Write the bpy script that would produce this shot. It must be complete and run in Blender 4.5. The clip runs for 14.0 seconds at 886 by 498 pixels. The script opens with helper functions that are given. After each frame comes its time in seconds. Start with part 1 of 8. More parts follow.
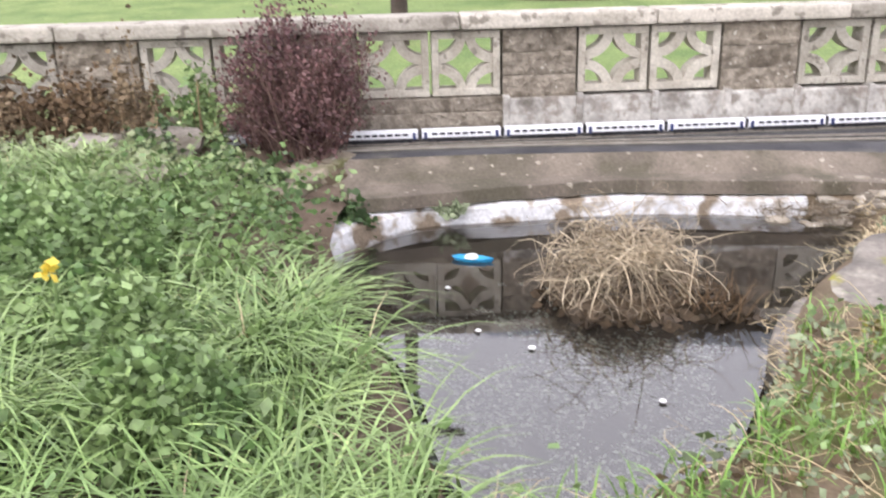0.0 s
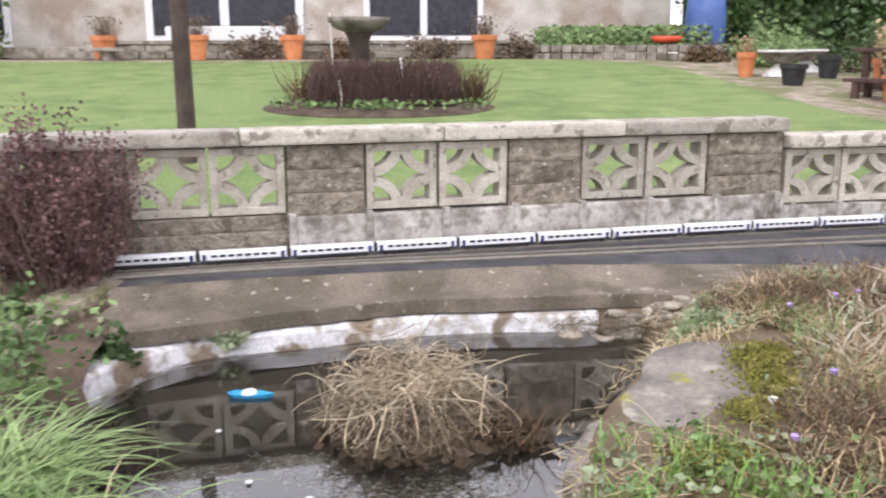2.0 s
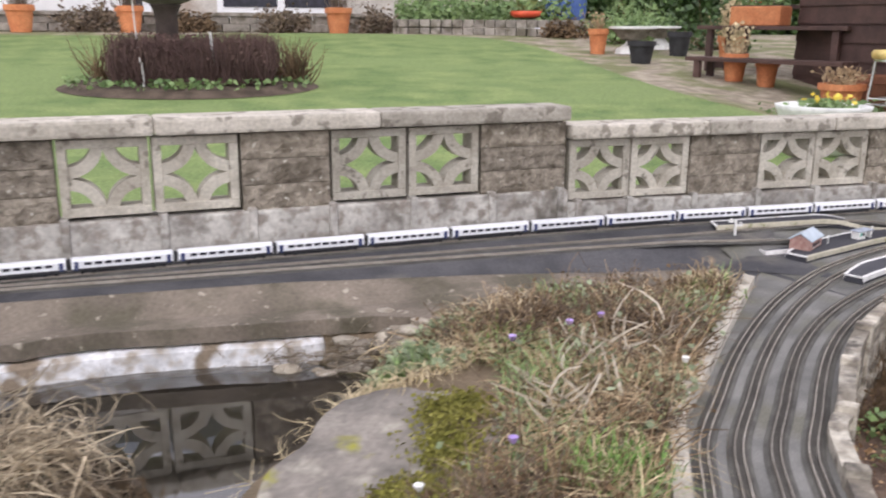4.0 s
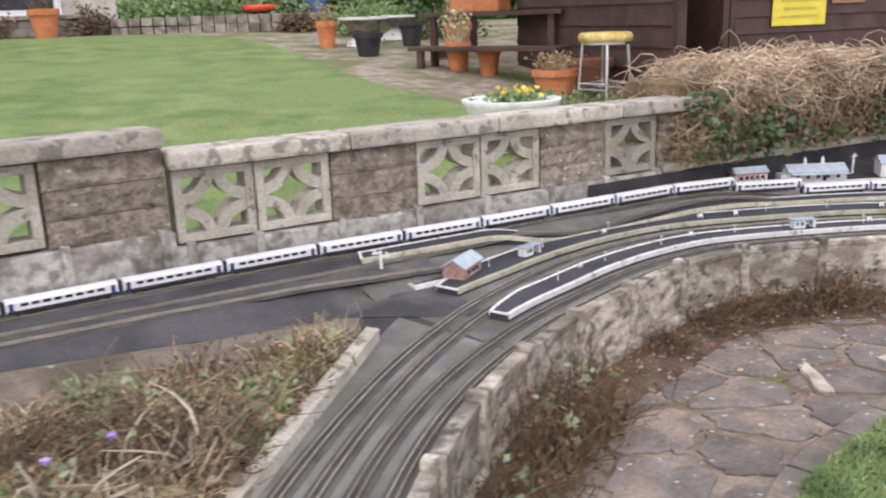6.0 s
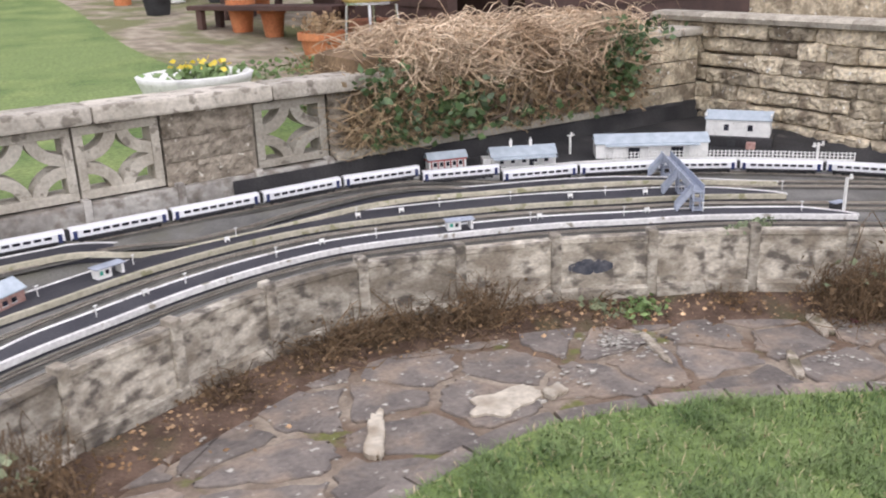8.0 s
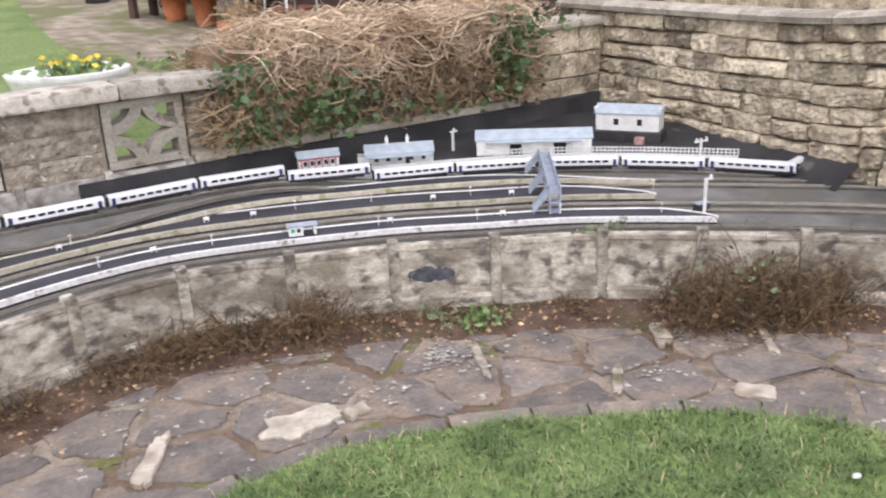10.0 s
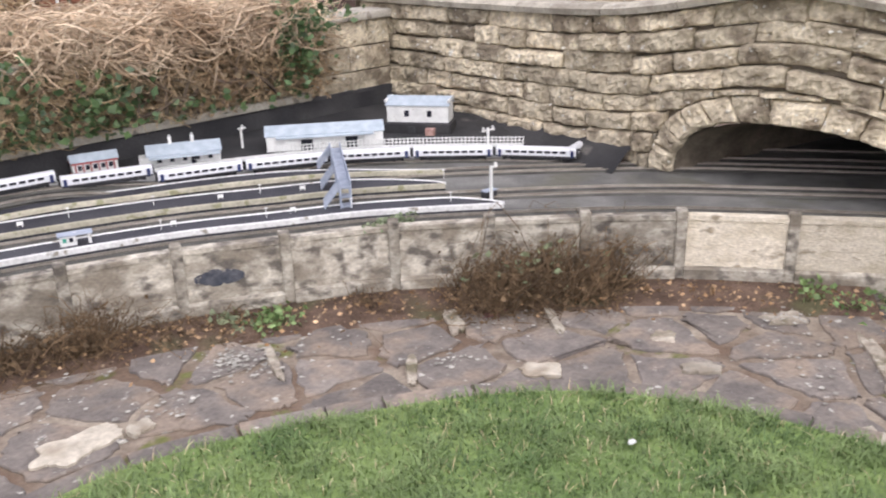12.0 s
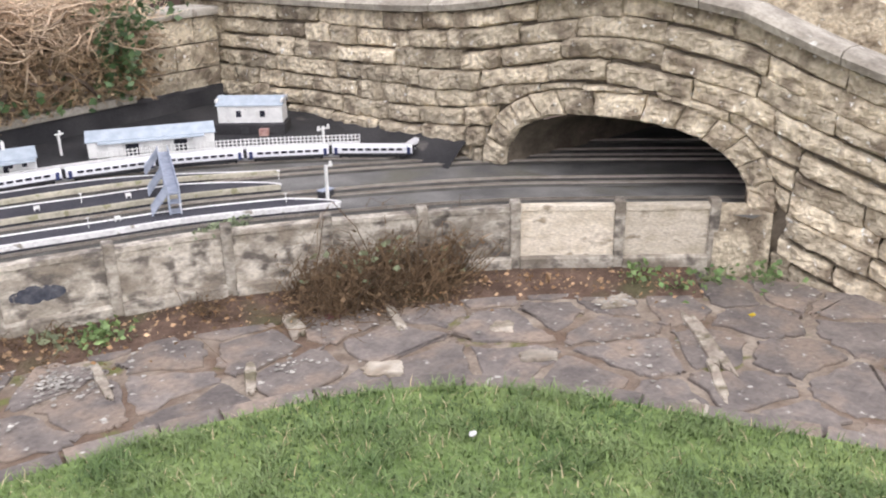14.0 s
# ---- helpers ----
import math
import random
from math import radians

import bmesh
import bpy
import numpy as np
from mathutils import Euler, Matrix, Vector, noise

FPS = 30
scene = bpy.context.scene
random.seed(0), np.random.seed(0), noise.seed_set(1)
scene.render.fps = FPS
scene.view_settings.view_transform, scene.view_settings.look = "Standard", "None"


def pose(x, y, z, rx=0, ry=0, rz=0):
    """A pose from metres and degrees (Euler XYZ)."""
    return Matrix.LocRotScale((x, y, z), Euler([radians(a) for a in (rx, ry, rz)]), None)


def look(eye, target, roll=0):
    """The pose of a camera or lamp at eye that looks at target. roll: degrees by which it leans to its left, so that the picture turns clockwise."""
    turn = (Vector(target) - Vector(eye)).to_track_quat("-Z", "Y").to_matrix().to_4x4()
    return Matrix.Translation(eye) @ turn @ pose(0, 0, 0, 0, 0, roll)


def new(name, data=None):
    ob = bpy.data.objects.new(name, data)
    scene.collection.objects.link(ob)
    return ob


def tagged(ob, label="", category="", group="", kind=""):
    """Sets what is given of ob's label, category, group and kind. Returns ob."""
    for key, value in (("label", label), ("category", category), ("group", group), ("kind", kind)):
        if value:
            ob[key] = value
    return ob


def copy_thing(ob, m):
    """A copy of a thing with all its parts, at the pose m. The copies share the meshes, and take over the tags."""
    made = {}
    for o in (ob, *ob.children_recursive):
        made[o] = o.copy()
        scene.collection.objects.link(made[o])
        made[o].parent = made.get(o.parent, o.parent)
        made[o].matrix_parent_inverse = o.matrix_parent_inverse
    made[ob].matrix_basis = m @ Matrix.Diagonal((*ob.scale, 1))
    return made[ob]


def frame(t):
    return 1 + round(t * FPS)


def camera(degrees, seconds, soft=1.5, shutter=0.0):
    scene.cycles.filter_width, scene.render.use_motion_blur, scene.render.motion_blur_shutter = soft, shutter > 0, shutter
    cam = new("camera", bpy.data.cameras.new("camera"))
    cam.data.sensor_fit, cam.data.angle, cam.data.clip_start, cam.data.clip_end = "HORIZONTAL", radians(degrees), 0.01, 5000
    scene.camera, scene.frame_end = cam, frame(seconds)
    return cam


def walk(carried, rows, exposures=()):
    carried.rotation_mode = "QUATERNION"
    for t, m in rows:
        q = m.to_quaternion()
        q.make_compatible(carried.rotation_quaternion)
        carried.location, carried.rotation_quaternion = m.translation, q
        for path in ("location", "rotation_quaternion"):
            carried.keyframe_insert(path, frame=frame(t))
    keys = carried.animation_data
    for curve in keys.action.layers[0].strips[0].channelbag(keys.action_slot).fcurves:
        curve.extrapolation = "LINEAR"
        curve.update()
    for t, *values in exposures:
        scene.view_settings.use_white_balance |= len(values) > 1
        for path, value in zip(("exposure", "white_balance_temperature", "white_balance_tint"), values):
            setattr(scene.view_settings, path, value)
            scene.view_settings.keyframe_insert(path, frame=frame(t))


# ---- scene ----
cam = camera(53.6, 14.0, soft=2.0, shutter=0.4)
METRES, EYE, TILT, LEAN, TURN = 4.5, 1.5, 0.0, 0.0, 0.0
PATH = [
    (0, (0.883, 0.003, 1.018), (0.558, 1.856, 0.339), -1.5),
    (0.5, (0.88, 0.036, 1.001), (0.64, 1.875, 0.253), -2.1),
    (1, (0.885, 0.068, 0.994), (0.691, 1.932, 0.295), -2.5),
    (1.5, (0.914, 0.11, 1.007), (0.834, 2.02, 0.419), -1.1),
    (2, (0.971, 0.202, 0.997), (1.054, 2.152, 0.559), -0.1),
    (2.5, (1.058, 0.323, 1.004), (1.243, 2.255, 0.523), -0.5),
    (2.7, (1.126, 0.348, 1.003), (1.304, 2.278, 0.508), -1.2),
    (4.8, (1.875, 0.805, 1.024), (2.308, 2.694, 0.529), -0.6),
    (5, (1.954, 0.842, 1.022), (2.43, 2.721, 0.527), -1.4),
    (5.5, (2.142, 0.972, 1.036), (2.845, 2.791, 0.596), -0.8),
    (6, (2.355, 1.071, 1.037), (3.078, 2.861, 0.516), -2.0),
    (6.5, (2.632, 1.123, 1.041), (3.407, 2.886, 0.502), -2.6),
    (7, (2.92, 1.175, 1.033), (3.867, 2.847, 0.479), -0.6),
    (7.2, (3.041, 1.178, 1.037), (4.02, 2.816, 0.438), -1.5),
    (9.3, (3.963, 0.988, 1.074), (4.593, 2.768, 0.415), -3.6),
    (9.5, (3.984, 0.997, 1.077), (4.694, 2.743, 0.409), -3.3),
    (10, (4.004, 0.994, 1.075), (4.848, 2.677, 0.401), -2.6),
    (10.5, (4.022, 0.997, 1.07), (4.987, 2.603, 0.371), -2.1),
    (11, (4.047, 0.992, 1.067), (5.092, 2.545, 0.363), -2.0),
    (11.5, (4.069, 0.985, 1.066), (5.178, 2.494, 0.364), -2.0),
    (12, (4.085, 0.975, 1.063), (5.269, 2.427, 0.363), -1.7),
    (12.5, (4.095, 0.972, 1.065), (5.361, 2.354, 0.366), -1.1),
    (13, (4.115, 0.964, 1.058), (5.454, 2.27, 0.35), -0.7),
    (13.5, (4.129, 0.96, 1.056), (5.511, 2.217, 0.342), -0.8),
    (14, (4.129, 0.959, 1.059), (5.548, 2.174, 0.346), -1.0),
]
walk(cam, [(t, look(eye, target, roll)) for t, eye, target, roll in PATH],
     exposures=((0, 0.85), (0.5, 0.92), (1.2, 1.0), (1.6, 0.95), (2.0, 0.62), (2.5, 0.26), (5, 0.32), (7, 0.24), (9.5, 0.4), (11, 0.45), (14, 0.52)))

# ---- world and light ----
world = bpy.data.worlds.new("overcast_sky")
scene.world = world
world.use_nodes = True
wn = world.node_tree
sky = wn.nodes.new("ShaderNodeTexSky")
sky.sky_type = "NISHITA"
sky.sun_disc = False
sky.sun_elevation = radians(48)
sky.sun_rotation = radians(200)
sky.air_density, sky.dust_density, sky.ozone_density = 1.0, 4.0, 1.0
hsv = wn.nodes.new("ShaderNodeHueSaturation")
hsv.inputs["Saturation"].default_value = 0.4
wn.links.new(sky.outputs[0], hsv.inputs["Color"])
veil = wn.nodes.new("ShaderNodeMix")
veil.data_type = "RGBA"
veil.inputs["Factor"].default_value = 0.65
veil.inputs["B"].default_value = (9.9, 9.5, 10.6, 1)
wn.links.new(hsv.outputs[0], veil.inputs["A"])
wn.links.new(veil.outputs["Result"], wn.nodes["Background"].inputs[0])
wn.nodes["Background"].inputs[1].default_value = 0.15
sun = new("sun", bpy.data.lights.new("sun", "SUN"))
sun.data.energy, sun.data.angle, sun.data.color = 0.30, radians(40), (1.0, 0.985, 0.97)
sun.matrix_world = look((-3, -6, 9), (1, 2, 0))


# ---- materials ----
def mat(name, a, b, rough=0.85, scale=6.0, fine=70.0, bump=0.25, metal=0.0, spot=None, spot_scale=14.0,
        spot_cut=0.62, vary=0.25, depth=0.01, coat=0.0, island=False, dirt=None, dirt_scale=2.2, dirt_cut=0.55,
        stretch=None, soft=0.05):
    """Two-scale noise between colours a and b, fine grain, optional lichen spots and broad dirt, fine relief."""
    m = bpy.data.materials.new(name)
    m.use_nodes = True
    nt = m.node_tree
    n, link = nt.nodes, nt.links.new
    bsdf = n["Principled BSDF"]
    tc, info = n.new("ShaderNodeTexCoord"), n.new("ShaderNodeObjectInfo")
    off = n.new("ShaderNodeVectorMath")
    off.operation = "MULTIPLY_ADD"
    link(info.outputs["Random"], off.inputs[0])
    off.inputs[1].default_value = (13.0, 7.0, 5.0)
    if stretch:
        pull = n.new("ShaderNodeVectorMath")
        pull.operation = "MULTIPLY"
        pull.inputs[1].default_value = stretch
        link(tc.outputs["Object"], pull.inputs[0]), link(pull.outputs[0], off.inputs[2])
    else:
        link(tc.outputs["Object"], off.inputs[2])

    def tex(sc, detail=5.0):
        t = n.new("ShaderNodeTexNoise")
        t.inputs["Scale"].default_value, t.inputs["Detail"].default_value = sc, detail
        link(off.outputs[0], t.inputs["Vector"])
        return t

    def mix(fac, x, y, kind="MIX"):
        q = n.new("ShaderNodeMix")
        q.data_type, q.blend_type = "RGBA", kind
        for sock, v in ((q.inputs["Factor"], fac), (q.inputs["A"], x), (q.inputs["B"], y)):
            if hasattr(v, "is_linked"):
                link(v, sock)
            else:
                sock.default_value = v
        return q.outputs["Result"]

    def ramp(sock, lo, hi):
        r = n.new("ShaderNodeMapRange")
        r.inputs["From Min"].default_value, r.inputs["From Max"].default_value = lo, hi
        link(sock, r.inputs["Value"])
        return r.outputs[0]

    big, small = tex(scale), tex(fine, 3.0)
    col = mix(ramp(big.outputs["Fac"], 0.35, 0.65), (*a, 1), (*b, 1))
    if dirt:
        col = mix(ramp(tex(dirt_scale, 8.0).outputs["Fac"], dirt_cut - 0.06, dirt_cut + 0.08), col, (*dirt, 1))
    if spot:
        col = mix(ramp(tex(spot_scale, 6.0).outputs["Fac"], spot_cut, spot_cut + soft), col, (*spot, 1))
    grain = ramp(small.outputs["Fac"], 0.2, 0.8)
    shade = n.new("ShaderNodeMapRange")
    shade.inputs["To Min"].default_value, shade.inputs["To Max"].default_value = 1 - vary, 1 + vary
    link(grain, shade.inputs["Value"])
    lum = n.new("ShaderNodeMapRange")
    lum.inputs["To Min"].default_value, lum.inputs["To Max"].default_value = 1 - vary * 0.8, 1 + vary * 0.8
    if island:
        geo = n.new("ShaderNodeNewGeometry")
        link(geo.outputs["Random Per Island"], lum.inputs["Value"])
    else:
        link(info.outputs["Random"], lum.inputs["Value"])
    both = n.new("ShaderNodeMath")
    both.operation = "MULTIPLY"
    link(shade.outputs[0], both.inputs[0]), link(lum.outputs[0], both.inputs[1])
    h = n.new("ShaderNodeHueSaturation")
    link(both.outputs[0], h.inputs["Value"]), link(col, h.inputs["Color"])
    link(h.outputs[0], bsdf.inputs["Base Color"])
    bsdf.inputs["Roughness"].default_value, bsdf.inputs["Metallic"].default_value = rough, metal
    bsdf.inputs["Coat Weight"].default_value = coat
    if bump:
        bp = n.new("ShaderNodeBump")
        bp.inputs["Strength"].default_value, bp.inputs["Distance"].default_value = bump, depth
        hmix = n.new("ShaderNodeMath")
        hmix.operation = "MULTIPLY_ADD"
        hmix.inputs[1].default_value = 0.5
        link(small.outputs["Fac"], hmix.inputs[0]), link(big.outputs["Fac"], hmix.inputs[2])
        link(hmix.outputs[0], bp.inputs["Height"]), link(bp.outputs[0], bsdf.inputs["Normal"])
    return m


SOIL = mat("soil", (0.07, 0.05, 0.035), (0.15, 0.11, 0.08), 0.95, 9, 90, 0.6)
MOSSY_SOIL = mat("mossy_soil", (0.10, 0.075, 0.045), (0.16, 0.12, 0.08), 0.95, 8, 120, 0.7, dirt=(0.10, 0.11, 0.03), dirt_scale=3)
LITTER_SOIL = mat("red_brown_litter", (0.09, 0.055, 0.038), (0.19, 0.125, 0.09), 0.95, 14, 110, 1.0, depth=0.02, spot=(0.34, 0.25, 0.17), spot_scale=60, spot_cut=0.64, dirt=(0.11, 0.10, 0.05), dirt_scale=5, dirt_cut=0.6)
TURF = mat("mown_turf", (0.155, 0.245, 0.07), (0.285, 0.37, 0.125), 0.9, 3.2, 60, 0.9, vary=0.45, dirt=(0.24, 0.33, 0.11), dirt_scale=0.9)
GRASS = mat("grass_blade", (0.13, 0.26, 0.045), (0.24, 0.38, 0.09), 0.55, 4, 60, 0, island=True, vary=0.35)
LONG_GRASS = mat("long_grass_blade", (0.155, 0.255, 0.072), (0.30, 0.405, 0.165), 0.5, 3, 40, 0, island=True, vary=0.4)
BRIGHT_GRASS = mat("bright_grass_blade", (0.20, 0.33, 0.09), (0.38, 0.50, 0.19), 0.5, 3, 40, 0, island=True, vary=0.35)
WEED = mat("weed_leaf", (0.11, 0.19, 0.065), (0.23, 0.32, 0.125), 0.55, 6, 60, 0, island=True, vary=0.4)
PALE_LEAF = mat("variegated_leaf", (0.20, 0.26, 0.10), (0.42, 0.46, 0.28), 0.55, 9, 60, 0, island=True, vary=0.35)
IVY = mat("ivy_leaf", (0.035, 0.075, 0.02), (0.08, 0.14, 0.04), 0.4, 6, 60, 0, island=True, vary=0.4)
DRY_STEM = mat("dry_stem", (0.32, 0.22, 0.13), (0.48, 0.36, 0.22), 0.9, 5, 60, 0, island=True, vary=0.4)
STRAW = mat("straw", (0.48, 0.38, 0.22), (0.66, 0.55, 0.36), 0.85, 5, 60, 0, island=True, vary=0.35)
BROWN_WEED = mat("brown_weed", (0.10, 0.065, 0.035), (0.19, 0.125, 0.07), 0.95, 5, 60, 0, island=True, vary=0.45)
HEATHER = mat("heather", (0.12, 0.085, 0.065), (0.22, 0.17, 0.12), 0.95, 5, 60, 0, island=True, vary=0.45)
MAROON = mat("maroon_leaf", (0.075, 0.032, 0.036), (0.19, 0.10, 0.095), 0.6, 5, 60, 0, island=True, vary=0.5)
MAROON_TWIG = mat("maroon_twig", (0.10, 0.06, 0.05), (0.17, 0.11, 0.09), 0.9, 5, 60, 0, island=True)
CONCRETE = mat("weathered_concrete", (0.33, 0.30, 0.25), (0.47, 0.44, 0.38), 0.9, 9, 90, 0.5, spot=(0.20, 0.18, 0.15), spot_scale=22, spot_cut=0.60)
COPING = mat("coping_concrete", (0.36, 0.33, 0.28), (0.52, 0.48, 0.42), 0.92, 9, 90, 0.6, spot=(0.24, 0.215, 0.18), spot_scale=16, spot_cut=0.56)
OLD_COPING = mat("old_coping_stone", (0.27, 0.24, 0.195), (0.46, 0.42, 0.35), 0.95, 12, 80, 0.8, spot=(0.60, 0.58, 0.52), spot_scale=30, spot_cut=0.66)
ROUGH = mat("rough_block", (0.20, 0.17, 0.135), (0.36, 0.315, 0.255), 0.95, 30, 90, 0.9, depth=0.02, spot=(0.56, 0.53, 0.46), spot_scale=44, spot_cut=0.65, dirt=(0.15, 0.125, 0.095), dirt_scale=16, dirt_cut=0.57)
RENDERED = mat("stained_render", (0.33, 0.31, 0.285), (0.55, 0.53, 0.49), 0.9, 8, 60, 0.5, spot=(0.15, 0.135, 0.115), spot_scale=10, spot_cut=0.54, soft=0.16, dirt=(0.26, 0.23, 0.20), dirt_scale=22, dirt_cut=0.55)
PANEL = mat("edge_panel", (0.31, 0.275, 0.225), (0.55, 0.51, 0.435), 0.92, 24, 90, 0.45, spot=(0.12, 0.105, 0.09), spot_scale=20, spot_cut=0.50, soft=0.16, dirt=(0.22, 0.19, 0.15), dirt_scale=7, dirt_cut=0.53, stretch=(1, 1, 1.5))
PANEL_PALE = mat("pale_edge_panel", (0.50, 0.44, 0.34), (0.66, 0.60, 0.50), 0.92, 14, 90, 0.7, spot=(0.30, 0.25, 0.18), spot_scale=14, spot_cut=0.60, soft=0.12, stretch=(1, 1, 2.0))
STONE = mat("sandstone", (0.45, 0.38, 0.275), (0.74, 0.65, 0.49), 0.95, 15, 60, 0.8, depth=0.03, vary=0.3, spot=(0.82, 0.80, 0.73), spot_scale=40, spot_cut=0.645, dirt=(0.27, 0.22, 0.16), dirt_scale=10, dirt_cut=0.555)
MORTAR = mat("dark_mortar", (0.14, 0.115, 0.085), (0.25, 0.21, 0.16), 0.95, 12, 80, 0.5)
PAVING = mat("paving_sandstone", (0.14, 0.122, 0.112), (0.225, 0.195, 0.172), 0.9, 11, 70, 0.9, vary=0.26, depth=0.014, spot=(0.50, 0.48, 0.43), spot_scale=34, spot_cut=0.645, soft=0.07, dirt=(0.27, 0.215, 0.17), dirt_scale=7)
OLD_MORTAR = mat("crumbling_mortar", (0.27, 0.225, 0.18), (0.50, 0.45, 0.37), 0.95, 20, 90, 1.0, dirt=(0.16, 0.14, 0.09), dirt_scale=14, dirt_cut=0.56)
PAVING_PALE = mat("pale_paving", (0.38, 0.34, 0.28), (0.53, 0.48, 0.40), 0.9, 12, 80, 0.6, dirt=(0.28, 0.235, 0.18), dirt_scale=10)
JOINT = mat("paving_joint", (0.19, 0.145, 0.11), (0.40, 0.34, 0.27), 0.95, 10, 90, 1.0, spot=(0.15, 0.155, 0.05), spot_scale=6, spot_cut=0.60, dirt=(0.17, 0.115, 0.08), dirt_scale=3)
LEDGE = mat("brown_concrete", (0.135, 0.112, 0.088), (0.245, 0.205, 0.165), 0.92, 4, 90, 0.7, spot=(0.36, 0.32, 0.26), spot_scale=26, spot_cut=0.64, dirt=(0.105, 0.092, 0.065), dirt_scale=5, dirt_cut=0.54)
WHITE_WASH = mat("whitewash", (0.48, 0.48, 0.49), (0.72, 0.72, 0.74), 0.8, 14, 80, 0.4, spot=(0.21, 0.165, 0.12), spot_scale=6, spot_cut=0.555, soft=0.05, dirt=(0.33, 0.29, 0.245), dirt_scale=20, dirt_cut=0.56)
FELT = mat("black_felt", (0.022, 0.022, 0.025), (0.055, 0.053, 0.055), 0.85, 5, 140, 0.4, spot=(0.14, 0.13, 0.12), spot_scale=6, spot_cut=0.66)
BALLAST = mat("ballast", (0.11, 0.108, 0.103), (0.215, 0.21, 0.198), 0.95, 6, 260, 0.8, vary=0.3, dirt=(0.14, 0.135, 0.11), dirt_scale=4)
BED = mat("track_bed_felt", (0.035, 0.035, 0.040), (0.075, 0.073, 0.078), 0.85, 5, 120, 0.5, dirt=(0.13, 0.12, 0.105), dirt_scale=3.5, dirt_cut=0.63)
SLEEPER = mat("sleeper", (0.045, 0.04, 0.035), (0.09, 0.08, 0.07), 0.9, 20, 90, 0)
RAIL = mat("rail_steel", (0.34, 0.30, 0.25), (0.48, 0.44, 0.39), 0.5, 20, 90, 0, metal=0.5)
PLATFORM = mat("platform_black", (0.028, 0.028, 0.038), (0.05, 0.05, 0.06), 0.75, 7, 120, 0.3)
WHITE_LINE = mat("white_edging", (0.68, 0.67, 0.66), (0.82, 0.81, 0.80), 0.7, 14, 90, 0.1, spot=(0.35, 0.32, 0.27), spot_scale=30, spot_cut=0.62)
CREAM_LINE = mat("cream_edging", (0.46, 0.43, 0.33), (0.60, 0.56, 0.45), 0.8, 14, 90, 0.2, spot=(0.34, 0.33, 0.2), spot_scale=24, spot_cut=0.58)
COACH_WHITE = mat("coach_white", (0.74, 0.75, 0.78), (0.80, 0.81, 0.84), 0.35, 10, 90, 0, vary=0.06)
COACH_DARK = mat("coach_window", (0.012, 0.013, 0.02), (0.03, 0.03, 0.045), 0.25, 10, 90, 0, vary=0.1)
COACH_BLUE = mat("coach_door_blue", (0.02, 0.03, 0.10), (0.03, 0.045, 0.14), 0.35, 10, 90, 0, vary=0.1)
COACH_GREY = mat("underframe", (0.02, 0.02, 0.022), (0.045, 0.045, 0.05), 0.8, 10, 90, 0)
YELLOW = mat("yellow_paint", (0.72, 0.55, 0.05), (0.80, 0.63, 0.10), 0.5, 10, 90, 0.05, vary=0.08)
MODEL_WHITE = mat("model_white", (0.72, 0.72, 0.70), (0.82, 0.82, 0.80), 0.7, 30, 90, 0.1, vary=0.08, spot=(0.5, 0.48, 0.44), spot_scale=50, spot_cut=0.66)
MODEL_ROOF = mat("model_slate", (0.36, 0.42, 0.48), (0.46, 0.52, 0.58), 0.7, 30, 200, 0.2, vary=0.1)
MODEL_RED = mat("model_red", (0.30, 0.05, 0.055), (0.40, 0.09, 0.08), 0.7, 30, 90, 0)
MODEL_BRICK = mat("model_brick", (0.36, 0.20, 0.17), (0.48, 0.31, 0.27), 0.8, 60, 200, 0.1)
MODEL_GREY = mat("model_grey", (0.30, 0.34, 0.42), (0.42, 0.46, 0.55), 0.6, 30, 90, 0, vary=0.12)
TERRACOTTA = mat("terracotta", (0.50, 0.17, 0.07), (0.62, 0.25, 0.11), 0.85, 7, 60, 0.2)
BROWN_WOOD = mat("dark_stained_wood", (0.05, 0.026, 0.022), (0.085, 0.046, 0.038), 0.7, 6, 60, 0.3)
POST_WOOD = mat("old_post_wood", (0.045, 0.032, 0.026), (0.08, 0.06, 0.05), 0.85, 8, 60, 0.5)
CHROME = mat("tube_steel", (0.62, 0.62, 0.62), (0.72, 0.72, 0.72), 0.25, 10, 90, 0, metal=1.0, vary=0.05)
SIGN_YELLOW = mat("sign_yellow", (0.75, 0.62, 0.05), (0.85, 0.72, 0.12), 0.55, 6, 60, 0, vary=0.05)
SIGN_BLUE = mat("sign_blue", (0.06, 0.12, 0.35), (0.09, 0.16, 0.42), 0.5, 6, 60, 0)
GREEN_PLASTIC = mat("green_plastic", (0.03, 0.30, 0.22), (0.05, 0.40, 0.28), 0.4, 6, 60, 0)
LIME_PLASTIC = mat("lime_plastic", (0.15, 0.42, 0.06), (0.22, 0.5, 0.1), 0.4, 6, 60, 0)
RED_PLASTIC = mat("red_plastic", (0.60, 0.07, 0.03), (0.7, 0.11, 0.05), 0.4, 6, 60, 0)
BLUE_TOY = mat("blue_plastic", (0.02, 0.30, 0.60), (0.04, 0.40, 0.72), 0.3, 6, 60, 0)
HOUSE_WALL = mat("pale_house_render", (0.52, 0.48, 0.43), (0.70, 0.66, 0.61), 0.9, 3, 60, 0.3, dirt=(0.42, 0.34, 0.28), dirt_scale=1.2)
WINDOW_WHITE = mat("white_frame", (0.78, 0.78, 0.80), (0.84, 0.84, 0.85), 0.5, 6, 60, 0, vary=0.05)
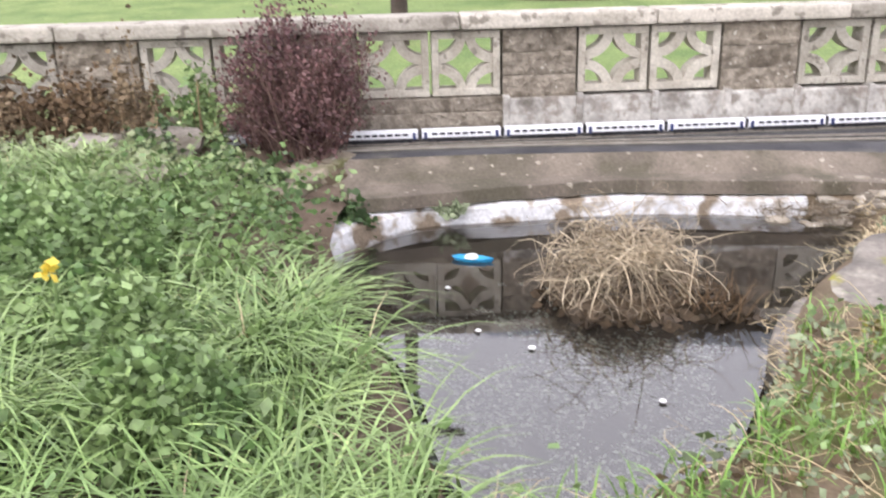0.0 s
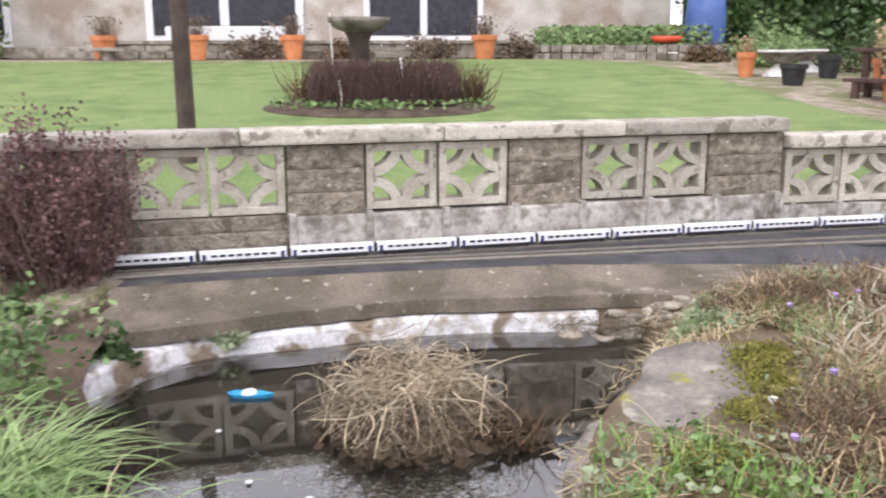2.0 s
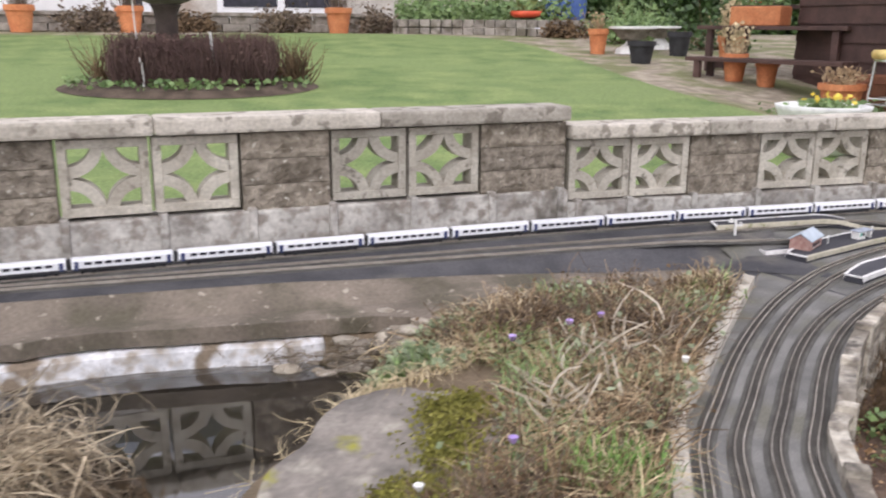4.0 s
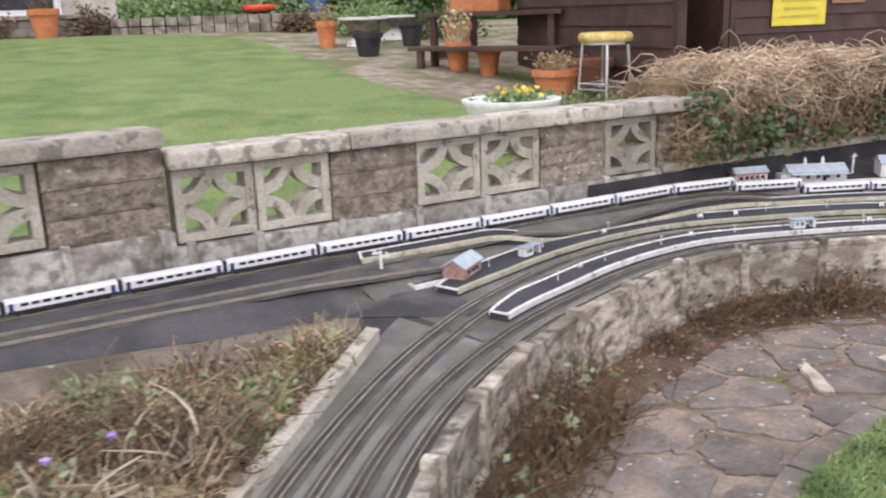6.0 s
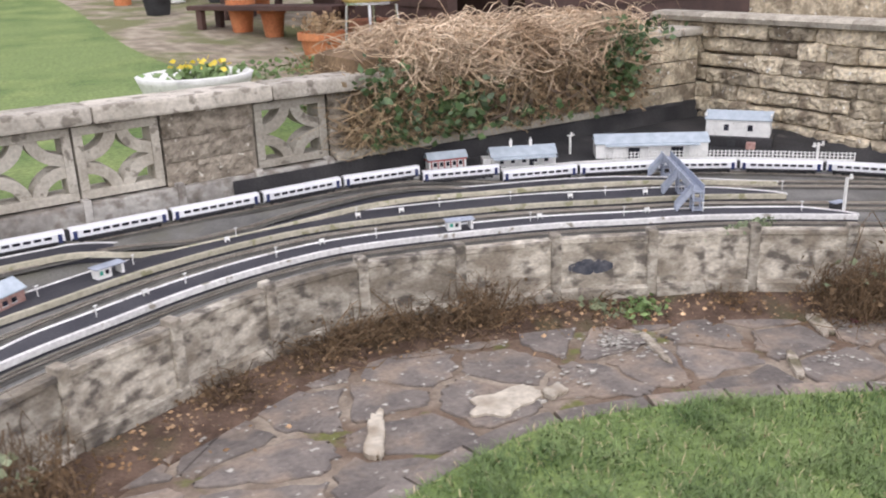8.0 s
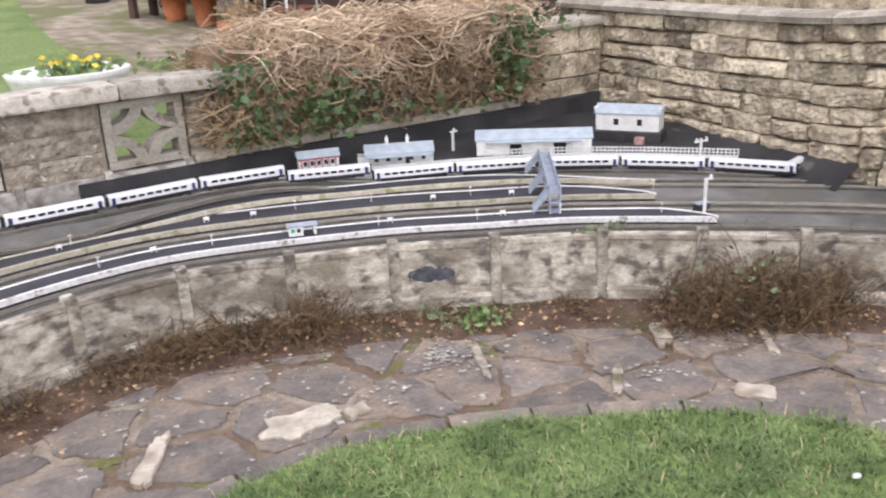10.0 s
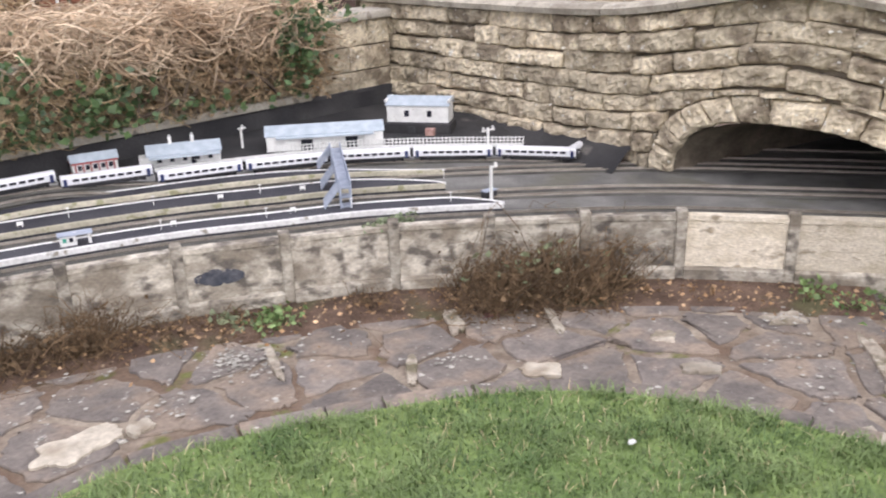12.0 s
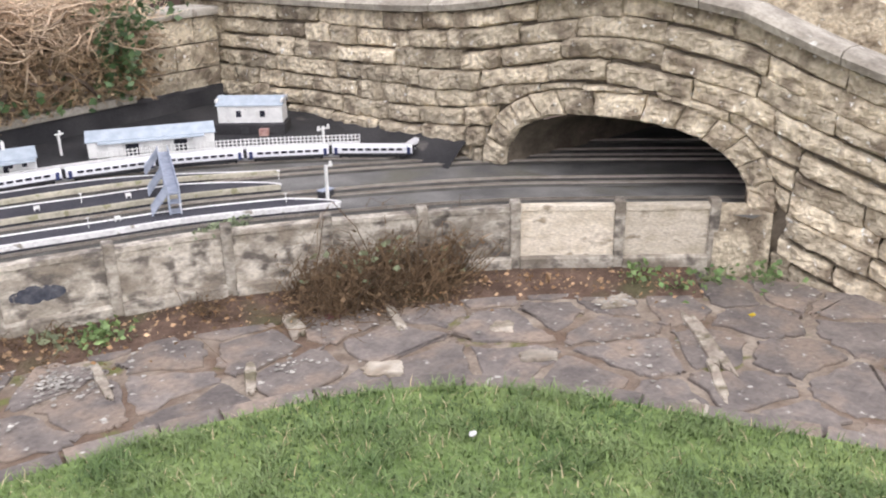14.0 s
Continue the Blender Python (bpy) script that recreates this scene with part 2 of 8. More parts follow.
GRAVEL = mat("gravel_path", (0.20, 0.165, 0.125), (0.36, 0.31, 0.24), 0.95, 9, 130, 0.9, dirt=(0.15, 0.155, 0.07), dirt_scale=2.5, dirt_cut=0.50)
GREY_ROCK = mat("grey_rock", (0.15, 0.135, 0.12), (0.28, 0.25, 0.22), 0.92, 9, 60, 0.8, spot=(0.27, 0.26, 0.04), spot_scale=7, spot_cut=0.60, soft=0.08, dirt=(0.36, 0.33, 0.28), dirt_scale=12, dirt_cut=0.6)
MOSS = mat("yellow_moss", (0.17, 0.165, 0.03), (0.29, 0.27, 0.07), 0.95, 18, 120, 0.9, vary=0.4, island=True)
GREY_STONE = mat("garden_stone", (0.24, 0.215, 0.19), (0.38, 0.34, 0.30), 0.92, 8, 60, 0.8, depth=0.02, dirt=(0.15, 0.13, 0.10), dirt_scale=6, dirt_cut=0.54)
MOSSY_STONE = mat("mossy_pier_stone", (0.17, 0.14, 0.105), (0.32, 0.275, 0.21), 0.95, 12, 70, 0.9, dirt=(0.12, 0.12, 0.05), dirt_scale=7, dirt_cut=0.54, spot=(0.45, 0.43, 0.38), spot_scale=36, spot_cut=0.66)
POND_MUD = mat("pond_mud", (0.018, 0.013, 0.007), (0.045, 0.032, 0.016), 0.95, 6, 60, 0.4)
PONDWEED = mat("pondweed", (0.34, 0.40, 0.36), (0.56, 0.63, 0.58), 0.6, 8, 60, 0, island=True, vary=0.45)
PETAL_WHITE = mat("white_petal", (0.72, 0.72, 0.70), (0.82, 0.82, 0.80), 0.6, 6, 60, 0)
PETAL_LILAC = mat("lilac_petal", (0.38, 0.26, 0.62), (0.48, 0.36, 0.70), 0.6, 6, 60, 0)
DEAD_LEAF = mat("dead_leaf", (0.30, 0.18, 0.09), (0.48, 0.33, 0.2), 0.8, 6, 60, 0, island=True, vary=0.5)
FISH_ORANGE = mat("orange_scrap", (0.55, 0.26, 0.14), (0.65, 0.36, 0.22), 0.5, 6, 60, 0)

STRAW_PINK = mat("pale_dry_stem", (0.36, 0.255, 0.165), (0.66, 0.53, 0.39), 0.9, 5, 60, 0, island=True, vary=0.45)
BROWN_LEAF = mat("dead_creeper_leaf", (0.14, 0.10, 0.06), (0.24, 0.18, 0.11), 0.9, 5, 60, 0, island=True, vary=0.4)
IVY_BRIGHT = mat("green_ivy_leaf", (0.045, 0.085, 0.03), (0.10, 0.155, 0.06), 0.4, 6, 60, 0, island=True, vary=0.4)
SAGE = mat("grey_green_leaf", (0.20, 0.25, 0.14), (0.33, 0.38, 0.24), 0.7, 6, 60, 0, island=True, vary=0.35)
PALE_BRANCH = mat("pale_branch", (0.42, 0.36, 0.28), (0.56, 0.50, 0.40), 0.9, 5, 60, 0, island=True)
LAWN_BLADE = mat("lawn_blade", (0.10, 0.165, 0.05), (0.21, 0.285, 0.105), 0.6, 6, 60, 0, island=True, vary=0.4)
TRACK_DIRT = mat("dark_track_ballast", (0.065, 0.062, 0.056), (0.125, 0.12, 0.108), 0.95, 12, 200, 0.6)
REED = mat("dead_reed", (0.28, 0.22, 0.15), (0.46, 0.385, 0.27), 0.9, 5, 60, 0, island=True, vary=0.45)
PALE_REED = mat("pale_dead_reed", (0.30, 0.235, 0.155), (0.60, 0.51, 0.37), 0.9, 5, 60, 0, island=True, vary=0.5)
OLD_REED = mat("old_reed", (0.13, 0.10, 0.07), (0.26, 0.21, 0.15), 0.9, 5, 60, 0, island=True, vary=0.45)
WET_LITTER = mat("wet_litter", (0.05, 0.035, 0.02), (0.11, 0.075, 0.045), 0.7, 5, 60, 0, island=True, vary=0.45)

WATER = bpy.data.materials.new("pond_water")
WATER.use_nodes = True
wb = WATER.node_tree.nodes["Principled BSDF"]
wb.inputs["Base Color"].default_value = (0.46, 0.42, 0.37, 1)
wb.inputs["Roughness"].default_value = 0.03
wb.inputs["IOR"].default_value = 2.15
wb.inputs["Transmission Weight"].default_value = 0.97
wt, wbp = WATER.node_tree.nodes.new("ShaderNodeTexNoise"), WATER.node_tree.nodes.new("ShaderNodeBump")
wt.inputs["Scale"].default_value = 9
wbp.inputs["Strength"].default_value, wbp.inputs["Distance"].default_value = 0.06, 0.01
WATER.node_tree.links.new(wt.outputs["Fac"], wbp.inputs["Height"])
WATER.node_tree.links.new(wbp.outputs[0], wb.inputs["Normal"])

# ---- building helpers ----
rng = np.random.default_rng(7)


def link_mesh(name, verts, faces, material, parent=None, label="", smooth=False):
    me = bpy.data.meshes.new(name)
    me.from_pydata([tuple(map(float, v)) for v in verts], [], [tuple(map(int, f)) for f in faces])
    me.materials.append(material)
    if smooth:
        me.shade_smooth()
    ob = new(name, me)
    if parent is not None:
        ob.parent = parent
    return tagged(ob, label)


def part(name, bm, material, parent=None, label="", smooth=False):
    me = bpy.data.meshes.new(name)
    bm.normal_update()
    bm.to_mesh(me)
    bm.free()
    me.materials.append(material)
    if smooth:
        me.shade_smooth()
    ob = new(name, me)
    if parent is not None:
        ob.parent = parent
    return tagged(ob, label)


def thing(name, label, category, m=None, group="", kind=""):
    ob = new(name)
    ob.empty_display_size = 0.05
    if m is not None:
        ob.matrix_basis = m
    return tagged(ob, label, category, group, kind)


def add_box(bm, size, at=(0, 0, 0), turn=0.0, bevel=0.0):
    r = bmesh.ops.create_cube(bm, size=1.0, matrix=Matrix.Translation(at) @ Matrix.Rotation(turn, 4, "Z") @ Matrix.Diagonal((*size, 1)))
    if bevel:
        es = list({e for v in r["verts"] for e in v.link_edges})
        bmesh.ops.bevel(bm, geom=es, offset=bevel, segments=2, affect="EDGES", profile=0.6)
    return bm


def box(size, at=(0, 0, 0), turn=0.0, bevel=0.0):
    return add_box(bmesh.new(), size, at, turn, bevel)


def lathe(profile, steps=24, at=(0, 0, 0)):
    """A turned body from (radius, height) pairs."""
    bm = bmesh.new()
    rings = []
    for r, z in profile:
        rings.append([bm.verts.new((at[0] + r * math.cos(2 * math.pi * k / steps), at[1] + r * math.sin(2 * math.pi * k / steps), at[2] + z)) for k in range(steps)])
    for a, b in zip(rings, rings[1:]):
        for k in range(steps):
            bm.faces.new((a[k], a[(k + 1) % steps], b[(k + 1) % steps], b[k]))
    for ring, flip in ((rings[0], True), (rings[-1], False)):
        bm.faces.new(ring[::-1] if flip else ring)
    return bm


def tube(points, radius, sides=8):
    """A round bar along points."""
    bm = bmesh.new()
    pts = [Vector(p) for p in points]
    rings = []
    for i, p in enumerate(pts):
        d = (pts[min(i + 1, len(pts) - 1)] - pts[max(i - 1, 0)]).normalized()
        u = d.orthogonal().normalized()
        v = d.cross(u)
        rr = radius[i] if isinstance(radius, (list, tuple)) else radius
        rings.append([bm.verts.new(p + rr * (math.cos(2 * math.pi * k / sides) * u + math.sin(2 * math.pi * k / sides) * v)) for k in range(sides)])
    for i in range(1, len(rings)):
        a, b = rings[i - 1], rings[i]
        o = min(range(sides), key=lambda s: (a[0].co - b[s].co).length)
        b = rings[i] = b[o:] + b[:o]
        for k in range(sides):
            bm.faces.new((a[k], a[(k + 1) % sides], b[(k + 1) % sides], b[k]))
    bm.faces.new(rings[0][::-1]), bm.faces.new(rings[-1])
    return bm


def spline(points, n):
    """n even samples of a smooth curve through points (numpy, any dimension)."""
    p = np.array(points, float)
    p = np.vstack([2 * p[0] - p[1], p, 2 * p[-1] - p[-2]])
    out = []
    for i in range(1, len(p) - 2):
        t = np.linspace(0, 1, 24, endpoint=False)[:, None]
        a, b, c, d = p[i - 1], p[i], p[i + 1], p[i + 2]
        out.append(0.5 * (2 * b + (c - a) * t + (2 * a - 5 * b + 4 * c - d) * t ** 2 + (3 * b - a - 3 * c + d) * t ** 3))
    out = np.vstack(out + [p[-2][None]])
    s = np.concatenate([[0], np.cumsum(np.linalg.norm(np.diff(out, axis=0), axis=1))])
    q = np.linspace(0, s[-1], n)
    return np.stack([np.interp(q, s, out[:, k]) for k in range(out.shape[1])], 1)


def normals(c):
    """Left-hand unit normals of a plan curve."""
    d = np.gradient(c[:, :2], axis=0)
    d /= np.linalg.norm(d, axis=1)[:, None]
    return np.stack([-d[:, 1], d[:, 0]], 1)


def offset(c, d):
    return c[:, :2] + normals(c) * (np.asarray(d)[:, None] if np.ndim(d) else d)


def length(c):
    return float(np.linalg.norm(np.diff(c, axis=0), axis=1).sum())


def sweep(curve, profile, z=0.0, closed=True):
    """Verts and faces of a profile of (sideways, up) pairs swept along a plan curve; z is a number or one per sample."""
    nrm = normals(curve)
    zz = np.broadcast_to(z, len(curve))
    k = len(profile)
    v = [(*(curve[i, :2] + nrm[i] * a), zz[i] + b) for i in range(len(curve)) for a, b in profile]
    f = []
    for i in range(len(curve) - 1):
        for j in range(k if closed else k - 1):
            a, b = i * k + j, i * k + (j + 1) % k
            f.append((a, a + k, b + k, b))
    if closed:
        f.append(tuple(range(k))), f.append(tuple(range((len(curve) - 1) * k, len(curve) * k))[::-1])
    return v, f


def inside(p, poly):
    x, y = p
    c = False
    for (x0, y0), (x1, y1) in zip(poly, np.roll(poly, -1, axis=0)):
        if (y0 > y) != (y1 > y) and x < (x1 - x0) * (y - y0) / (y1 - y0) + x0:
            c = not c
    return c


def scatter(poly, n, seed):
    """n random plan points inside a polygon."""
    r = np.random.default_rng(seed)
    poly = np.array(poly, float)
    lo, hi = poly.min(0), poly.max(0)
    out = np.empty((0, 2))
    x0, y0 = poly[:, 0], poly[:, 1]
    x1, y1 = np.roll(x0, -1), np.roll(y0, -1)
    while len(out) < n:
        q = lo + r.random((n, 2)) * (hi - lo)
        c = ((y0 > q[:, 1:]) != (y1 > q[:, 1:])) & (q[:, :1] < (x1 - x0) * (q[:, 1:] - y0) / np.where(y1 == y0, 1e-9, y1 - y0) + x0)
        out = np.vstack([out, q[c.sum(1) % 2 == 1]])
    return out[:n]


def blades(name, roots, long, width, lean, material, parent=None, seed=1, droop=1.0, bias=None, label="", segs=3):
    """Tapered bent blades that grow from roots (n x 3), as one mesh."""
    r = np.random.default_rng(seed)
    n = len(roots)
    L = long[0] + (long[1] - long[0]) * r.random(n)
    a = r.random(n) * 2 * np.pi
    d = np.stack([np.cos(a), np.sin(a)], 1)
    if bias is not None:
        d = d + np.array(bias)
        d /= np.linalg.norm(d, axis=1)[:, None] + 1e-6
    ln = lean[0] + (lean[1] - lean[0]) * r.random(n)
    side = np.stack([-d[:, 1], d[:, 0]], 1)
    verts = np.zeros((n, 2 * segs + 1, 3))
    for k in range(segs + 1):
        t = k / segs
        out = ln * L * (t ** 1.6)
        up = L * (t - droop * ln * 0.75 * t ** 2.4)
        c = np.column_stack([roots[:, 0] + d[:, 0] * out, roots[:, 1] + d[:, 1] * out, roots[:, 2] + up])
        w = width * (1 - t) ** 0.7 * 0.5 * (0.7 + 0.6 * r.random(n))
        if k < segs:
            verts[:, 2 * k, :2], verts[:, 2 * k + 1, :2] = c[:, :2] - side * w[:, None], c[:, :2] + side * w[:, None]
            verts[:, 2 * k, 2] = verts[:, 2 * k + 1, 2] = c[:, 2]
        else:
            verts[:, 2 * k] = c
    m = 2 * segs + 1
    base = (np.arange(n) * m)[:, None]
    faces = []
    for k in range(segs - 1):
        faces += (base + np.array([2 * k, 2 * k + 1, 2 * k + 3, 2 * k + 2])).tolist()
    faces += (base + np.array([2 * segs - 2, 2 * segs - 1, 2 * segs])).tolist()
    ob = link_mesh(name, verts.reshape(-1, 3), faces, material, parent, label)
    return tagged(ob, kind="stuff")


def leaves(name, places, size, material, parent=None, seed=1, up=0.4, label=""):
    """Small pointed leaves at places (n x 3), turned at random, as one mesh."""
    r = np.random.default_rng(seed)
    n = len(places)
    s = size[0] + (size[1] - size[0]) * r.random(n)
    u = r.normal(size=(n, 3))
    u[:, 2] *= up
    u /= np.linalg.norm(u, axis=1)[:, None]
    w = np.cross(u, r.normal(size=(n, 3)) * (1, 1, 0.3) + (0, 0, 0.01))
    w /= np.linalg.norm(w, axis=1)[:, None] + 1e-9
    q = np.stack([places - u * s[:, None] * 0.5, places + w * s[:, None] * 0.36 - u * s[:, None] * 0.08,
                  places + u * s[:, None] * 0.55, places - w * s[:, None] * 0.36 - u * s[:, None] * 0.08], 1)
    faces = (np.arange(n)[:, None] * 4 + np.arange(4)).tolist()
    return tagged(link_mesh(name, q.reshape(-1, 3), faces, material, parent, label), kind="stuff")


def twigs(name, starts, ends, radius, material, parent=None, seed=1, sag=0.1, label="", steps=4):
    """Thin bent three-sided stems from starts to ends, as one mesh."""
    r = np.random.default_rng(seed)
    n = len(starts)
    d = ends - starts
    L = np.linalg.norm(d, axis=1)[:, None]
    bend = r.normal(size=(n, 3)) * L * sag
    u = np.cross(d, r.normal(size=(n, 3)))
    u /= np.linalg.norm(u, axis=1)[:, None] + 1e-9
    v = np.cross(d / (L + 1e-9), u)
    rad = radius[0] + (radius[1] - radius[0]) * r.random(n)[:, None]
    rows = []
    for k in range(steps + 1):
        t = k / steps
        c = starts + d * t + bend * (4 * t * (1 - t))
        rr = rad * (1 - 0.75 * t)
        for j in range(3):
            g = 2 * math.pi * j / 3
            rows.append(c + rr * (math.cos(g) * u + math.sin(g) * v))
    verts = np.stack(rows, 1).reshape(-1, 3)
    m = 3 * (steps + 1)
    base = (np.arange(n) * m)[:, None]
    faces = []
    for k in range(steps):
        for j in range(3):
            faces += (base + np.array([3 * k + j, 3 * k + (j + 1) % 3, 3 * k + 3 + (j + 1) % 3, 3 * k + 3 + j])).tolist()
    return tagged(link_mesh(name, verts, faces, material, parent, label), kind="stuff")


def rock(bm, at, size, seed, flat=1.0):
    r = np.random.default_rng(seed)
    res = bmesh.ops.create_icosphere(bm, subdivisions=2, radius=1.0)
    o = r.random(3) * 20
    for v in res["verts"]:
        k = 1 + 0.35 * noise.noise(v.co * 1.3 + Vector(o)) + 0.12 * noise.noise(v.co * 4 + Vector(o))
        c = v.co * k
        c.z = max(-0.6, min(c.z, 0.75 * flat))
        v.co = Vector(at) + Vector((c.x * size[0], c.y * size[1], c.z * size[2]))
    return bm


def smooth01(t):
    t = min(1.0, max(0.0, t))
    return t * t * (3 - 2 * t)

# ---- plan of the place ----
# garden wall, front face, in three straight lengths
WALL_PTS = [(-4.0, 2.40), (2.59, 3.85), (4.61, 4.154), (6.52, 4.34)]


def wall_y(x):
    for (x0, y0), (x1, y1) in zip(WALL_PTS, WALL_PTS[1:]):
        if x <= x1 or x1 > 6.5:
            return y0 + (y1 - y0) * (x - x0) / (x1 - x0)


# outer edge of the raised railway
EDGE = spline([(2.12, 0.0), (2.22, 0.7), (2.36, 1.4), (2.61, 2.06), (2.71, 2.2), (2.86, 2.42), (3.02, 2.62), (3.24, 2.83), (3.52, 3.03), (3.75, 3.15), (3.98, 3.26), (4.22, 3.33),
               (4.45, 3.34), (4.92, 3.23), (5.23, 3.10), (5.51, 2.97), (5.96, 2.65), (6.21, 2.43), (6.41, 2.19), (6.62, 1.93), (6.95, 1.45), (7.25, 1.0)], 260)
INNER = spline([(1.70, 0.0), (1.86, 0.7), (2.03, 1.4), (2.31, 2.15), (2.38, 2.28), (2.52, 2.48), (2.72, 2.77), (3.0, 3.17)], 60)
LAWN_EDGE = spline([(2.75, 0.2), (3.0, 1.2), (3.3, 1.95), (3.6, 2.28), (3.81, 2.41), (4.01, 2.48), (4.27, 2.56), (4.5, 2.6), (4.74, 2.555), (4.95, 2.48), (5.14, 2.40), (5.32, 2.3), (5.48, 2.17),
                    (5.59, 2.02), (5.68, 1.84), (5.74, 1.66), (5.79, 1.49), (5.86, 1.27), (5.95, 0.6), (6.0, -0.6)], 120)
POND = spline([(0.06, 2.30), (0.16, 2.50), (0.27, 2.72), (0.40, 2.83), (0.66, 2.90), (0.98, 3.0), (1.3, 3.04), (1.52, 3.02), (1.72, 2.92), (1.80, 2.80), (1.62, 2.55), (1.50, 2.38), (1.35, 2.08),
               (1.28, 1.82), (1.19, 1.55), (1.10, 1.40), (0.92, 1.28), (0.74, 1.24), (0.62, 1.40), (0.53, 1.66), (0.36, 1.92), (0.18, 2.12), (0.06, 2.30)], 90)
BED_Z, WATER_Z = 0.2, 0.075


def bed_z(x, y):
    """The bed stands a little higher beside the garden wall."""
    d = wall_y(x) - y
    lim = float(np.interp(x, [2.7, 3.4, 4.2], [0.385, 0.30, 0.13]))
    ease = float(np.interp(x, [4.0, 4.6], [0.08, 0.25]))
    return BED_Z + 0.055 * (1 - smooth01((d - lim) / ease)) * (1 - smooth01((x - 4.7) / 1.0))


# ---- ground ----
def grid_patch(name, front, back, zfun, material, across=10, label=""):
    n = len(front)
    v, f = [], []
    for i in range(n):
        for j in range(across + 1):
            p = front[i] + (back[i] - front[i]) * j / across
            v.append((p[0], p[1], zfun(p[0], p[1])))
    for i in range(n - 1):
        for j in range(across):
            a = i * (across + 1) + j
            f.append((a, a + across + 1, a + across + 2, a + 1))
    return link_mesh(name, v, f, material, None, label, smooth=True)


ground = link_mesh("ground", [(-300, -300, -0.03), (300, -300, -0.03), (300, 300, -0.03), (-300, 300, -0.03)], [(0, 1, 2, 3)], SOIL)
tagged(ground, "dark bare garden soil under everything", "ground", kind="structure")

# bed of the railway: station area, viaduct and the strip along the wall
k0 = int(np.argmin(np.hypot(EDGE[:, 0] - 3.3, EDGE[:, 1] - 2.88)))
k1 = int(np.argmin(np.abs(EDGE[:, 0] - 6.60)))
front = EDGE[k0:k1 + 1, :2]
backx = np.interp(np.linspace(0, 1, len(front)), [0, 0.25, 0.55, 0.80, 1.0], [2.95, 3.9, 5.2, 6.55, 6.64])
backy = np.array([wall_y(x) + 0.01 for x in backx])
tail = np.linspace(0, 1, len(front)) > 0.80
backy[tail] = np.interp(np.linspace(0, 1, len(front))[tail], [0.80, 1.0], [4.35, 2.0])
st = grid_patch("trackbed", front, np.stack([backx, backy], 1), bed_z, BALLAST, 14)
tagged(st, "grey ballast bed of the model station with dark patches", "track bed", kind="structure")
kv = int(np.argmin(np.hypot(EDGE[:, 0] - 3.3, EDGE[:, 1] - 2.88))) + 1
va, vb = spline(EDGE[:kv, :2], 60), spline(np.vstack([INNER, [(3.12, 3.32)]]), 60)
tagged(grid_patch("viaduct_bed", va, vb, lambda x, y: BED_Z, BALLAST, 6), "curved grey ballast bed of the viaduct", "track bed", kind="structure")
xs = np.linspace(-4, 3.35, 80)
strip_front = np.stack([xs, np.interp(xs, [-4, -0.6, 0.05, 0.45, 1.0, 1.64, 1.94, 2.2, 2.5, 3.0, 3.35], [2.0, 2.84, 2.99, 3.085, 3.165, 3.24, 3.29, 3.335, 3.38, 3.38, 3.2])], 1)
strip_back = np.stack([xs, [wall_y(x) + 0.01 for x in xs]], 1)
tagged(grid_patch("line_bed", strip_front, strip_back, lambda x, y: bed_z(x, y) + 0.0015, BED, 10), "black felted bed of the main line beside the wall", "track bed", kind="structure")

bm = bmesh.new()
bm.faces.new([bm.verts.new((x, y, BED_Z - 0.0012)) for x, y in ((2.86, 2.98), (3.05, 2.70), (3.40, 2.98), (3.55, 3.35), (3.1, 3.6), (2.92, 3.35))])
tagged(part("bed_joint", bm, BED), "dark bed where the viaduct joins the line", "track bed", kind="structure")

# brown concrete shelf between the line and the pond, with its lip and white-washed pond wall
n_ = 60
shelf_back = np.stack([np.linspace(-0.01, 3.02, n_), np.interp(np.linspace(-0.01, 3.02, n_), xs, strip_front[:, 1])], 1)
shelf_front = spline([(0.08, 2.68), (0.35, 2.79), (0.645, 2.91), (0.98, 3.005), (1.35, 3.03), (1.72, 3.05), (1.90, 3.03), (2.02, 2.90), (2.35, 2.90), (2.7, 2.90), (2.85, 3.0)], n_)
# broken slab edge
shelf_front[1:-1, 1] += np.array([0.014 * noise.noise((q * 0.9, 1.7, 0)) + 0.008 * noise.noise((q * 3.1, 5.2, 0)) for q in range(n_ - 2)])
v, f = [], []
for i in range(n_):
    bx, by = shelf_back[i]
    fx, fy = shelf_front[i]
    v += [(bx, by, bed_z(bx, by) + 0.001), ((bx + fx) / 2, (by + fy) / 2, BED_Z - 0.004), (fx, fy, BED_Z - 0.008), (fx, fy - 0.004, BED_Z - 0.054), (fx, fy + 0.05, BED_Z - 0.054)]
for i in range(n_ - 1):
    for j in range(4):
        a = i * 5 + j
        f.append((a, a + 1, a + 6, a + 5))
tagged(link_mesh("concrete_shelf", v, f, LEDGE, smooth=False), "brown weathered concrete shelf above the pond", "shelf", kind="structure")
pw = spline([(-0.03, 2.28), (0.07, 2.44), (0.17, 2.63), (0.34, 2.795), (0.64, 2.880), (0.98, 2.985), (1.3, 3.018), (1.5, 3.012), (1.62, 3.03)], 60)
v, f = sweep(pw, [(0.0, -0.12), (-0.004, 0.0), (0.002, 0.05), (0.016, 0.062), (0.07, 0.068), (0.07, -0.12)], WATER_Z)
tagged(link_mesh("pond_wall", v, f, WHITE_WASH), "white-washed rim of the pond, stained brown", "pond wall", kind="structure")

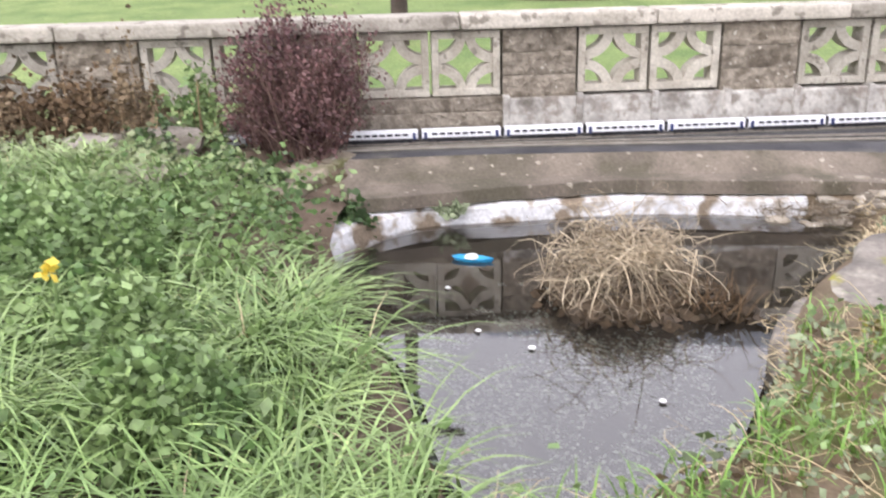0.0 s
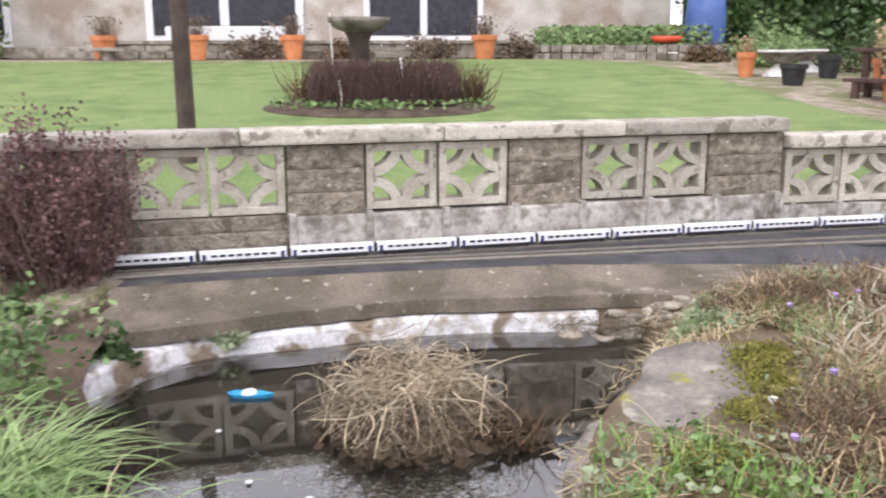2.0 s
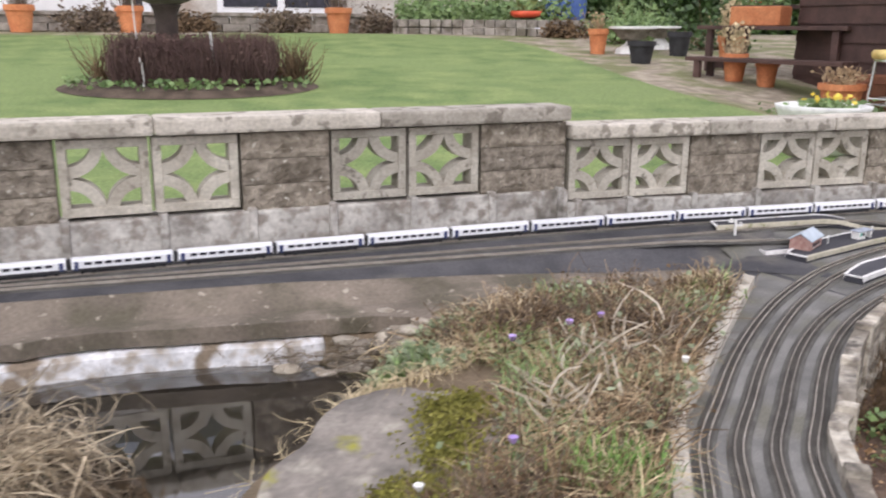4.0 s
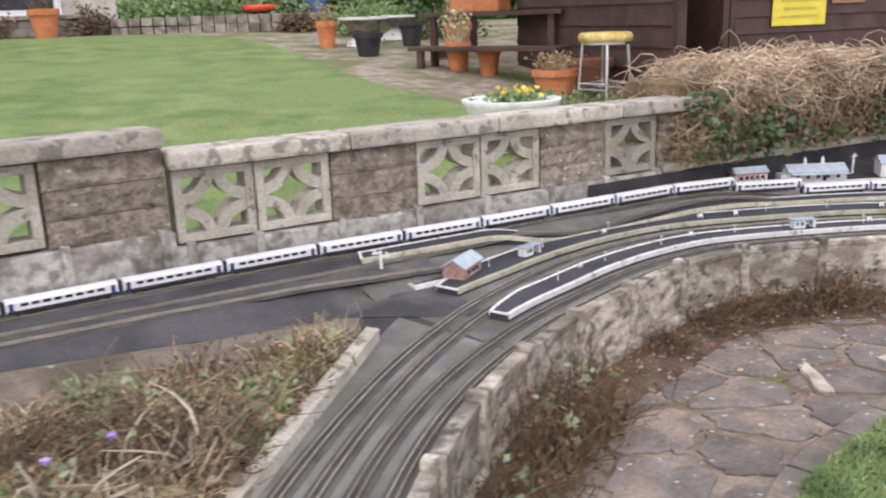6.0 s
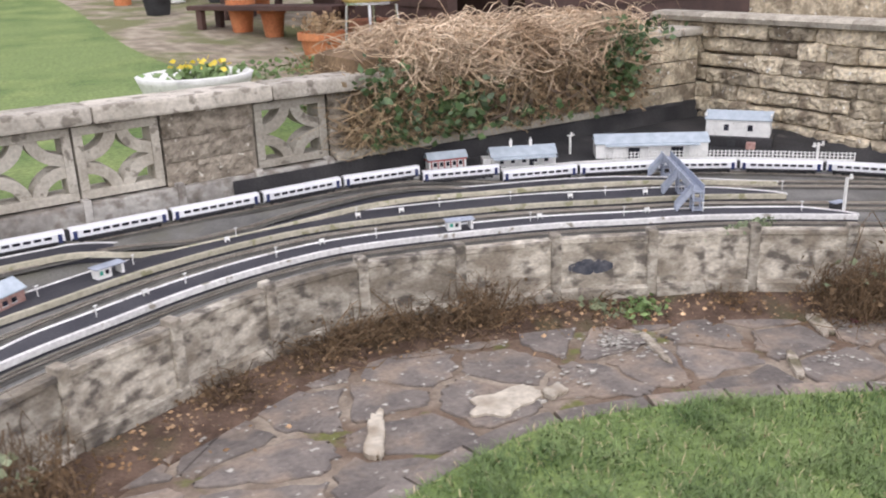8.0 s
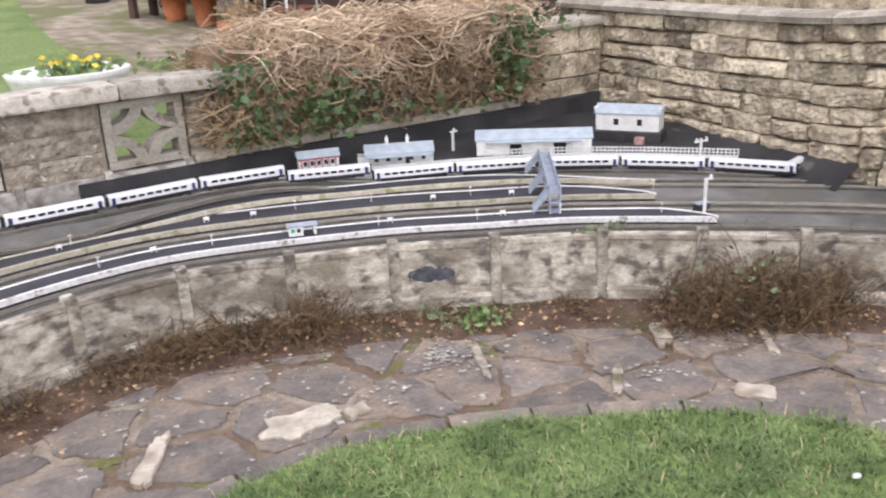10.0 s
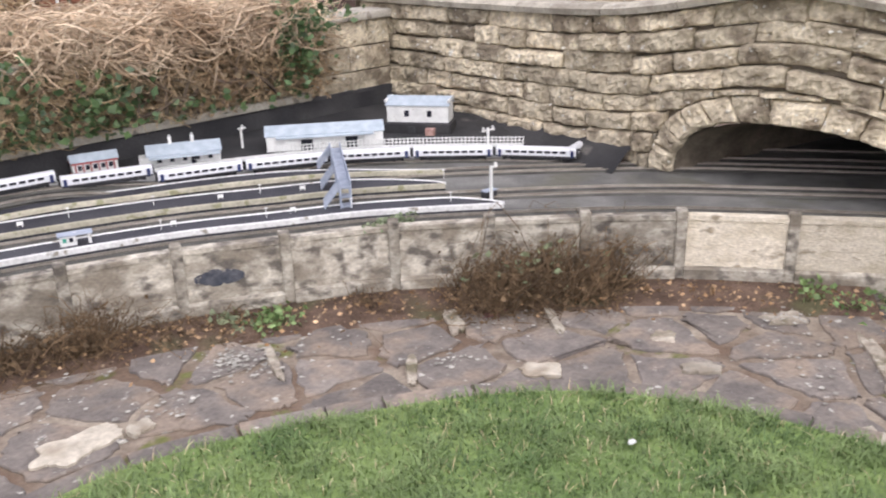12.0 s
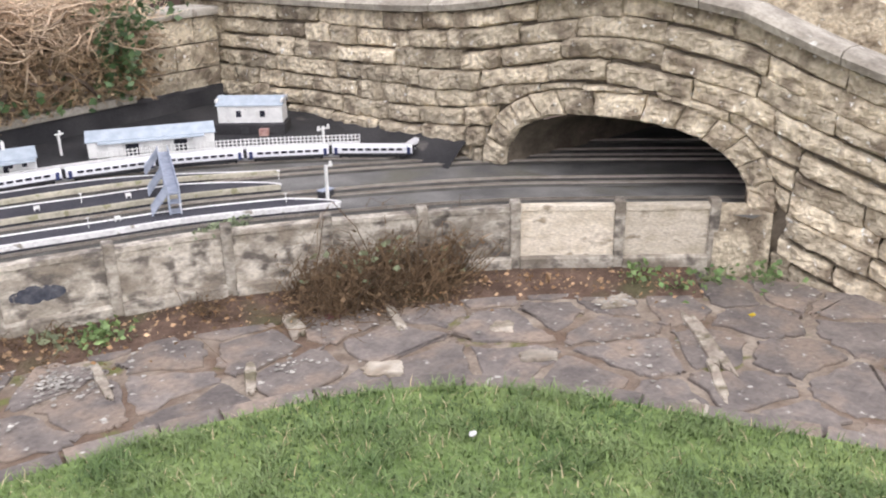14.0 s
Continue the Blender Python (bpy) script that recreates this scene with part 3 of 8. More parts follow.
pc = POND[:, :2].mean(0)
wv = [(*p[:2], WATER_Z) for p in POND[:-1]]
water = link_mesh("water", wv, [tuple(range(len(wv)))[::-1]], WATER)
tagged(water, "still dark pond water with sky reflections", "water", kind="structure")
water.visible_shadow = False
grow = pc + (POND[:-1, :2] - pc) * 1.12
mud = link_mesh("pond_floor", [(*p, -0.025) for p in grow],
                [tuple(range(len(grow)))], POND_MUD)
tagged(mud, "dark muddy floor of the pond", "pond floor", kind="structure")


# earth banks round the pond and the heather bed
def near_pond(x, y):
    p = np.array([x, y])
    d = np.hypot(*(POND[:, :2] - p).T).min()
    return -d if inside((x, y), POND[:-1, :2]) else d


def bank_z(x, y):
    d = near_pond(x, y)
    if x < 1.0:
        top = 0.15 + 0.10 * smooth01((0.35 - x) / 0.9) + 0.04 * smooth01((y - 1.9) / 0.9) * smooth01((0.2 - x) / 0.4)
    else:
        top = 0.17 + 0.06 * smooth01((x - 1.5) / 0.5)
    top += 0.03 * noise.noise((x * 5, y * 5, 0.3))
    top -= 0.11 * math.exp(-((x - 1.80) / 0.17) ** 2 - ((y - 2.98) / 0.13) ** 2)
    return -0.12 + (top + 0.12) * smooth01((d + 0.05) / 0.13)


def terrain(name, poly, zfun, step, material, label, category):
    poly = np.array(poly, float)
    lo, hi = poly.min(0), poly.max(0)
    gx, gy = np.arange(lo[0], hi[0] + step, step), np.arange(lo[1], hi[1] + step, step)
    ids, v, f = {}, [], []
    for i, x in enumerate(gx):
        for j, y in enumerate(gy):
            if inside((x, y), poly):
                ids[i, j] = len(v)
                v.append((x, y, zfun(x, y)))
    for i, j in ids:
        q = [(i, j), (i + 1, j), (i + 1, j + 1), (i, j + 1)]
        if all(k in ids for k in q):
            f.append(tuple(ids[k] for k in q))
    return tagged(link_mesh(name, v, f, material, smooth=True), label, category, kind="structure")


terrain("grass_bank", [(-4, -1.5), (0.95, -1.5), (1.0, 1.5), (0.5, 2.1), (0.14, 2.48), (0.05, 3.1), (-0.7, 2.98), (-4, 2.1)], bank_z, 0.05, SOIL, "earth bank under the long grass", "bank")
HEATH = [(0.98, -0.5), (1.75, -0.5), (1.88, 0.7), (2.04, 1.4), (2.31, 2.13), (2.53, 2.47), (2.72, 2.75), (2.98, 3.15), (2.8, 3.12), (2.3, 3.0), (2.08, 3.02), (1.92, 3.1), (1.58, 3.08), (1.45, 2.7), (1.3, 2.35), (1.15, 1.95), (1.02, 1.5), (0.72, 1.3), (0.70, 1.0), (0.72, -0.5)]
terrain("heather_bed", HEATH, bank_z, 0.04, MOSSY_SOIL, "rough earth of the heather bed beside the pond", "bank")

# crazy paving
PAVE = np.vstack([LAWN_EDGE[::-1, :2], EDGE[20:k1 + 1, :2], [(6.66, 1.9), (6.72, 0.9), (6.75, -0.6)]])
jb = link_mesh("paving", [(*p, 0.0) for p in PAVE], [tuple(range(len(PAVE)))], JOINT)
tagged(jb, "old crazy paving of brown sandstone with mossy joints", "paving", kind="structure")

LAWN = np.vstack([LAWN_EDGE[:, :2], [(5.5, -3.0), (3.0, -3.0)]])
tagged(link_mesh("lawn", [(*p, 0.022) for p in LAWN], [tuple(range(len(LAWN)))[::-1]], TURF), "short green lawn with a curved paved edge", "lawn", kind="structure")

# back garden behind the wall
def back_z(y, x=0.0):
    return 0.33 + 0.07 * (min(y, 12.6) - 4.3) - 0.07 * smooth01((x - 4.4) / 0.5) * smooth01((8.5 - y) / 1.5)


bx = np.linspace(-14, 16, 40)
bfront = np.stack([bx, [(wall_y(max(-8, min(x, 6.5))) + 0.13) for x in bx]], 1)
bback = np.stack([bx, np.full(40, 30.0)], 1)
tagged(grid_patch("back_garden", bfront, bback, lambda x, y: back_z(y, x) - 0.012, GRAVEL, 60), "gravel and bare earth of the rising back garden", "ground", kind="structure")
BL = np.vstack([spline([(4.75, 4.6), (4.72, 5.5), (4.60, 6.2), (4.46, 6.95), (4.38, 8.0), (4.33, 10.0), (4.15, 11.4), (3.5, 12.2), (1.6, 12.5), (-0.5, 12.05), (-3.5, 12.1), (-9, 12.2)], 50),
                [(-9, 2.0), (-4, 2.6), (2.5, 3.98), (4.6, 4.3)]])
bm = bmesh.new()
bvs = [bm.verts.new((p[0], p[1], back_z(p[1]))) for p in BL]
bm.faces.new(bvs)
bmesh.ops.triangulate(bm, faces=bm.faces[:])
tagged(part("back_lawn", bm, TURF), "mown green lawn rising behind the wall", "lawn", kind="structure")


# ---- garden wall of pierced blocks ----
wall = thing("garden_wall", "low garden wall of pierced concrete screen blocks, rough piers and coping", "wall", kind="structure")


def wall_pose(x):
    e = 0.02
    a = math.atan2(wall_y(x + e) - wall_y(x - e), 2 * e)
    return Matrix.Translation((x, wall_y(x), 0)) @ Matrix.Rotation(a, 4, "Z")


def wall_solid(name, x0, x1, z0, z1, depth, material, proud=0.0, bevel=0.006, parent=None):
    """A straight piece of wall from x0 to x1, its front proud of the wall face."""
    a, b = Vector((x0, wall_y(x0), 0)), Vector((x1, wall_y(x1), 0))
    L = (b - a).length
    ob = part(name, box((L, depth, z1 - z0), (L / 2, depth / 2 - proud, (z0 + z1) / 2), 0, bevel), material, parent or wall)
    ob.matrix_basis = Matrix.Translation(a) @ Matrix.Rotation(math.atan2(b.y - a.y, b.x - a.x), 4, "Z")
    return ob


def rough_block(name, x0, x1, z0, z1, depth, material, proud=0.0, bite=0.008, parent=None):
    """A piece of wall whose front is hewn rough, with worn edges."""
    a, b = Vector((x0, wall_y(x0), 0)), Vector((x1, wall_y(x1), 0))
    L = (b - a).length
    nx, nz = max(4, int(L / 0.014)), max(4, int((z1 - z0) / 0.014))
    v, f = [], []
    for i in range(nx + 1):
        for k in range(nz + 1):
            u, w = L * i / nx, z0 + (z1 - z0) * k / nz
            edge = 0.0035 if i in (0, nx) or k in (0, nz) else 0.0
            q = (x0 * 3 + u, w, x0)
            d = bite * noise.noise(Vector(q) * 22) + 0.6 * bite * noise.noise(Vector(q) * 60)
            v.append((u, -proud + edge - d, w))
    for i in range(nx):
        for k in range(nz):
            p = i * (nz + 1) + k
            f.append((p, p + nz + 1, p + nz + 2, p + 1))
    ring = [i * (nz + 1) for i in range(nx + 1)] + [nx * (nz + 1) + k for k in range(1, nz + 1)] + [i * (nz + 1) + nz for i in range(nx - 1, -1, -1)] + list(range(nz - 1, 0, -1))
    o = len(v)
    v += [(v[q][0], depth, v[q][2]) for q in ring]
    n = len(ring)
    f += [(ring[k], o + k, o + (k + 1) % n, ring[(k + 1) % n]) for k in range(n)] + [tuple(range(o, o + n))]
    ob = link_mesh(name, v, f, material, parent or wall)
    ob.matrix_basis = Matrix.Translation(a) @ Matrix.Rotation(math.atan2(b.y - a.y, b.x - a.x), 4, "Z")
    return ob


def screen_block_mesh(w, h, d=0.09):
    """A pierced block: square frame and four quarter arcs that leave a pointed star."""
    bm = bmesh.new()
    t = 0.028
    for s, a in (((w, d, t), (0, 0, t / 2)), ((w, d, t), (0, 0, h - t / 2)), ((t, d, h - 2 * t), (-w / 2 + t / 2, 0, h / 2)), ((t, d, h - 2 * t), (w / 2 - t / 2, 0, h / 2))):
        add_box(bm, s, a, 0, 0.003)
    rx, rz, th = w / 2 - t * 0.55, h / 2 - t * 0.55, 0.037
    for sx in (-1, 1):
        for sz in (-1, 1):
            cx, cz = sx * (w / 2 - t * 0.6), h / 2 + sz * (h / 2 - t * 0.6)
            prev = None
            for k in range(11):
                g = math.pi / 2 * k / 10
                ring = []
                for rr in (0, th):
                    for yy in (-d * 0.42, d * 0.42):
                        ring.append(bm.verts.new((cx - sx * (rx - rr) * math.cos(g), yy, cz - sz * (rz - rr) * math.sin(g))))
                if prev:
                    for i, j in ((0, 1), (1, 3), (3, 2), (2, 0)):
                        bm.faces.new((prev[i], prev[j], ring[j], ring[i]))
                prev = ring
    bmesh.ops.recalc_face_normals(bm, faces=bm.faces[:])
    me = bpy.data.meshes.new("screen_block")
    bm.to_mesh(me), bm.free()
    me.materials.append(CONCRETE)
    return me


HIGH, LOW = screen_block_mesh(0.268, 0.245), screen_block_mesh(0.262, 0.232)
# bays of two blocks (start, end, high part or low part)
BAYS = [(-3.32, -2.78, 1), (-2.48, -1.94, 1), (-1.64, -1.10, 1), (-0.80, -0.27, 1), (0.0, 0.535, 1), (0.82, 1.37, 1), (1.67, 2.22, 1), (2.585, 3.11, 0), (3.44, 3.985, 0), (4.31, 4.595, 0)]
for x0, x1, high in BAYS:
    n = 2 if x1 - x0 > 0.4 else 1
    for k in range(n):
        cx = x0 + (x1 - x0) * (k + 0.5) / n
        ob = new("screen_block", HIGH if high else LOW)
        ob.parent = wall
        ob.matrix_basis = wall_pose(cx) @ Matrix.Translation((0, 0.05, 0.42 if high else 0.362)) @ Matrix.Diagonal(((x1 - x0) / n / (0.268 if high else 0.262) * 0.985, 1, 1, 1))
# rough-faced piers of three courses between the bays
piers = [(-3.9, -3.32, 1)] + [(a[1], b[0], a[2]) for a, b in zip(BAYS[:6], BAYS[1:7])] + [(2.22, 2.57, 1), (3.11, 3.44, 0), (3.985, 4.31, 0), (4.595, 4.70, 0)]
for x0, x1, high in piers:
    zb, hh = (0.405, 0.262) if high else (0.352, 0.245)
    for k in range(3):
        rough_block("pier_block", x0 + 0.004, x1 - 0.004, zb + hh * k / 3 + 0.001, zb + hh * (k + 1) / 3 - 0.001, 0.10, ROUGH, 0.0015 * ((k * 7 + int(x0 * 10)) % 3))
# coping stones
for x0, x1, z0, z1 in [(-4.0 + i * 0.73, -4.0 + (i + 1) * 0.73, 0.672, 0.728) for i in range(9)] + [(2.575 + i * 0.6, 2.575 + (i + 1) * 0.6, 0.600, 0.655) for i in range(4)]:
    wall_solid("coping_stone", x0 + 0.001, min(x1, 2.60 if z0 > 0.65 else 4.95) - 0.001, z0, z1, 0.165, COPING, 0.035, 0.012)
# rendered base with small buttress ribs
for x0, x1, z1 in [(-4.0, 0.54, 0.36), (0.54, 2.575, 0.408), (2.575, 4.72, 0.355)]:
    wall_solid("wall_base", x0, x1, 0.0, z1, 0.13, RENDERED if x0 > 0 else ROUGH, 0.02, 0.008)
for x in (0.55, 0.83, 1.12, 1.40, 1.67, 1.96, 2.26, 2.54, 2.62, 2.84, 3.13, 3.43, 3.72, 4.02, 4.30, 4.58):
    z1 = 0.42 if x < 2.58 else 0.368
    wall_solid("base_rib", x - 0.013, x + 0.013, 0.0, z1, 0.06, RENDERED, 0.030, 0.004)
wall_solid("lower_course", -0.05, 0.54, 0.36, 0.415, 0.12, ROUGH, 0.012)

# stone-built return of the wall, up to the corner
for z0, z1 in ((0.36, 0.43), (0.43, 0.51), (0.51, 0.585), (0.585, 0.66)):
    x = 4.72
    k = 0
    while x < 6.08:
        w = 0.16 + 0.12 * ((k * 37 + int(z0 * 100)) % 7) / 7
        rough_block("wall_stone", x + 0.003, min(x + w, 6.10) - 0.003, z0 + 0.003, z1 - 0.003, 0.13, STONE, 0.004 * ((k * 5) % 4))
        x += w
        k += 1
for x0, x1, z0, z1 in ((6.10, 6.53, 0.34, 0.44), (6.10, 6.29, 0.44, 0.55), (6.29, 6.53, 0.44, 0.55), (6.10, 6.40, 0.55, 0.66), (6.40, 6.53, 0.55, 0.66)):
    rough_block("wall_stone", x0 + 0.003, x1 - 0.003, z0 + 0.003, z1 - 0.003, 0.13, STONE, 0.022, 0.006)
wall_solid("wall_base", 4.72, 6.55, 0.0, 0.36, 0.16, FELT, 0.03, 0.01)
for x0 in (6.02, 6.28):
    wall_solid("coping_stone", x0, x0 + 0.255, 0.662, 0.70, 0.2, COPING, 0.05, 0.012)
wall_solid("base_ledge", 4.60, 6.05, 0.352, 0.385, 0.12, CONCRETE, 0.045, 0.008)

# ---- sandstone bridge wall with its tunnel ----
def face_x(y):
    return 6.55 + 0.05 * (4.35 - y)


def rise(y):
    b = 0.095 * math.exp(-((y - 2.38) / 0.46) ** 2)
    return b - (0.28 * (1.95 - y) if y < 1.95 else 0.0)


ARCH_Y, ARCH_W, ARCH_H = 2.355, 0.445, 0.228


def arch_z(y, grow=0.0):
    t = (y - ARCH_Y) / (ARCH_W + grow)
    return BED_Z + (ARCH_H + grow) * (1 - abs(t) ** 2.5) ** 0.4 if abs(t) < 1 else -1.0


def arch_point(g, grow=0.0):
    """A point of the arch line at angle g."""
    c, s = math.cos(g), math.sin(g)
    return ARCH_Y + (ARCH_W + grow) * math.copysign(abs(c) ** 0.8, c), BED_Z + (ARCH_H + grow) * max(0.0, s) ** 0.8


bridge = thing("stone_bridge", "old sandstone bridge wall with an arched tunnel and curved coping", "bridge wall", kind="structure")
ys = np.linspace(4.62, 0.3, 200)
ys = np.sort(np.concatenate([ys, [ARCH_Y - ARCH_W - 0.001, ARCH_Y + ARCH_W + 0.001]]))[::-1]
v, f = [], []
for y in ys:
    lo = max(-0.03, arch_z(y))
    v += [(face_x(y) + 0.02, y, lo), (face_x(y) + 0.02, y, 0.73 + rise(y)), (face_x(y) + 0.12, y, 0.73 + rise(y)), (face_x(y) + 0.12, y, lo)]
for i in range(len(ys) - 1):
    for j in range(4):
        a, b = i * 4 + j, i * 4 + (j + 1) % 4
        f.append((a, b, b + 4, a + 4))
link_mesh("core", v, f, MORTAR, bridge)
# tunnel lining in the mortar colour of the core, closed at the far end
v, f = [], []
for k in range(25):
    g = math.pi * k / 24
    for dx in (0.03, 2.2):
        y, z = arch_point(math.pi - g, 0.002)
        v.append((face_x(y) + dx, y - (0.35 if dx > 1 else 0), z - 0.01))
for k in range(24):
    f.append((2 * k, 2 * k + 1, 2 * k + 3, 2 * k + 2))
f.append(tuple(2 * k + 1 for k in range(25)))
link_mesh("tunnel_lining", v, f, MORTAR, bridge, "dark mortar-coloured tunnel lining, closed at its far end")
link_mesh("tunnel_floor", [(6.60, 1.86, BED_Z - 0.002), (9.0, 1.4, BED_Z - 0.002), (9.0, 2.6, BED_Z - 0.002), (6.60, 2.9, BED_Z - 0.002)], [(0, 1, 2, 3)], BALLAST, bridge)


def stone_piece(name, outline_lo, outline_hi, proud, material=STONE, seed=0):
    """A rough pillow-faced block of the bridge face from its lower and upper edge, each (y, z) pairs."""
    v, f = [], []
    n = len(outline_lo)
    rows = (0.0, 0.10, 0.24, 0.38, 0.52, 0.66, 0.79, 0.90, 1.0)
    m = len(rows)
    for i in range(n):
        (ya, za), (yb, zb) = outline_lo[i], outline_hi[i]
        edge = 0.45 if i in (0, n - 1) else 0.0
        for t in rows:
            y, z = ya + (yb - ya) * t, za + (zb - za) * t
            inset = (0.75 if t in (0.0, 1.0) else 0.1 if t in (0.10, 0.90) else 0.0) + edge
            rough = 0.012 * noise.noise((y * 15 + seed * 9, z * 15, seed)) + 0.010 * noise.noise((y * 42, z * 42, seed * 5)) + 0.005 * noise.noise((y * 95, z * 95, seed * 3))
            p = proud * (1 - min(1, inset)) + rough
            jig = 0.005 * noise.noise((y * 24, z * 24 + seed, 4.0))
            v.append((face_x(y) + 0.002 - p, y + jig, z + jig))
    for i in range(n - 1):
        for j in range(m - 1):
            a = i * m + j
            f.append((a, a + m, a + m + 1, a + 1))
    rear = len(v)
    ring = [i * m for i in range(n)] + [(n - 1) * m + j for j in range(1, m)] + [i * m + m - 1 for i in range(n - 2, -1, -1)] + list(range(m - 2, 0, -1))
    for k in ring:
        v.append((v[k][0] + 0.035, v[k][1], v[k][2]))
    for k in range(len(ring)):
        a, b = ring[k], ring[(k + 1) % len(ring)]
        f.append((a, b, rear + (k + 1) % len(ring), rear + k))
    return link_mesh(name, v, f, material, bridge)


rs = random.Random(5)
RING = 0.085
for j in range(11):
    y = 4.60 - rs.uniform(0, 0.1)
    while y > 0.5:
        w = rs.uniform(0.14, 0.36)
        y0, y1 = y - 0.0025, max(y - w, 0.4) + 0.0025
        dz0, dz1 = 0.006 * math.sin(j * 5 + y * 9), 0.006 * math.sin((j + 1) * 5 + y * 7)
        hi0, lo0 = 0.725 - 0.070 * j - 0.0025 + (dz0 if j else 0), 0.725 - 0.070 * (j + 1) + 0.0025 + dz1
        yy = np.linspace(y0, y1, max(9, int(w / 0.018)))
        keep = []
        for q in yy:
            ring = arch_z(q, RING)
            lo, hi = max(lo0 + rise(q), ring + 0.003, -0.03), hi0 + rise(q)
            keep.append((q, lo, hi))
        good = [k for k in keep if k[2] - k[1] > 0.012]
        if len(good) >= 2 and (good[0][0] - good[-1][0]) > 0.03:
            stone_piece("sandstone_block", [(k[0], k[1]) for k in good], [(k[0], k[2]) for k in good], rs.uniform(0.008, 0.03), STONE, rs.random())
        y -= w
# ring of arch stones
N_ARCH = 13
for k in range(N_ARCH):
    g0, g1 = math.pi * (k + 0.025) / N_ARCH, math.pi * (k + 0.975) / N_ARCH
    lo, hi = [], []
    for t in (0, 0.12, 0.3, 0.5, 0.7, 0.88, 1):
        g = g0 + (g1 - g0) * t
        lo.append(arch_point(g))
        hi.append(arch_point(g, RING))
    stone_piece("arch_stone", lo, hi, rs.uniform(0.014, 0.026), STONE, rs.random())
# coping stones
y = 4.62
while y > 0.4:
    w = rs.uniform(0.3, 0.5)
    yy = np.linspace(y - 0.002, y - w + 0.002, 7)
    v, f = [], []
    for q in yy:
        z = 0.725 + rise(q)
        for dx, dz in ((-0.045, 0.0), (-0.052, 0.022), (-0.03, 0.036), (0.03, 0.041), (0.11, 0.036), (0.14, 0.022), (0.14, 0.0)):
            v.append((face_x(q) + dx, q, z + dz))
    for i in range(6):
        for j in range(7):
            a, b = i * 7 + j, i * 7 + (j + 1) % 7
            f.append((a, b, b + 7, a + 7))
    f += [tuple(range(7))[::-1], tuple(range(42, 49))]
    link_mesh("coping_stone", v, f, OLD_COPING, bridge)
    y -= w
# path over the bridge and its rear parapet
v, f = [], []
for y in ys:
    v += [(face_x(y) + 0.115, y, 0.60 + rise(y)), (face_x(y) + 0.62, y, 0.60 + rise(y)), (face_x(y) + 0.62, y, 0.80 + rise(y)), (face_x(y) + 0.74, y, 0.80 + rise(y)), (face_x(y) + 0.74, y, 0.30)]
for i in range(len(ys) - 1):
    for j in range(4):
        f.append((i * 5 + j, i * 5 + j + 1, i * 5 + j + 6, i * 5 + j + 5))
link_mesh("rear_parapet", v, f, STONE, bridge, "rear parapet and worn path over the bridge")
# black felt bank against the two walls of the yard
v, f = [], []
by = np.linspace(4.42, 2.95, 20)
for q in by:
    v += [(face_x(q) - 0.16, q - 0.02, BED_Z - 0.005), (face_x(q) - 0.05, q, 0.255), (face_x(q) + 0.02, q, 0.29)]
for i in range(19):
    for j in range(2):
        a = i * 3 + j
        f.append((a, a + 1, a + 4, a + 3))
tagged(link_mesh("felt_bank", v, f, FELT, smooth=True), "black felt bank at the foot of the stone wall", "bank", kind="structure")
v, f = [], []
bx_ = np.linspace(4.2, 6.56, 30)
for q in bx_:
    o = 0.055 + 0.12 * smooth01((q - 5.0) / 0.5)
    v += [(q, wall_y(q) - o, BED_Z + 0.002), (q, wall_y(q) - 0.046, 0.25), (q, wall_y(q) - 0.034, 0.345)]
for i in range(29):
    for j in range(2):
        a = i * 3 + j
        f.append((a, a + 3, a + 4, a + 1))
tagged(link_mesh("felt_bank", v, f, FELT, smooth=True), "black felt bank below the ivy", "bank", kind="structure")
# ---- low edge wall of the railway: panels and posts ----
edge_wall = thing("edge_wall", "low concrete panel wall with posts, black-stained, round the railway", "wall", kind="structure")
s_edge = np.concatenate([[0], np.cumsum(np.linalg.norm(np.diff(EDGE[:, :2], axis=0), axis=1))])


def at_edge(s):
    return np.array([np.interp(s, s_edge, EDGE[:, 0]), np.interp(s, s_edge, EDGE[:, 1])])


def s_of(x, y):
    return s_edge[int(np.argmin(np.hypot(EDGE[:, 0] - x, EDGE[:, 1] - y)))]


post_s = [s_of(*p) for p in ((5.245, 3.095), (5.505, 2.972), (6.20, 2.44), (6.40, 2.20), (6.585, 1.975))]
gap = 0.30
post_s = sorted([post_s[0] - gap * k for k in range(1, 17)] + post_s + [post_s[1] + (post_s[2] - post_s[1]) * k / 3 for k in (1, 2)])
for s in post_s:
    p, q = at_edge(s), at_edge(s + 0.01)
    a = math.atan2(q[1] - p[1], q[0] - p[0])
    ob = part("post", box((0.032, 0.045, 0.255), (0, 0, 0.1175), 0, 0.005), PANEL, edge_wall)
    ob.matrix_basis = Matrix.Translation((*p, 0)) @ Matrix.Rotation(a, 4, "Z")
for i, (s0, s1) in enumerate(zip(post_s, post_s[1:])):
    c = np.array([at_edge(s) for s in np.linspace(s0 + 0.014, s1 - 0.014, 8)])
    pale = i >= len(post_s) - 3
    v, f = sweep(c, [(-0.012, 0.06), (-0.012, 0.212), (-0.017, 0.214), (-0.017, 0.228), (0.02, 0.228), (0.02, 0.0), (-0.012, 0.0)])
    link_mesh("panel", v, f, PANEL_PALE if pale else PANEL, edge_wall)
    v, f = sweep(c, [(-0.028, -0.02), (-0.03, 0.062), (-0.02, 0.068), (-0.0125, 0.068), (-0.0125, -0.02)])
    link_mesh("plinth", v, f, PANEL, edge_wall)
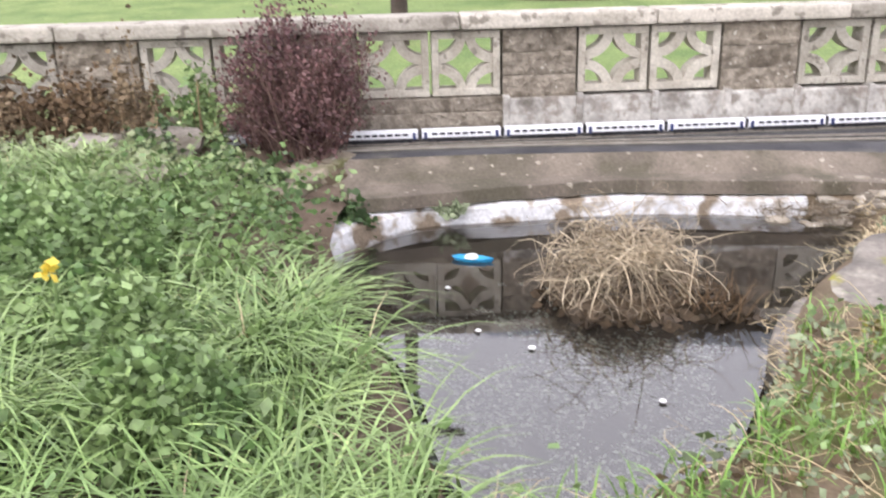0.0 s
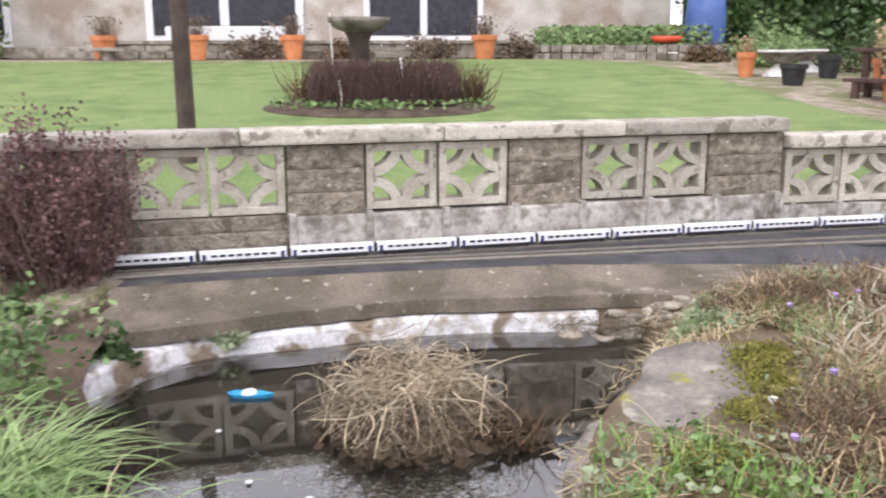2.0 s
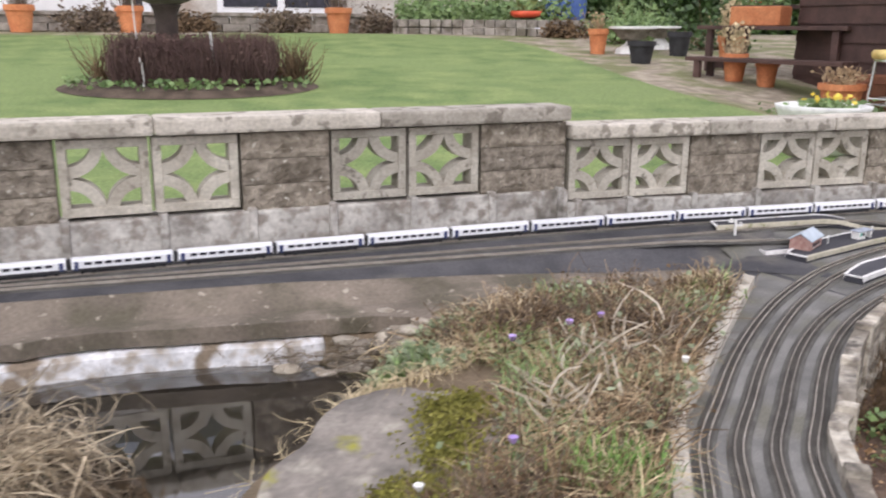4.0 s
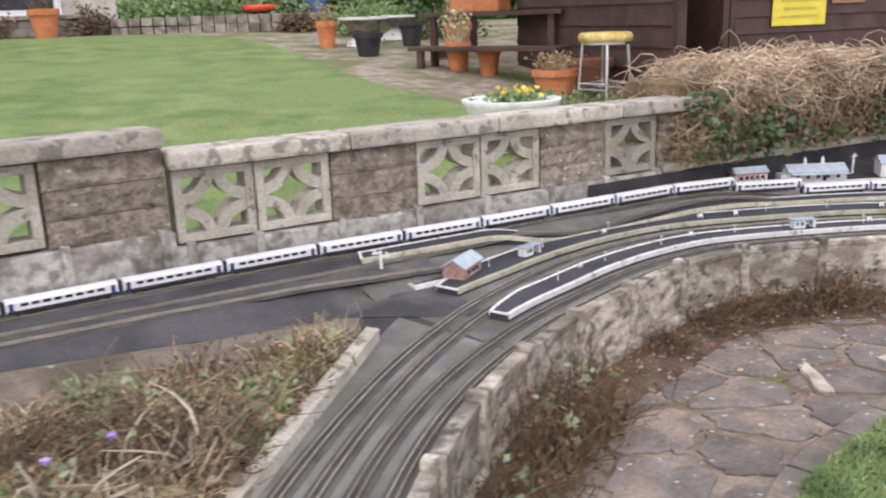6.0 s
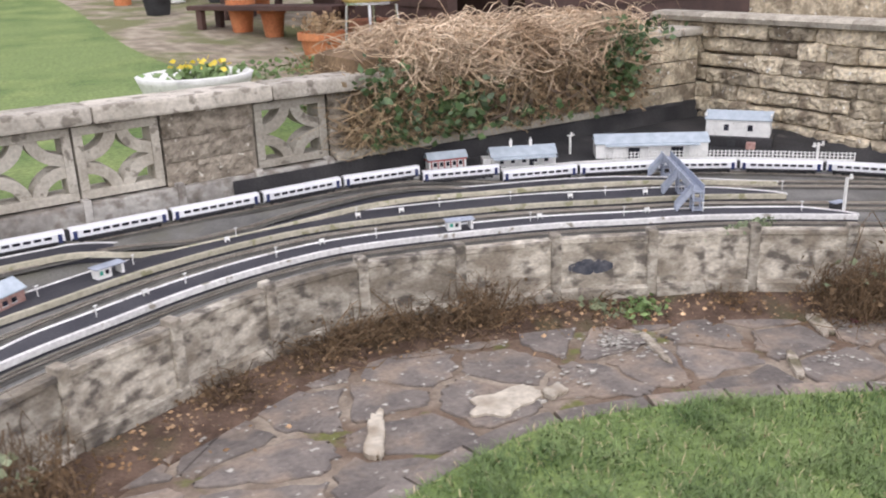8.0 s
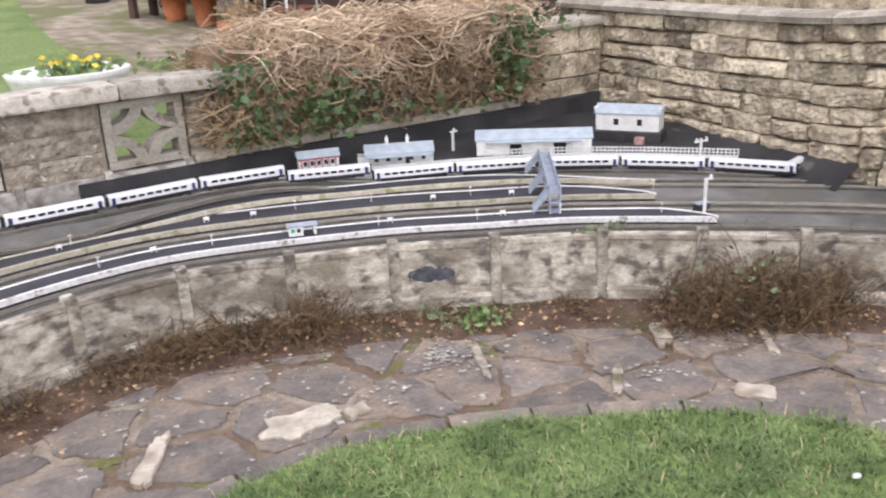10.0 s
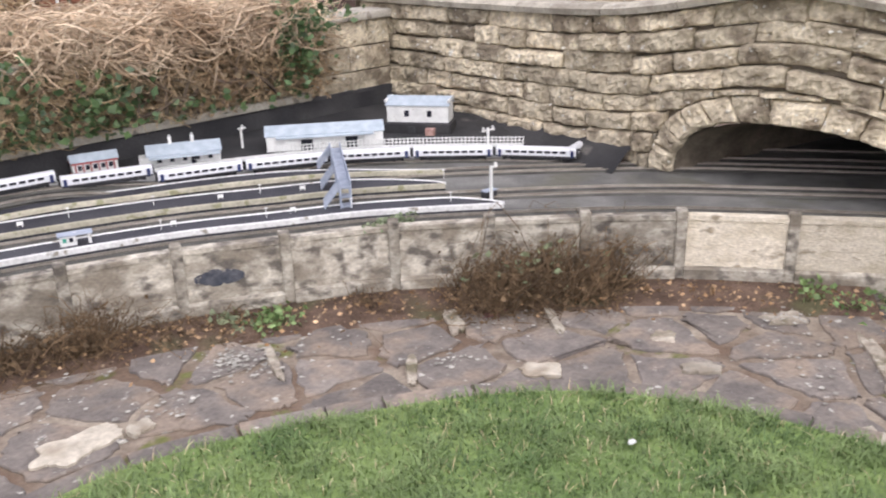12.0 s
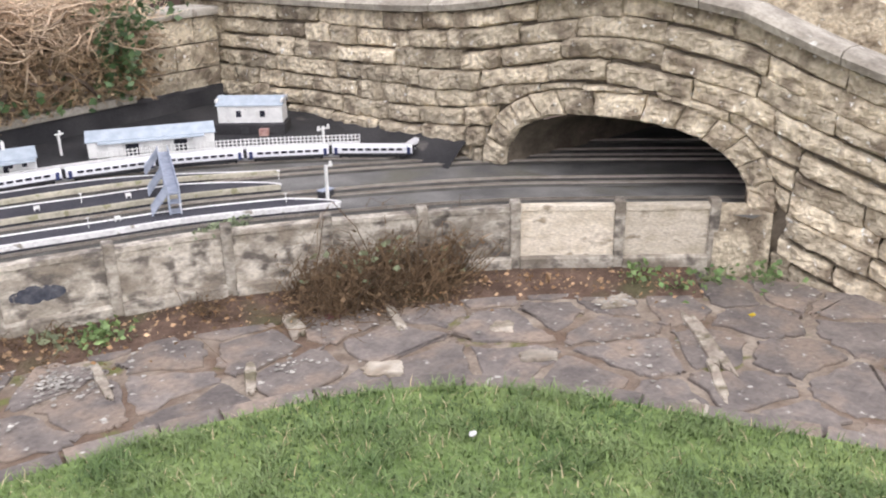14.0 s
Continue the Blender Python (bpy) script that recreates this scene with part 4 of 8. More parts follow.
link_mesh("end_block", *sweep(np.array([at_edge(s) for s in np.linspace(post_s[-1], post_s[-1] + 0.17, 6)]), [(-0.03, -0.03), (-0.02, 0.20), (0.03, 0.22), (0.06, -0.03)]), STONE, edge_wall)
# blue-black paint patch on one panel
sp = s_of(5.06, 3.185)
v, f = [], []
for i in range(15):
    p, q = at_edge(sp - 0.07 + 0.01 * i), at_edge(sp - 0.065 + 0.01 * i)
    d = (q - p) / np.hypot(*(q - p))
    w = 0.024 * math.sin(math.pi * (i + 0.4) / 14.8) ** 0.5 * (1 + 0.5 * noise.noise((i * 0.7, 3, 0)))
    for z in (0.135 - w, 0.135 + w):
        v.append((p[0] + d[1] * 0.0145, p[1] - d[0] * 0.0145, z))
for i in range(14):
    f.append((2 * i, 2 * i + 2, 2 * i + 3, 2 * i + 1))
link_mesh("paint_patch", v, f, mat("blue_black_paint", (0.05, 0.055, 0.075), (0.12, 0.125, 0.145), 0.8, 40, 120, 0.3, spot=(0.35, 0.32, 0.28), spot_scale=50, spot_cut=0.62), edge_wall, "worn blue-black paint patch")
# inner kerb of the viaduct
v, f = sweep(INNER, [(-0.012, -0.1), (-0.012, 0.235), (0.022, 0.24), (0.03, 0.21), (0.03, -0.1)])
tagged(link_mesh("viaduct_kerb", v, f, CONCRETE), "lichened concrete kerb of the viaduct", "kerb", kind="structure")

# ---- tracks ----
def d_line(dv, ds, s_split0, s_split1):
    """A line at offset dv on the viaduct that shifts to ds in the station."""
    s = s_edge
    t = np.clip((s - s_split0) / (s_split1 - s_split0), 0, 1)
    t = t * t * (3 - 2 * t)
    return offset(EDGE, dv + (ds - dv) * t)


SA, SB = s_of(2.9, 2.48), s_of(4.0, 3.27)
lines = [d_line(0.055, 0.055, SA, SB), d_line(0.125, 0.125, SA, SB), d_line(0.195, 0.300, SA, SB), d_line(0.262, 0.368, SA, SB)]


def main_line(d0, d1, ds, x_in):
    """A line that runs beside the wall, drifts from d0 to d1 off it and joins the station at offset ds."""
    a = [(x, wall_y(x) - float(np.interp(x, [0.6, 2.7], [d0, d1]))) for x in np.linspace(-3.6, x_in, 14)]
    b = [tuple(p) for p in offset(EDGE, ds)[(EDGE[:, 0] > 4.55)][::12]]
    return spline(a + b, 300)


lines += [main_line(0.19, 0.36, 0.590, 3.1), main_line(0.15, 0.265, 0.660, 3.2)]
st_ = offset(EDGE, 0.885)
lines.append(spline([(x, wall_y(x) - 0.095) for x in np.linspace(-3.6, 3.0, 11)] + [(3.5, 3.875), (4.0, 3.945), (4.3, 3.985), (4.62, 4.025), (4.94, 4.01), (5.24, 3.935), (5.56, 3.845), (5.88, 3.70), (6.13, 3.515), (6.37, 3.285), (6.53, 3.11)] + [tuple(p) for p in st_[EDGE[:, 0] > 6.05][::12] if p[0] > 6.62], 320))
TRAIN_LINE = lines[-1]
lines.append(offset(EDGE[(EDGE[:, 0] > 5.9)], 0.745))


def track(c):
    c = spline(c[::6] if len(c) > 100 else c, max(60, int(length(c) / 0.03)))
    z = np.array([bed_z(x, y) for x, y in c[:, :2]])
    t = thing("railway_track", "narrow model railway track on dark sleepers", "model track", group="model railway tracks", kind="structure")
    v, f = sweep(c, [(-0.024, 0.0), (-0.017, 0.004), (0.017, 0.004), (0.024, 0.0)], z + 0.001, closed=False)
    link_mesh("ballast", v, f, TRACK_DIRT, t)
    n = int(length(c) / 0.0105)
    p = spline(c, n)
    pz = np.array([bed_z(x, y) for x, y in p])
    nr = normals(p)
    tg = np.stack([nr[:, 1], -nr[:, 0]], 1)
    q = []
    for sx, sy in ((-1, -1), (1, -1), (1, 1), (-1, 1)):
        q.append(np.column_stack([p + nr * 0.0155 * sx + tg * 0.0024 * sy, pz + 0.0065]))
    q = np.stack(q, 1)
    sl = link_mesh("sleeper_row", q.reshape(-1, 3), (np.arange(n)[:, None] * 4 + np.arange(4)).tolist(), SLEEPER, t)
    tagged(sl, kind="stuff")
    for d in (-0.00825, 0.00825):
        v, f = sweep(c, [(d - 0.0011, 0.006), (d - 0.0011, 0.0105), (d + 0.0011, 0.0105), (d + 0.0011, 0.006)], z)
        link_mesh("rail", v, f, RAIL, t)


for c in lines:
    track(np.asarray(c))


# ---- platforms ----
def platform(a, b, label, cream):
    """A raised black strip between the plan curves a (front) and b (back) with painted edges."""
    t = thing("station_platform", label, "model platform", group="model platforms")
    n = len(a)
    za = np.array([bed_z(*p) for p in a]) + 0.022
    v, f = [], []
    for i in range(n):
        v += [(*a[i], za[i] - 0.03), (*a[i], za[i]), (*b[i], za[i]), (*b[i], za[i] - 0.03)]
    for i in range(n - 1):
        for j in range(3):
            k = i * 4 + j
            f.append((k, k + 1, k + 5, k + 4))
    f += [(0, 3, 2, 1), tuple((n - 1) * 4 + j for j in range(4))]
    link_mesh("surface", v, f, PLATFORM, t)
    for e, w, m in ((a, 0.010, CREAM_LINE if cream else WHITE_LINE), (b, -0.006, WHITE_LINE)):
        v, f = sweep(e, [(-0.002 * np.sign(w), -0.014), (-0.002 * np.sign(w), 0.0025), (w, 0.0025), (w, -0.001)], za)
        link_mesh("white_edge", v, f, m, t)
    for k in (0, n - 1):
        d = b[k] - a[k]
        L = float(np.hypot(*d))
        ob = part("end_edge", box((L, 0.008, 0.005), (L / 2, 0, 0.0012)), WHITE_LINE, t)
        ob.matrix_basis = Matrix.Translation((*a[k], za[k])) @ Matrix.Rotation(math.atan2(d[1], d[0]), 4, "Z")


def edge_strip(d0, d1, sa, sb, point):
    s, u = np.linspace(sa, sb, 70), np.linspace(0, 1, 70)
    ease = np.clip(np.minimum((u + 0.05) / 0.12, (1 - u) / point), 0, 1) ** 0.7
    base = np.array([at_edge(q) for q in s])
    nr = normals(base)
    return base + nr * d0, base + nr * (d0 + 0.02 + (d1 - d0 - 0.02) * ease)[:, None]


platform(*edge_strip(0.165, 0.262, s_of(3.46, 2.99), s_of(5.80, 2.78), 0.06), "black model platform with white edges, beside two tracks", False)
platform(*edge_strip(0.415, 0.548, s_of(3.56, 3.05), s_of(5.68, 2.86), 0.12), "black model platform with cream and white edges", True)
platform(spline([(3.13, 3.69), (3.8, 3.77), (4.3, 3.84), (4.95, 3.86), (5.60, 3.65), (6.03, 3.34)], 70),
         spline([(3.15, 3.78), (3.8, 3.87), (4.33, 3.93), (4.95, 3.955), (5.58, 3.76), (6.02, 3.36)], 70), "long black model platform beside the train", True)

# raised black yard behind the station, with its white retaining edge
YARD_Z = 0.252
yf = spline([(4.72, 4.105), (4.95, 4.062), (5.24, 3.985), (5.56, 3.895), (5.88, 3.75), (6.13, 3.565), (6.40, 3.31)], 40)
yb = np.stack([np.interp(np.linspace(0, 1, len(yf)), [0, 0.75, 1], [4.72, 6.56, 6.58]), np.interp(np.linspace(0, 1, len(yf)), [0, 0.75, 1], [4.15, 4.36, 3.35])], 1)
uu = np.linspace(0, 1, len(yf))
rampz = np.clip(np.minimum(uu / 0.15, (1 - uu) / 0.1), 0, 1) * (YARD_Z - BED_Z) + BED_Z
v, f = [], []
for i in range(len(yf)):
    v += [(*yf[i], BED_Z - 0.01), (*yf[i], rampz[i]), (*(0.5 * (yf[i] + yb[i])), rampz[i] + 0.01), (*yb[i], rampz[i] + 0.03)]
for i in range(len(yf) - 1):
    for j in range(3):
        a = i * 4 + j
        f.append((a, a + 4, a + 5, a + 1))
tagged(link_mesh("station_yard", v, f, FELT, smooth=False), "raised black felt yard behind the model station", "yard", kind="structure")

# ---- the model train ----
def along(c, s):
    q = np.concatenate([[0], np.cumsum(np.linalg.norm(np.diff(c, axis=0), axis=1))])
    return np.array([np.interp(s, q, c[:, k]) for k in range(2)])


def seat(c, s, gauge=0.2):
    """The pose of a vehicle whose middle stands at s along a line."""
    a, b, m = along(c, s - gauge / 2), along(c, s + gauge / 2), along(c, s)
    mid = (a + b) / 2
    return Matrix.Translation((*mid, bed_z(*m) + 0.0105)) @ Matrix.Rotation(math.atan2(b[1] - a[1], b[0] - a[0]), 4, "Z")


def body_mesh(sections, close=True):
    """A shell from cross-sections: (x, half width, floor, shoulder, roof)."""
    bm = bmesh.new()
    rings = []
    for x, w, z0, z1, z2 in sections:
        prof = [(-w * 0.92, z0), (-w, z0 + 0.006), (-w, z1), (-w * 0.8, z1 + (z2 - z1) * 0.65), (-w * 0.4, z2), (w * 0.4, z2), (w * 0.8, z1 + (z2 - z1) * 0.65), (w, z1), (w, z0 + 0.006), (w * 0.92, z0)]
        rings.append([bm.verts.new((x, y, z)) for y, z in prof])
    for a, b in zip(rings, rings[1:]):
        for k in range(10):
            bm.faces.new((a[k], a[(k + 1) % 10], b[(k + 1) % 10], b[k]))
    bm.faces.new(rings[0]), bm.faces.new(rings[-1][::-1])
    bmesh.ops.recalc_face_normals(bm, faces=bm.faces[:])
    return bm


def bogie(parent, x):
    bm = box((0.038, 0.024, 0.006), (0, 0, 0.007))
    for dx in (-0.016, 0.016):
        for dy in (-0.0095, 0.0095):
            bmesh.ops.create_cone(bm, cap_ends=True, segments=12, radius1=0.0062, radius2=0.0062, depth=0.003,
                                  matrix=Matrix.Translation((x * 0 + dx, dy, 0.0062)) @ Matrix.Rotation(math.pi / 2, 4, "X"))
    ob = part("bogie", bm, COACH_GREY, parent)
    ob.matrix_basis = Matrix.Translation((x, 0, 0))


def make_coach():
    t = thing("passenger_coach", "white model railway coach with dark windows and blue doors", "model coach", group="coaches of the model train")
    L, w = 0.300, 0.0185
    part("body", body_mesh([(-L / 2, w, 0.012, 0.041, 0.051), (L / 2, w, 0.012, 0.041, 0.051)]), COACH_WHITE, t)
    for sy in (-1, 1):
        for k in range(8):
            part("window", box((0.021, 0.0016, 0.0085), (-0.102 + 0.0291 * k, sy * (w + 0.0002), 0.0335)), COACH_DARK, t)
        for x in (-0.136, 0.136):
            part("door", box((0.012, 0.0016, 0.026), (x, sy * (w + 0.0001), 0.028)), COACH_BLUE, t)
        part("sill_band", box((L - 0.002, 0.0012, 0.007), (0, sy * (w - 0.0002), 0.0155)), COACH_GREY, t, "dark lower band")
    part("underframe", box((L * 0.62, 0.026, 0.010), (0, 0, 0.008)), COACH_GREY, t)
    for x in (-0.105, 0.105):
        bogie(t, x)
    for x in (-1, 1):
        part("gangway", box((0.0075, 0.018, 0.032), (x * (L / 2 + 0.0036), 0, 0.029)), COACH_GREY, t)
    return t


def make_power_car():
    t = thing("power_car", "white model power car with a sloping nose", "model locomotive")
    w = 0.0185
    part("body", body_mesh([(-0.118, w, 0.012, 0.041, 0.051), (0.070, w, 0.012, 0.041, 0.051), (0.088, w * 0.97, 0.012, 0.036, 0.047), (0.112, w * 0.86, 0.011, 0.024, 0.030), (0.124, w * 0.7, 0.011, 0.018, 0.022)]), COACH_WHITE, t)
    part("windscreen", box((0.012, 0.026, 0.010), (0.0955, 0, 0.0405), 0, 0.002), COACH_DARK, t)
    part("nose_panel", box((0.004, 0.022, 0.008), (0.123, 0, 0.016)), YELLOW, t, "yellow nose panel")
    for sy in (-1, 1):
        part("side_grille", box((0.030, 0.0016, 0.014), (-0.06, sy * (w + 0.0002), 0.031)), MODEL_GREY, t)
        part("cab_window", box((0.008, 0.0016, 0.007), (0.074, sy * (w + 0.0001), 0.036)), COACH_DARK, t)
        part("sill_band", box((0.20, 0.0012, 0.007), (-0.015, sy * (w - 0.0002), 0.0155)), COACH_GREY, t, "dark lower band")
    part("underframe", box((0.11, 0.026, 0.010), (-0.01, 0, 0.008)), COACH_GREY, t)
    for x in (-0.08, 0.07):
        bogie(t, x)
    return t


TL = spline(TRAIN_LINE[::5], 900)
LEAD = float(np.argmin(np.hypot(TL[:, 0] - 6.72, TL[:, 1] - 2.86)) * length(TL) / 899)
pc_ = make_power_car()
pc_.matrix_basis = seat(TL, LEAD - 0.12, 0.15)
coach = make_coach()
coach.matrix_basis = seat(TL, LEAD - 0.12 - 0.279)
for k in range(1, 25):
    copy_thing(coach, seat(TL, LEAD - 0.399 - 0.3155 * k))


# ---- model buildings ----
def gable(L, W, z0, z1, over=0.006):
    """A pitched roof along x."""
    bm = bmesh.new()
    a, b = L / 2 + over, W / 2 + over
    t = 0.004
    lo = [(-a, -b, z0), (a, -b, z0), (a, 0, z1), (a, b, z0), (-a, b, z0), (-a, 0, z1)]
    v = [bm.verts.new(p) for p in lo] + [bm.verts.new((p[0], p[1], p[2] + t)) for p in lo]
    for q in ((0, 1, 2, 5), (5, 2, 3, 4)):
        bm.faces.new([v[i] for i in q][::-1]), bm.faces.new([v[i + 6] for i in q])
    for q in ((0, 1), (1, 2), (2, 3), (3, 4), (4, 5), (5, 0)):
        bm.faces.new((v[q[0]], v[q[1]], v[q[1] + 6], v[q[0] + 6]))
    bmesh.ops.recalc_face_normals(bm, faces=bm.faces[:])
    return bm


def walls(L, W, h, ridge):
    bm = bmesh.new()
    v = [bm.verts.new(p) for p in ((-L / 2, -W / 2, 0), (L / 2, -W / 2, 0), (L / 2, W / 2, 0), (-L / 2, W / 2, 0), (-L / 2, -W / 2, h), (L / 2, -W / 2, h), (L / 2, W / 2, h), (-L / 2, W / 2, h), (-L / 2, 0, ridge), (L / 2, 0, ridge))]
    for q in ((0, 1, 5, 4), (2, 3, 7, 6), (1, 2, 6, 9, 5), (3, 0, 4, 8, 7), (0, 3, 2, 1)):
        bm.faces.new([v[i] for i in q])
    return bm


def between(a, b, z):
    """A pose in the middle of a and b, x along them."""
    return Matrix.Translation(((a[0] + b[0]) / 2, (a[1] + b[1]) / 2, z)) @ Matrix.Rotation(math.atan2(b[1] - a[1], b[0] - a[0]), 4, "Z")


def building(name, label, a, b, z, W, h, ridge, wall_m, windows, doors=(), chimneys=(), roof_m=None):
    t = thing(name, label, "model building", between(a, b, z))
    L = math.hypot(b[0] - a[0], b[1] - a[1])
    part("wall_shell", walls(L, W, h, ridge), wall_m, t)
    part("roof", gable(L, W, h, ridge), roof_m or MODEL_ROOF, t, "blue-grey slate roof")
    for x, zc, w, hh in windows:
        o = part("window", box((w, 0.003, hh), (x, -W / 2 - 0.0008, zc), 0, 0.0006), COACH_DARK, t)
        part("window_frame", box((w + 0.004, 0.002, 0.002), (x, -W / 2 - 0.0016, zc - hh / 2)), MODEL_WHITE, o)
    for x, w, hh in doors:
        part("doorway", box((w, 0.003, hh), (x, -W / 2 - 0.0008, hh / 2)), COACH_DARK, t)
    for x in chimneys:
        c = part("chimney", box((0.012, 0.010, 0.034), (x, 0, ridge + 0.010), 0, 0.001), MODEL_WHITE, t)
        part("chimney_pot", box((0.005, 0.005, 0.008), (x, 0, ridge + 0.031)), MODEL_WHITE, c)
    return t


hut = building("signal_hut", "red and white model signal hut with a grey roof", (4.975, 4.115), (5.125, 4.09), YARD_Z + 0.004, 0.05, 0.052, 0.074, MODEL_WHITE,
               [(-0.052 + 0.026 * k, 0.032, 0.014, 0.018) for k in range(5)])
for z in (0.008, 0.048):
    part("red_band", box((0.157, 0.0536, 0.006), (0, 0, z)), MODEL_RED, hut, "dark red band")
for k in range(6):
    part("red_panel", box((0.005, 0.0526, 0.04), (-0.066 + 0.026 * k, 0, 0.028)), MODEL_RED, hut, "dark red panel")
st_b = building("station_building", "white model station building with chimneys and blue-grey roof", (5.235, 4.075), (5.475, 3.985), YARD_Z + 0.002, 0.085, 0.042, 0.072, MODEL_WHITE,
                [(-0.09 + 0.045 * k, 0.024, 0.016, 0.018) for k in range(5)], [(0.03, 0.018, 0.03)], (-0.045, 0.035))
part("canopy", box((0.25, 0.05, 0.004), (0, -0.062, 0.040)), MODEL_ROOF, st_b)
part("side_wing", box((0.05, 0.06, 0.034), (-0.135, 0.005, 0.017)), MODEL_WHITE, st_b)
shed_b = building("goods_shed", "long white model goods shed with a blue-grey roof", (5.665, 3.965), (6.045, 3.735), YARD_Z + 0.004, 0.10, 0.058, 0.088, MODEL_WHITE,
                  [], [(-0.07, 0.045, 0.042), (0.10, 0.048, 0.044)])
for x in (-0.13, 0.01, 0.17):
    part("buttress", box((0.05, 0.016, 0.05), (x, -0.055, 0.025), 0, 0.002), MODEL_WHITE, shed_b)
part("canopy", box((0.37, 0.03, 0.004), (0.0, -0.068, 0.056)), MODEL_ROOF, shed_b)
house = building("model_house", "small white model house with arched windows and slate roof", (6.205, 3.895), (6.365, 3.695), YARD_Z + 0.046, 0.10, 0.068, 0.098, MODEL_WHITE,
                 [(-0.045, 0.036, 0.020, 0.026), (0.05, 0.036, 0.020, 0.026)])
for x in (-1, 1):
    part("gable_coping", box((0.008, 0.112, 0.012), (x * 0.130, 0, 0.088)), MODEL_WHITE, house)
part("plinth", box((0.28, 0.13, 0.05), (0, -0.01, -0.024), 0, 0.004), FELT, house, "black felt plinth")
part("shed_door", box((0.03, 0.004, 0.026), (-0.02, -0.077, -0.024)), COACH_GREY, house)
part("brick_store", box((0.035, 0.03, 0.03), (0.06, -0.09, -0.030)), MODEL_BRICK, house, "small brick store")
box_hut = building("brick_signal_box", "pink brick model signal box with a blue-grey roof", (3.375, 3.515), (3.475, 3.605), BED_Z + 0.004, 0.075, 0.052, 0.078, MODEL_BRICK, [(-0.03, 0.034, 0.016, 0.014), (0.0, 0.034, 0.016, 0.014), (0.03, 0.034, 0.016, 0.014)])
part("steps", box((0.05, 0.03, 0.012), (-0.09, -0.02, 0.006)), MODEL_WHITE, box_hut)

# white outlines of the parcels dock beside the signal box
dock = thing("parcels_dock", "black model loading dock with white painted edges", "model platform")
DOCK = [(3.225, 3.60), (3.25, 3.53), (3.36, 3.55), (3.52, 3.63), (3.70, 3.66), (3.50, 3.68)]
bm = bmesh.new()
up = [bm.verts.new((x, y, BED_Z + 0.014)) for x, y in DOCK]
dn = [bm.verts.new((x, y, BED_Z - 0.002)) for x, y in DOCK]
bm.faces.new(up)
for i in range(6):
    bm.faces.new((dn[i], dn[(i + 1) % 6], up[(i + 1) % 6], up[i]))
part("surface", bm, PLATFORM, dock)
for i in range(6):
    (x0, y0), (x1, y1) = DOCK[i], DOCK[(i + 1) % 6]
    ob = part("white_edge", box((math.hypot(x1 - x0, y1 - y0), 0.007, 0.016), (0, 0, 0)), WHITE_LINE, dock)
    ob.matrix_basis = between((x0, y0), (x1, y1), BED_Z + 0.009)

# white retaining edge and paling fence of the yard
fence = thing("paling_fence", "white model paling fence behind the train", "model fence")
fc = spline(yf[3:], 120)
v, f = sweep(fc, [(-0.003, 0.0), (-0.003, 0.062), (0.004, 0.062), (0.004, 0.0)], BED_Z)
link_mesh("retaining_edge", v, f, MODEL_WHITE, fence)
for dz in (0.010, 0.022):
    v, f = sweep(fc[55:], [(0.006, dz), (0.006, dz + 0.003), (0.008, dz + 0.003), (0.008, dz)], BED_Z + 0.06)
    link_mesh("rail", v, f, MODEL_WHITE, fence)
pale = box((0.003, 0.003, 0.03), (0, 0, 0.015))
pale_me = bpy.data.meshes.new("pale")
pale.to_mesh(pale_me), pale.free()
pale_me.materials.append(MODEL_WHITE)
for i in range(55, 120):
    ob = new("pale", pale_me)
    ob.parent = fence
    ob.matrix_basis = Matrix.Translation((*(fc[i] + normals(fc)[i] * 0.007), BED_Z + 0.058))

# ---- footbridge ----
fb = thing("footbridge", "grey-blue model footbridge with three flights of stairs", "model footbridge")
A, B = Vector((5.524, 3.216, 0)), Vector((5.785, 3.674, 0))
ax = (B - A).normalized()
side = Vector((-ax.y, ax.x, 0))
span = (B - A).length
deck_z = BED_Z + 0.088
ob = part("deck", box((span, 0.036, 0.006), (span / 2, 0, 0)), MODEL_GREY, fb)
ob.matrix_basis = Matrix.Translation(A + Vector((0, 0, deck_z))) @ Matrix.Rotation(math.atan2(ax.y, ax.x), 4, "Z")
for s in (-1, 1):
    ob = part("parapet", box((span, 0.003, 0.024), (span / 2, s * 0.018, 0.012)), MODEL_GREY, fb)
    ob.matrix_basis = Matrix.Translation(A + Vector((0, 0, deck_z))) @ Matrix.Rotation(math.atan2(ax.y, ax.x), 4, "Z")
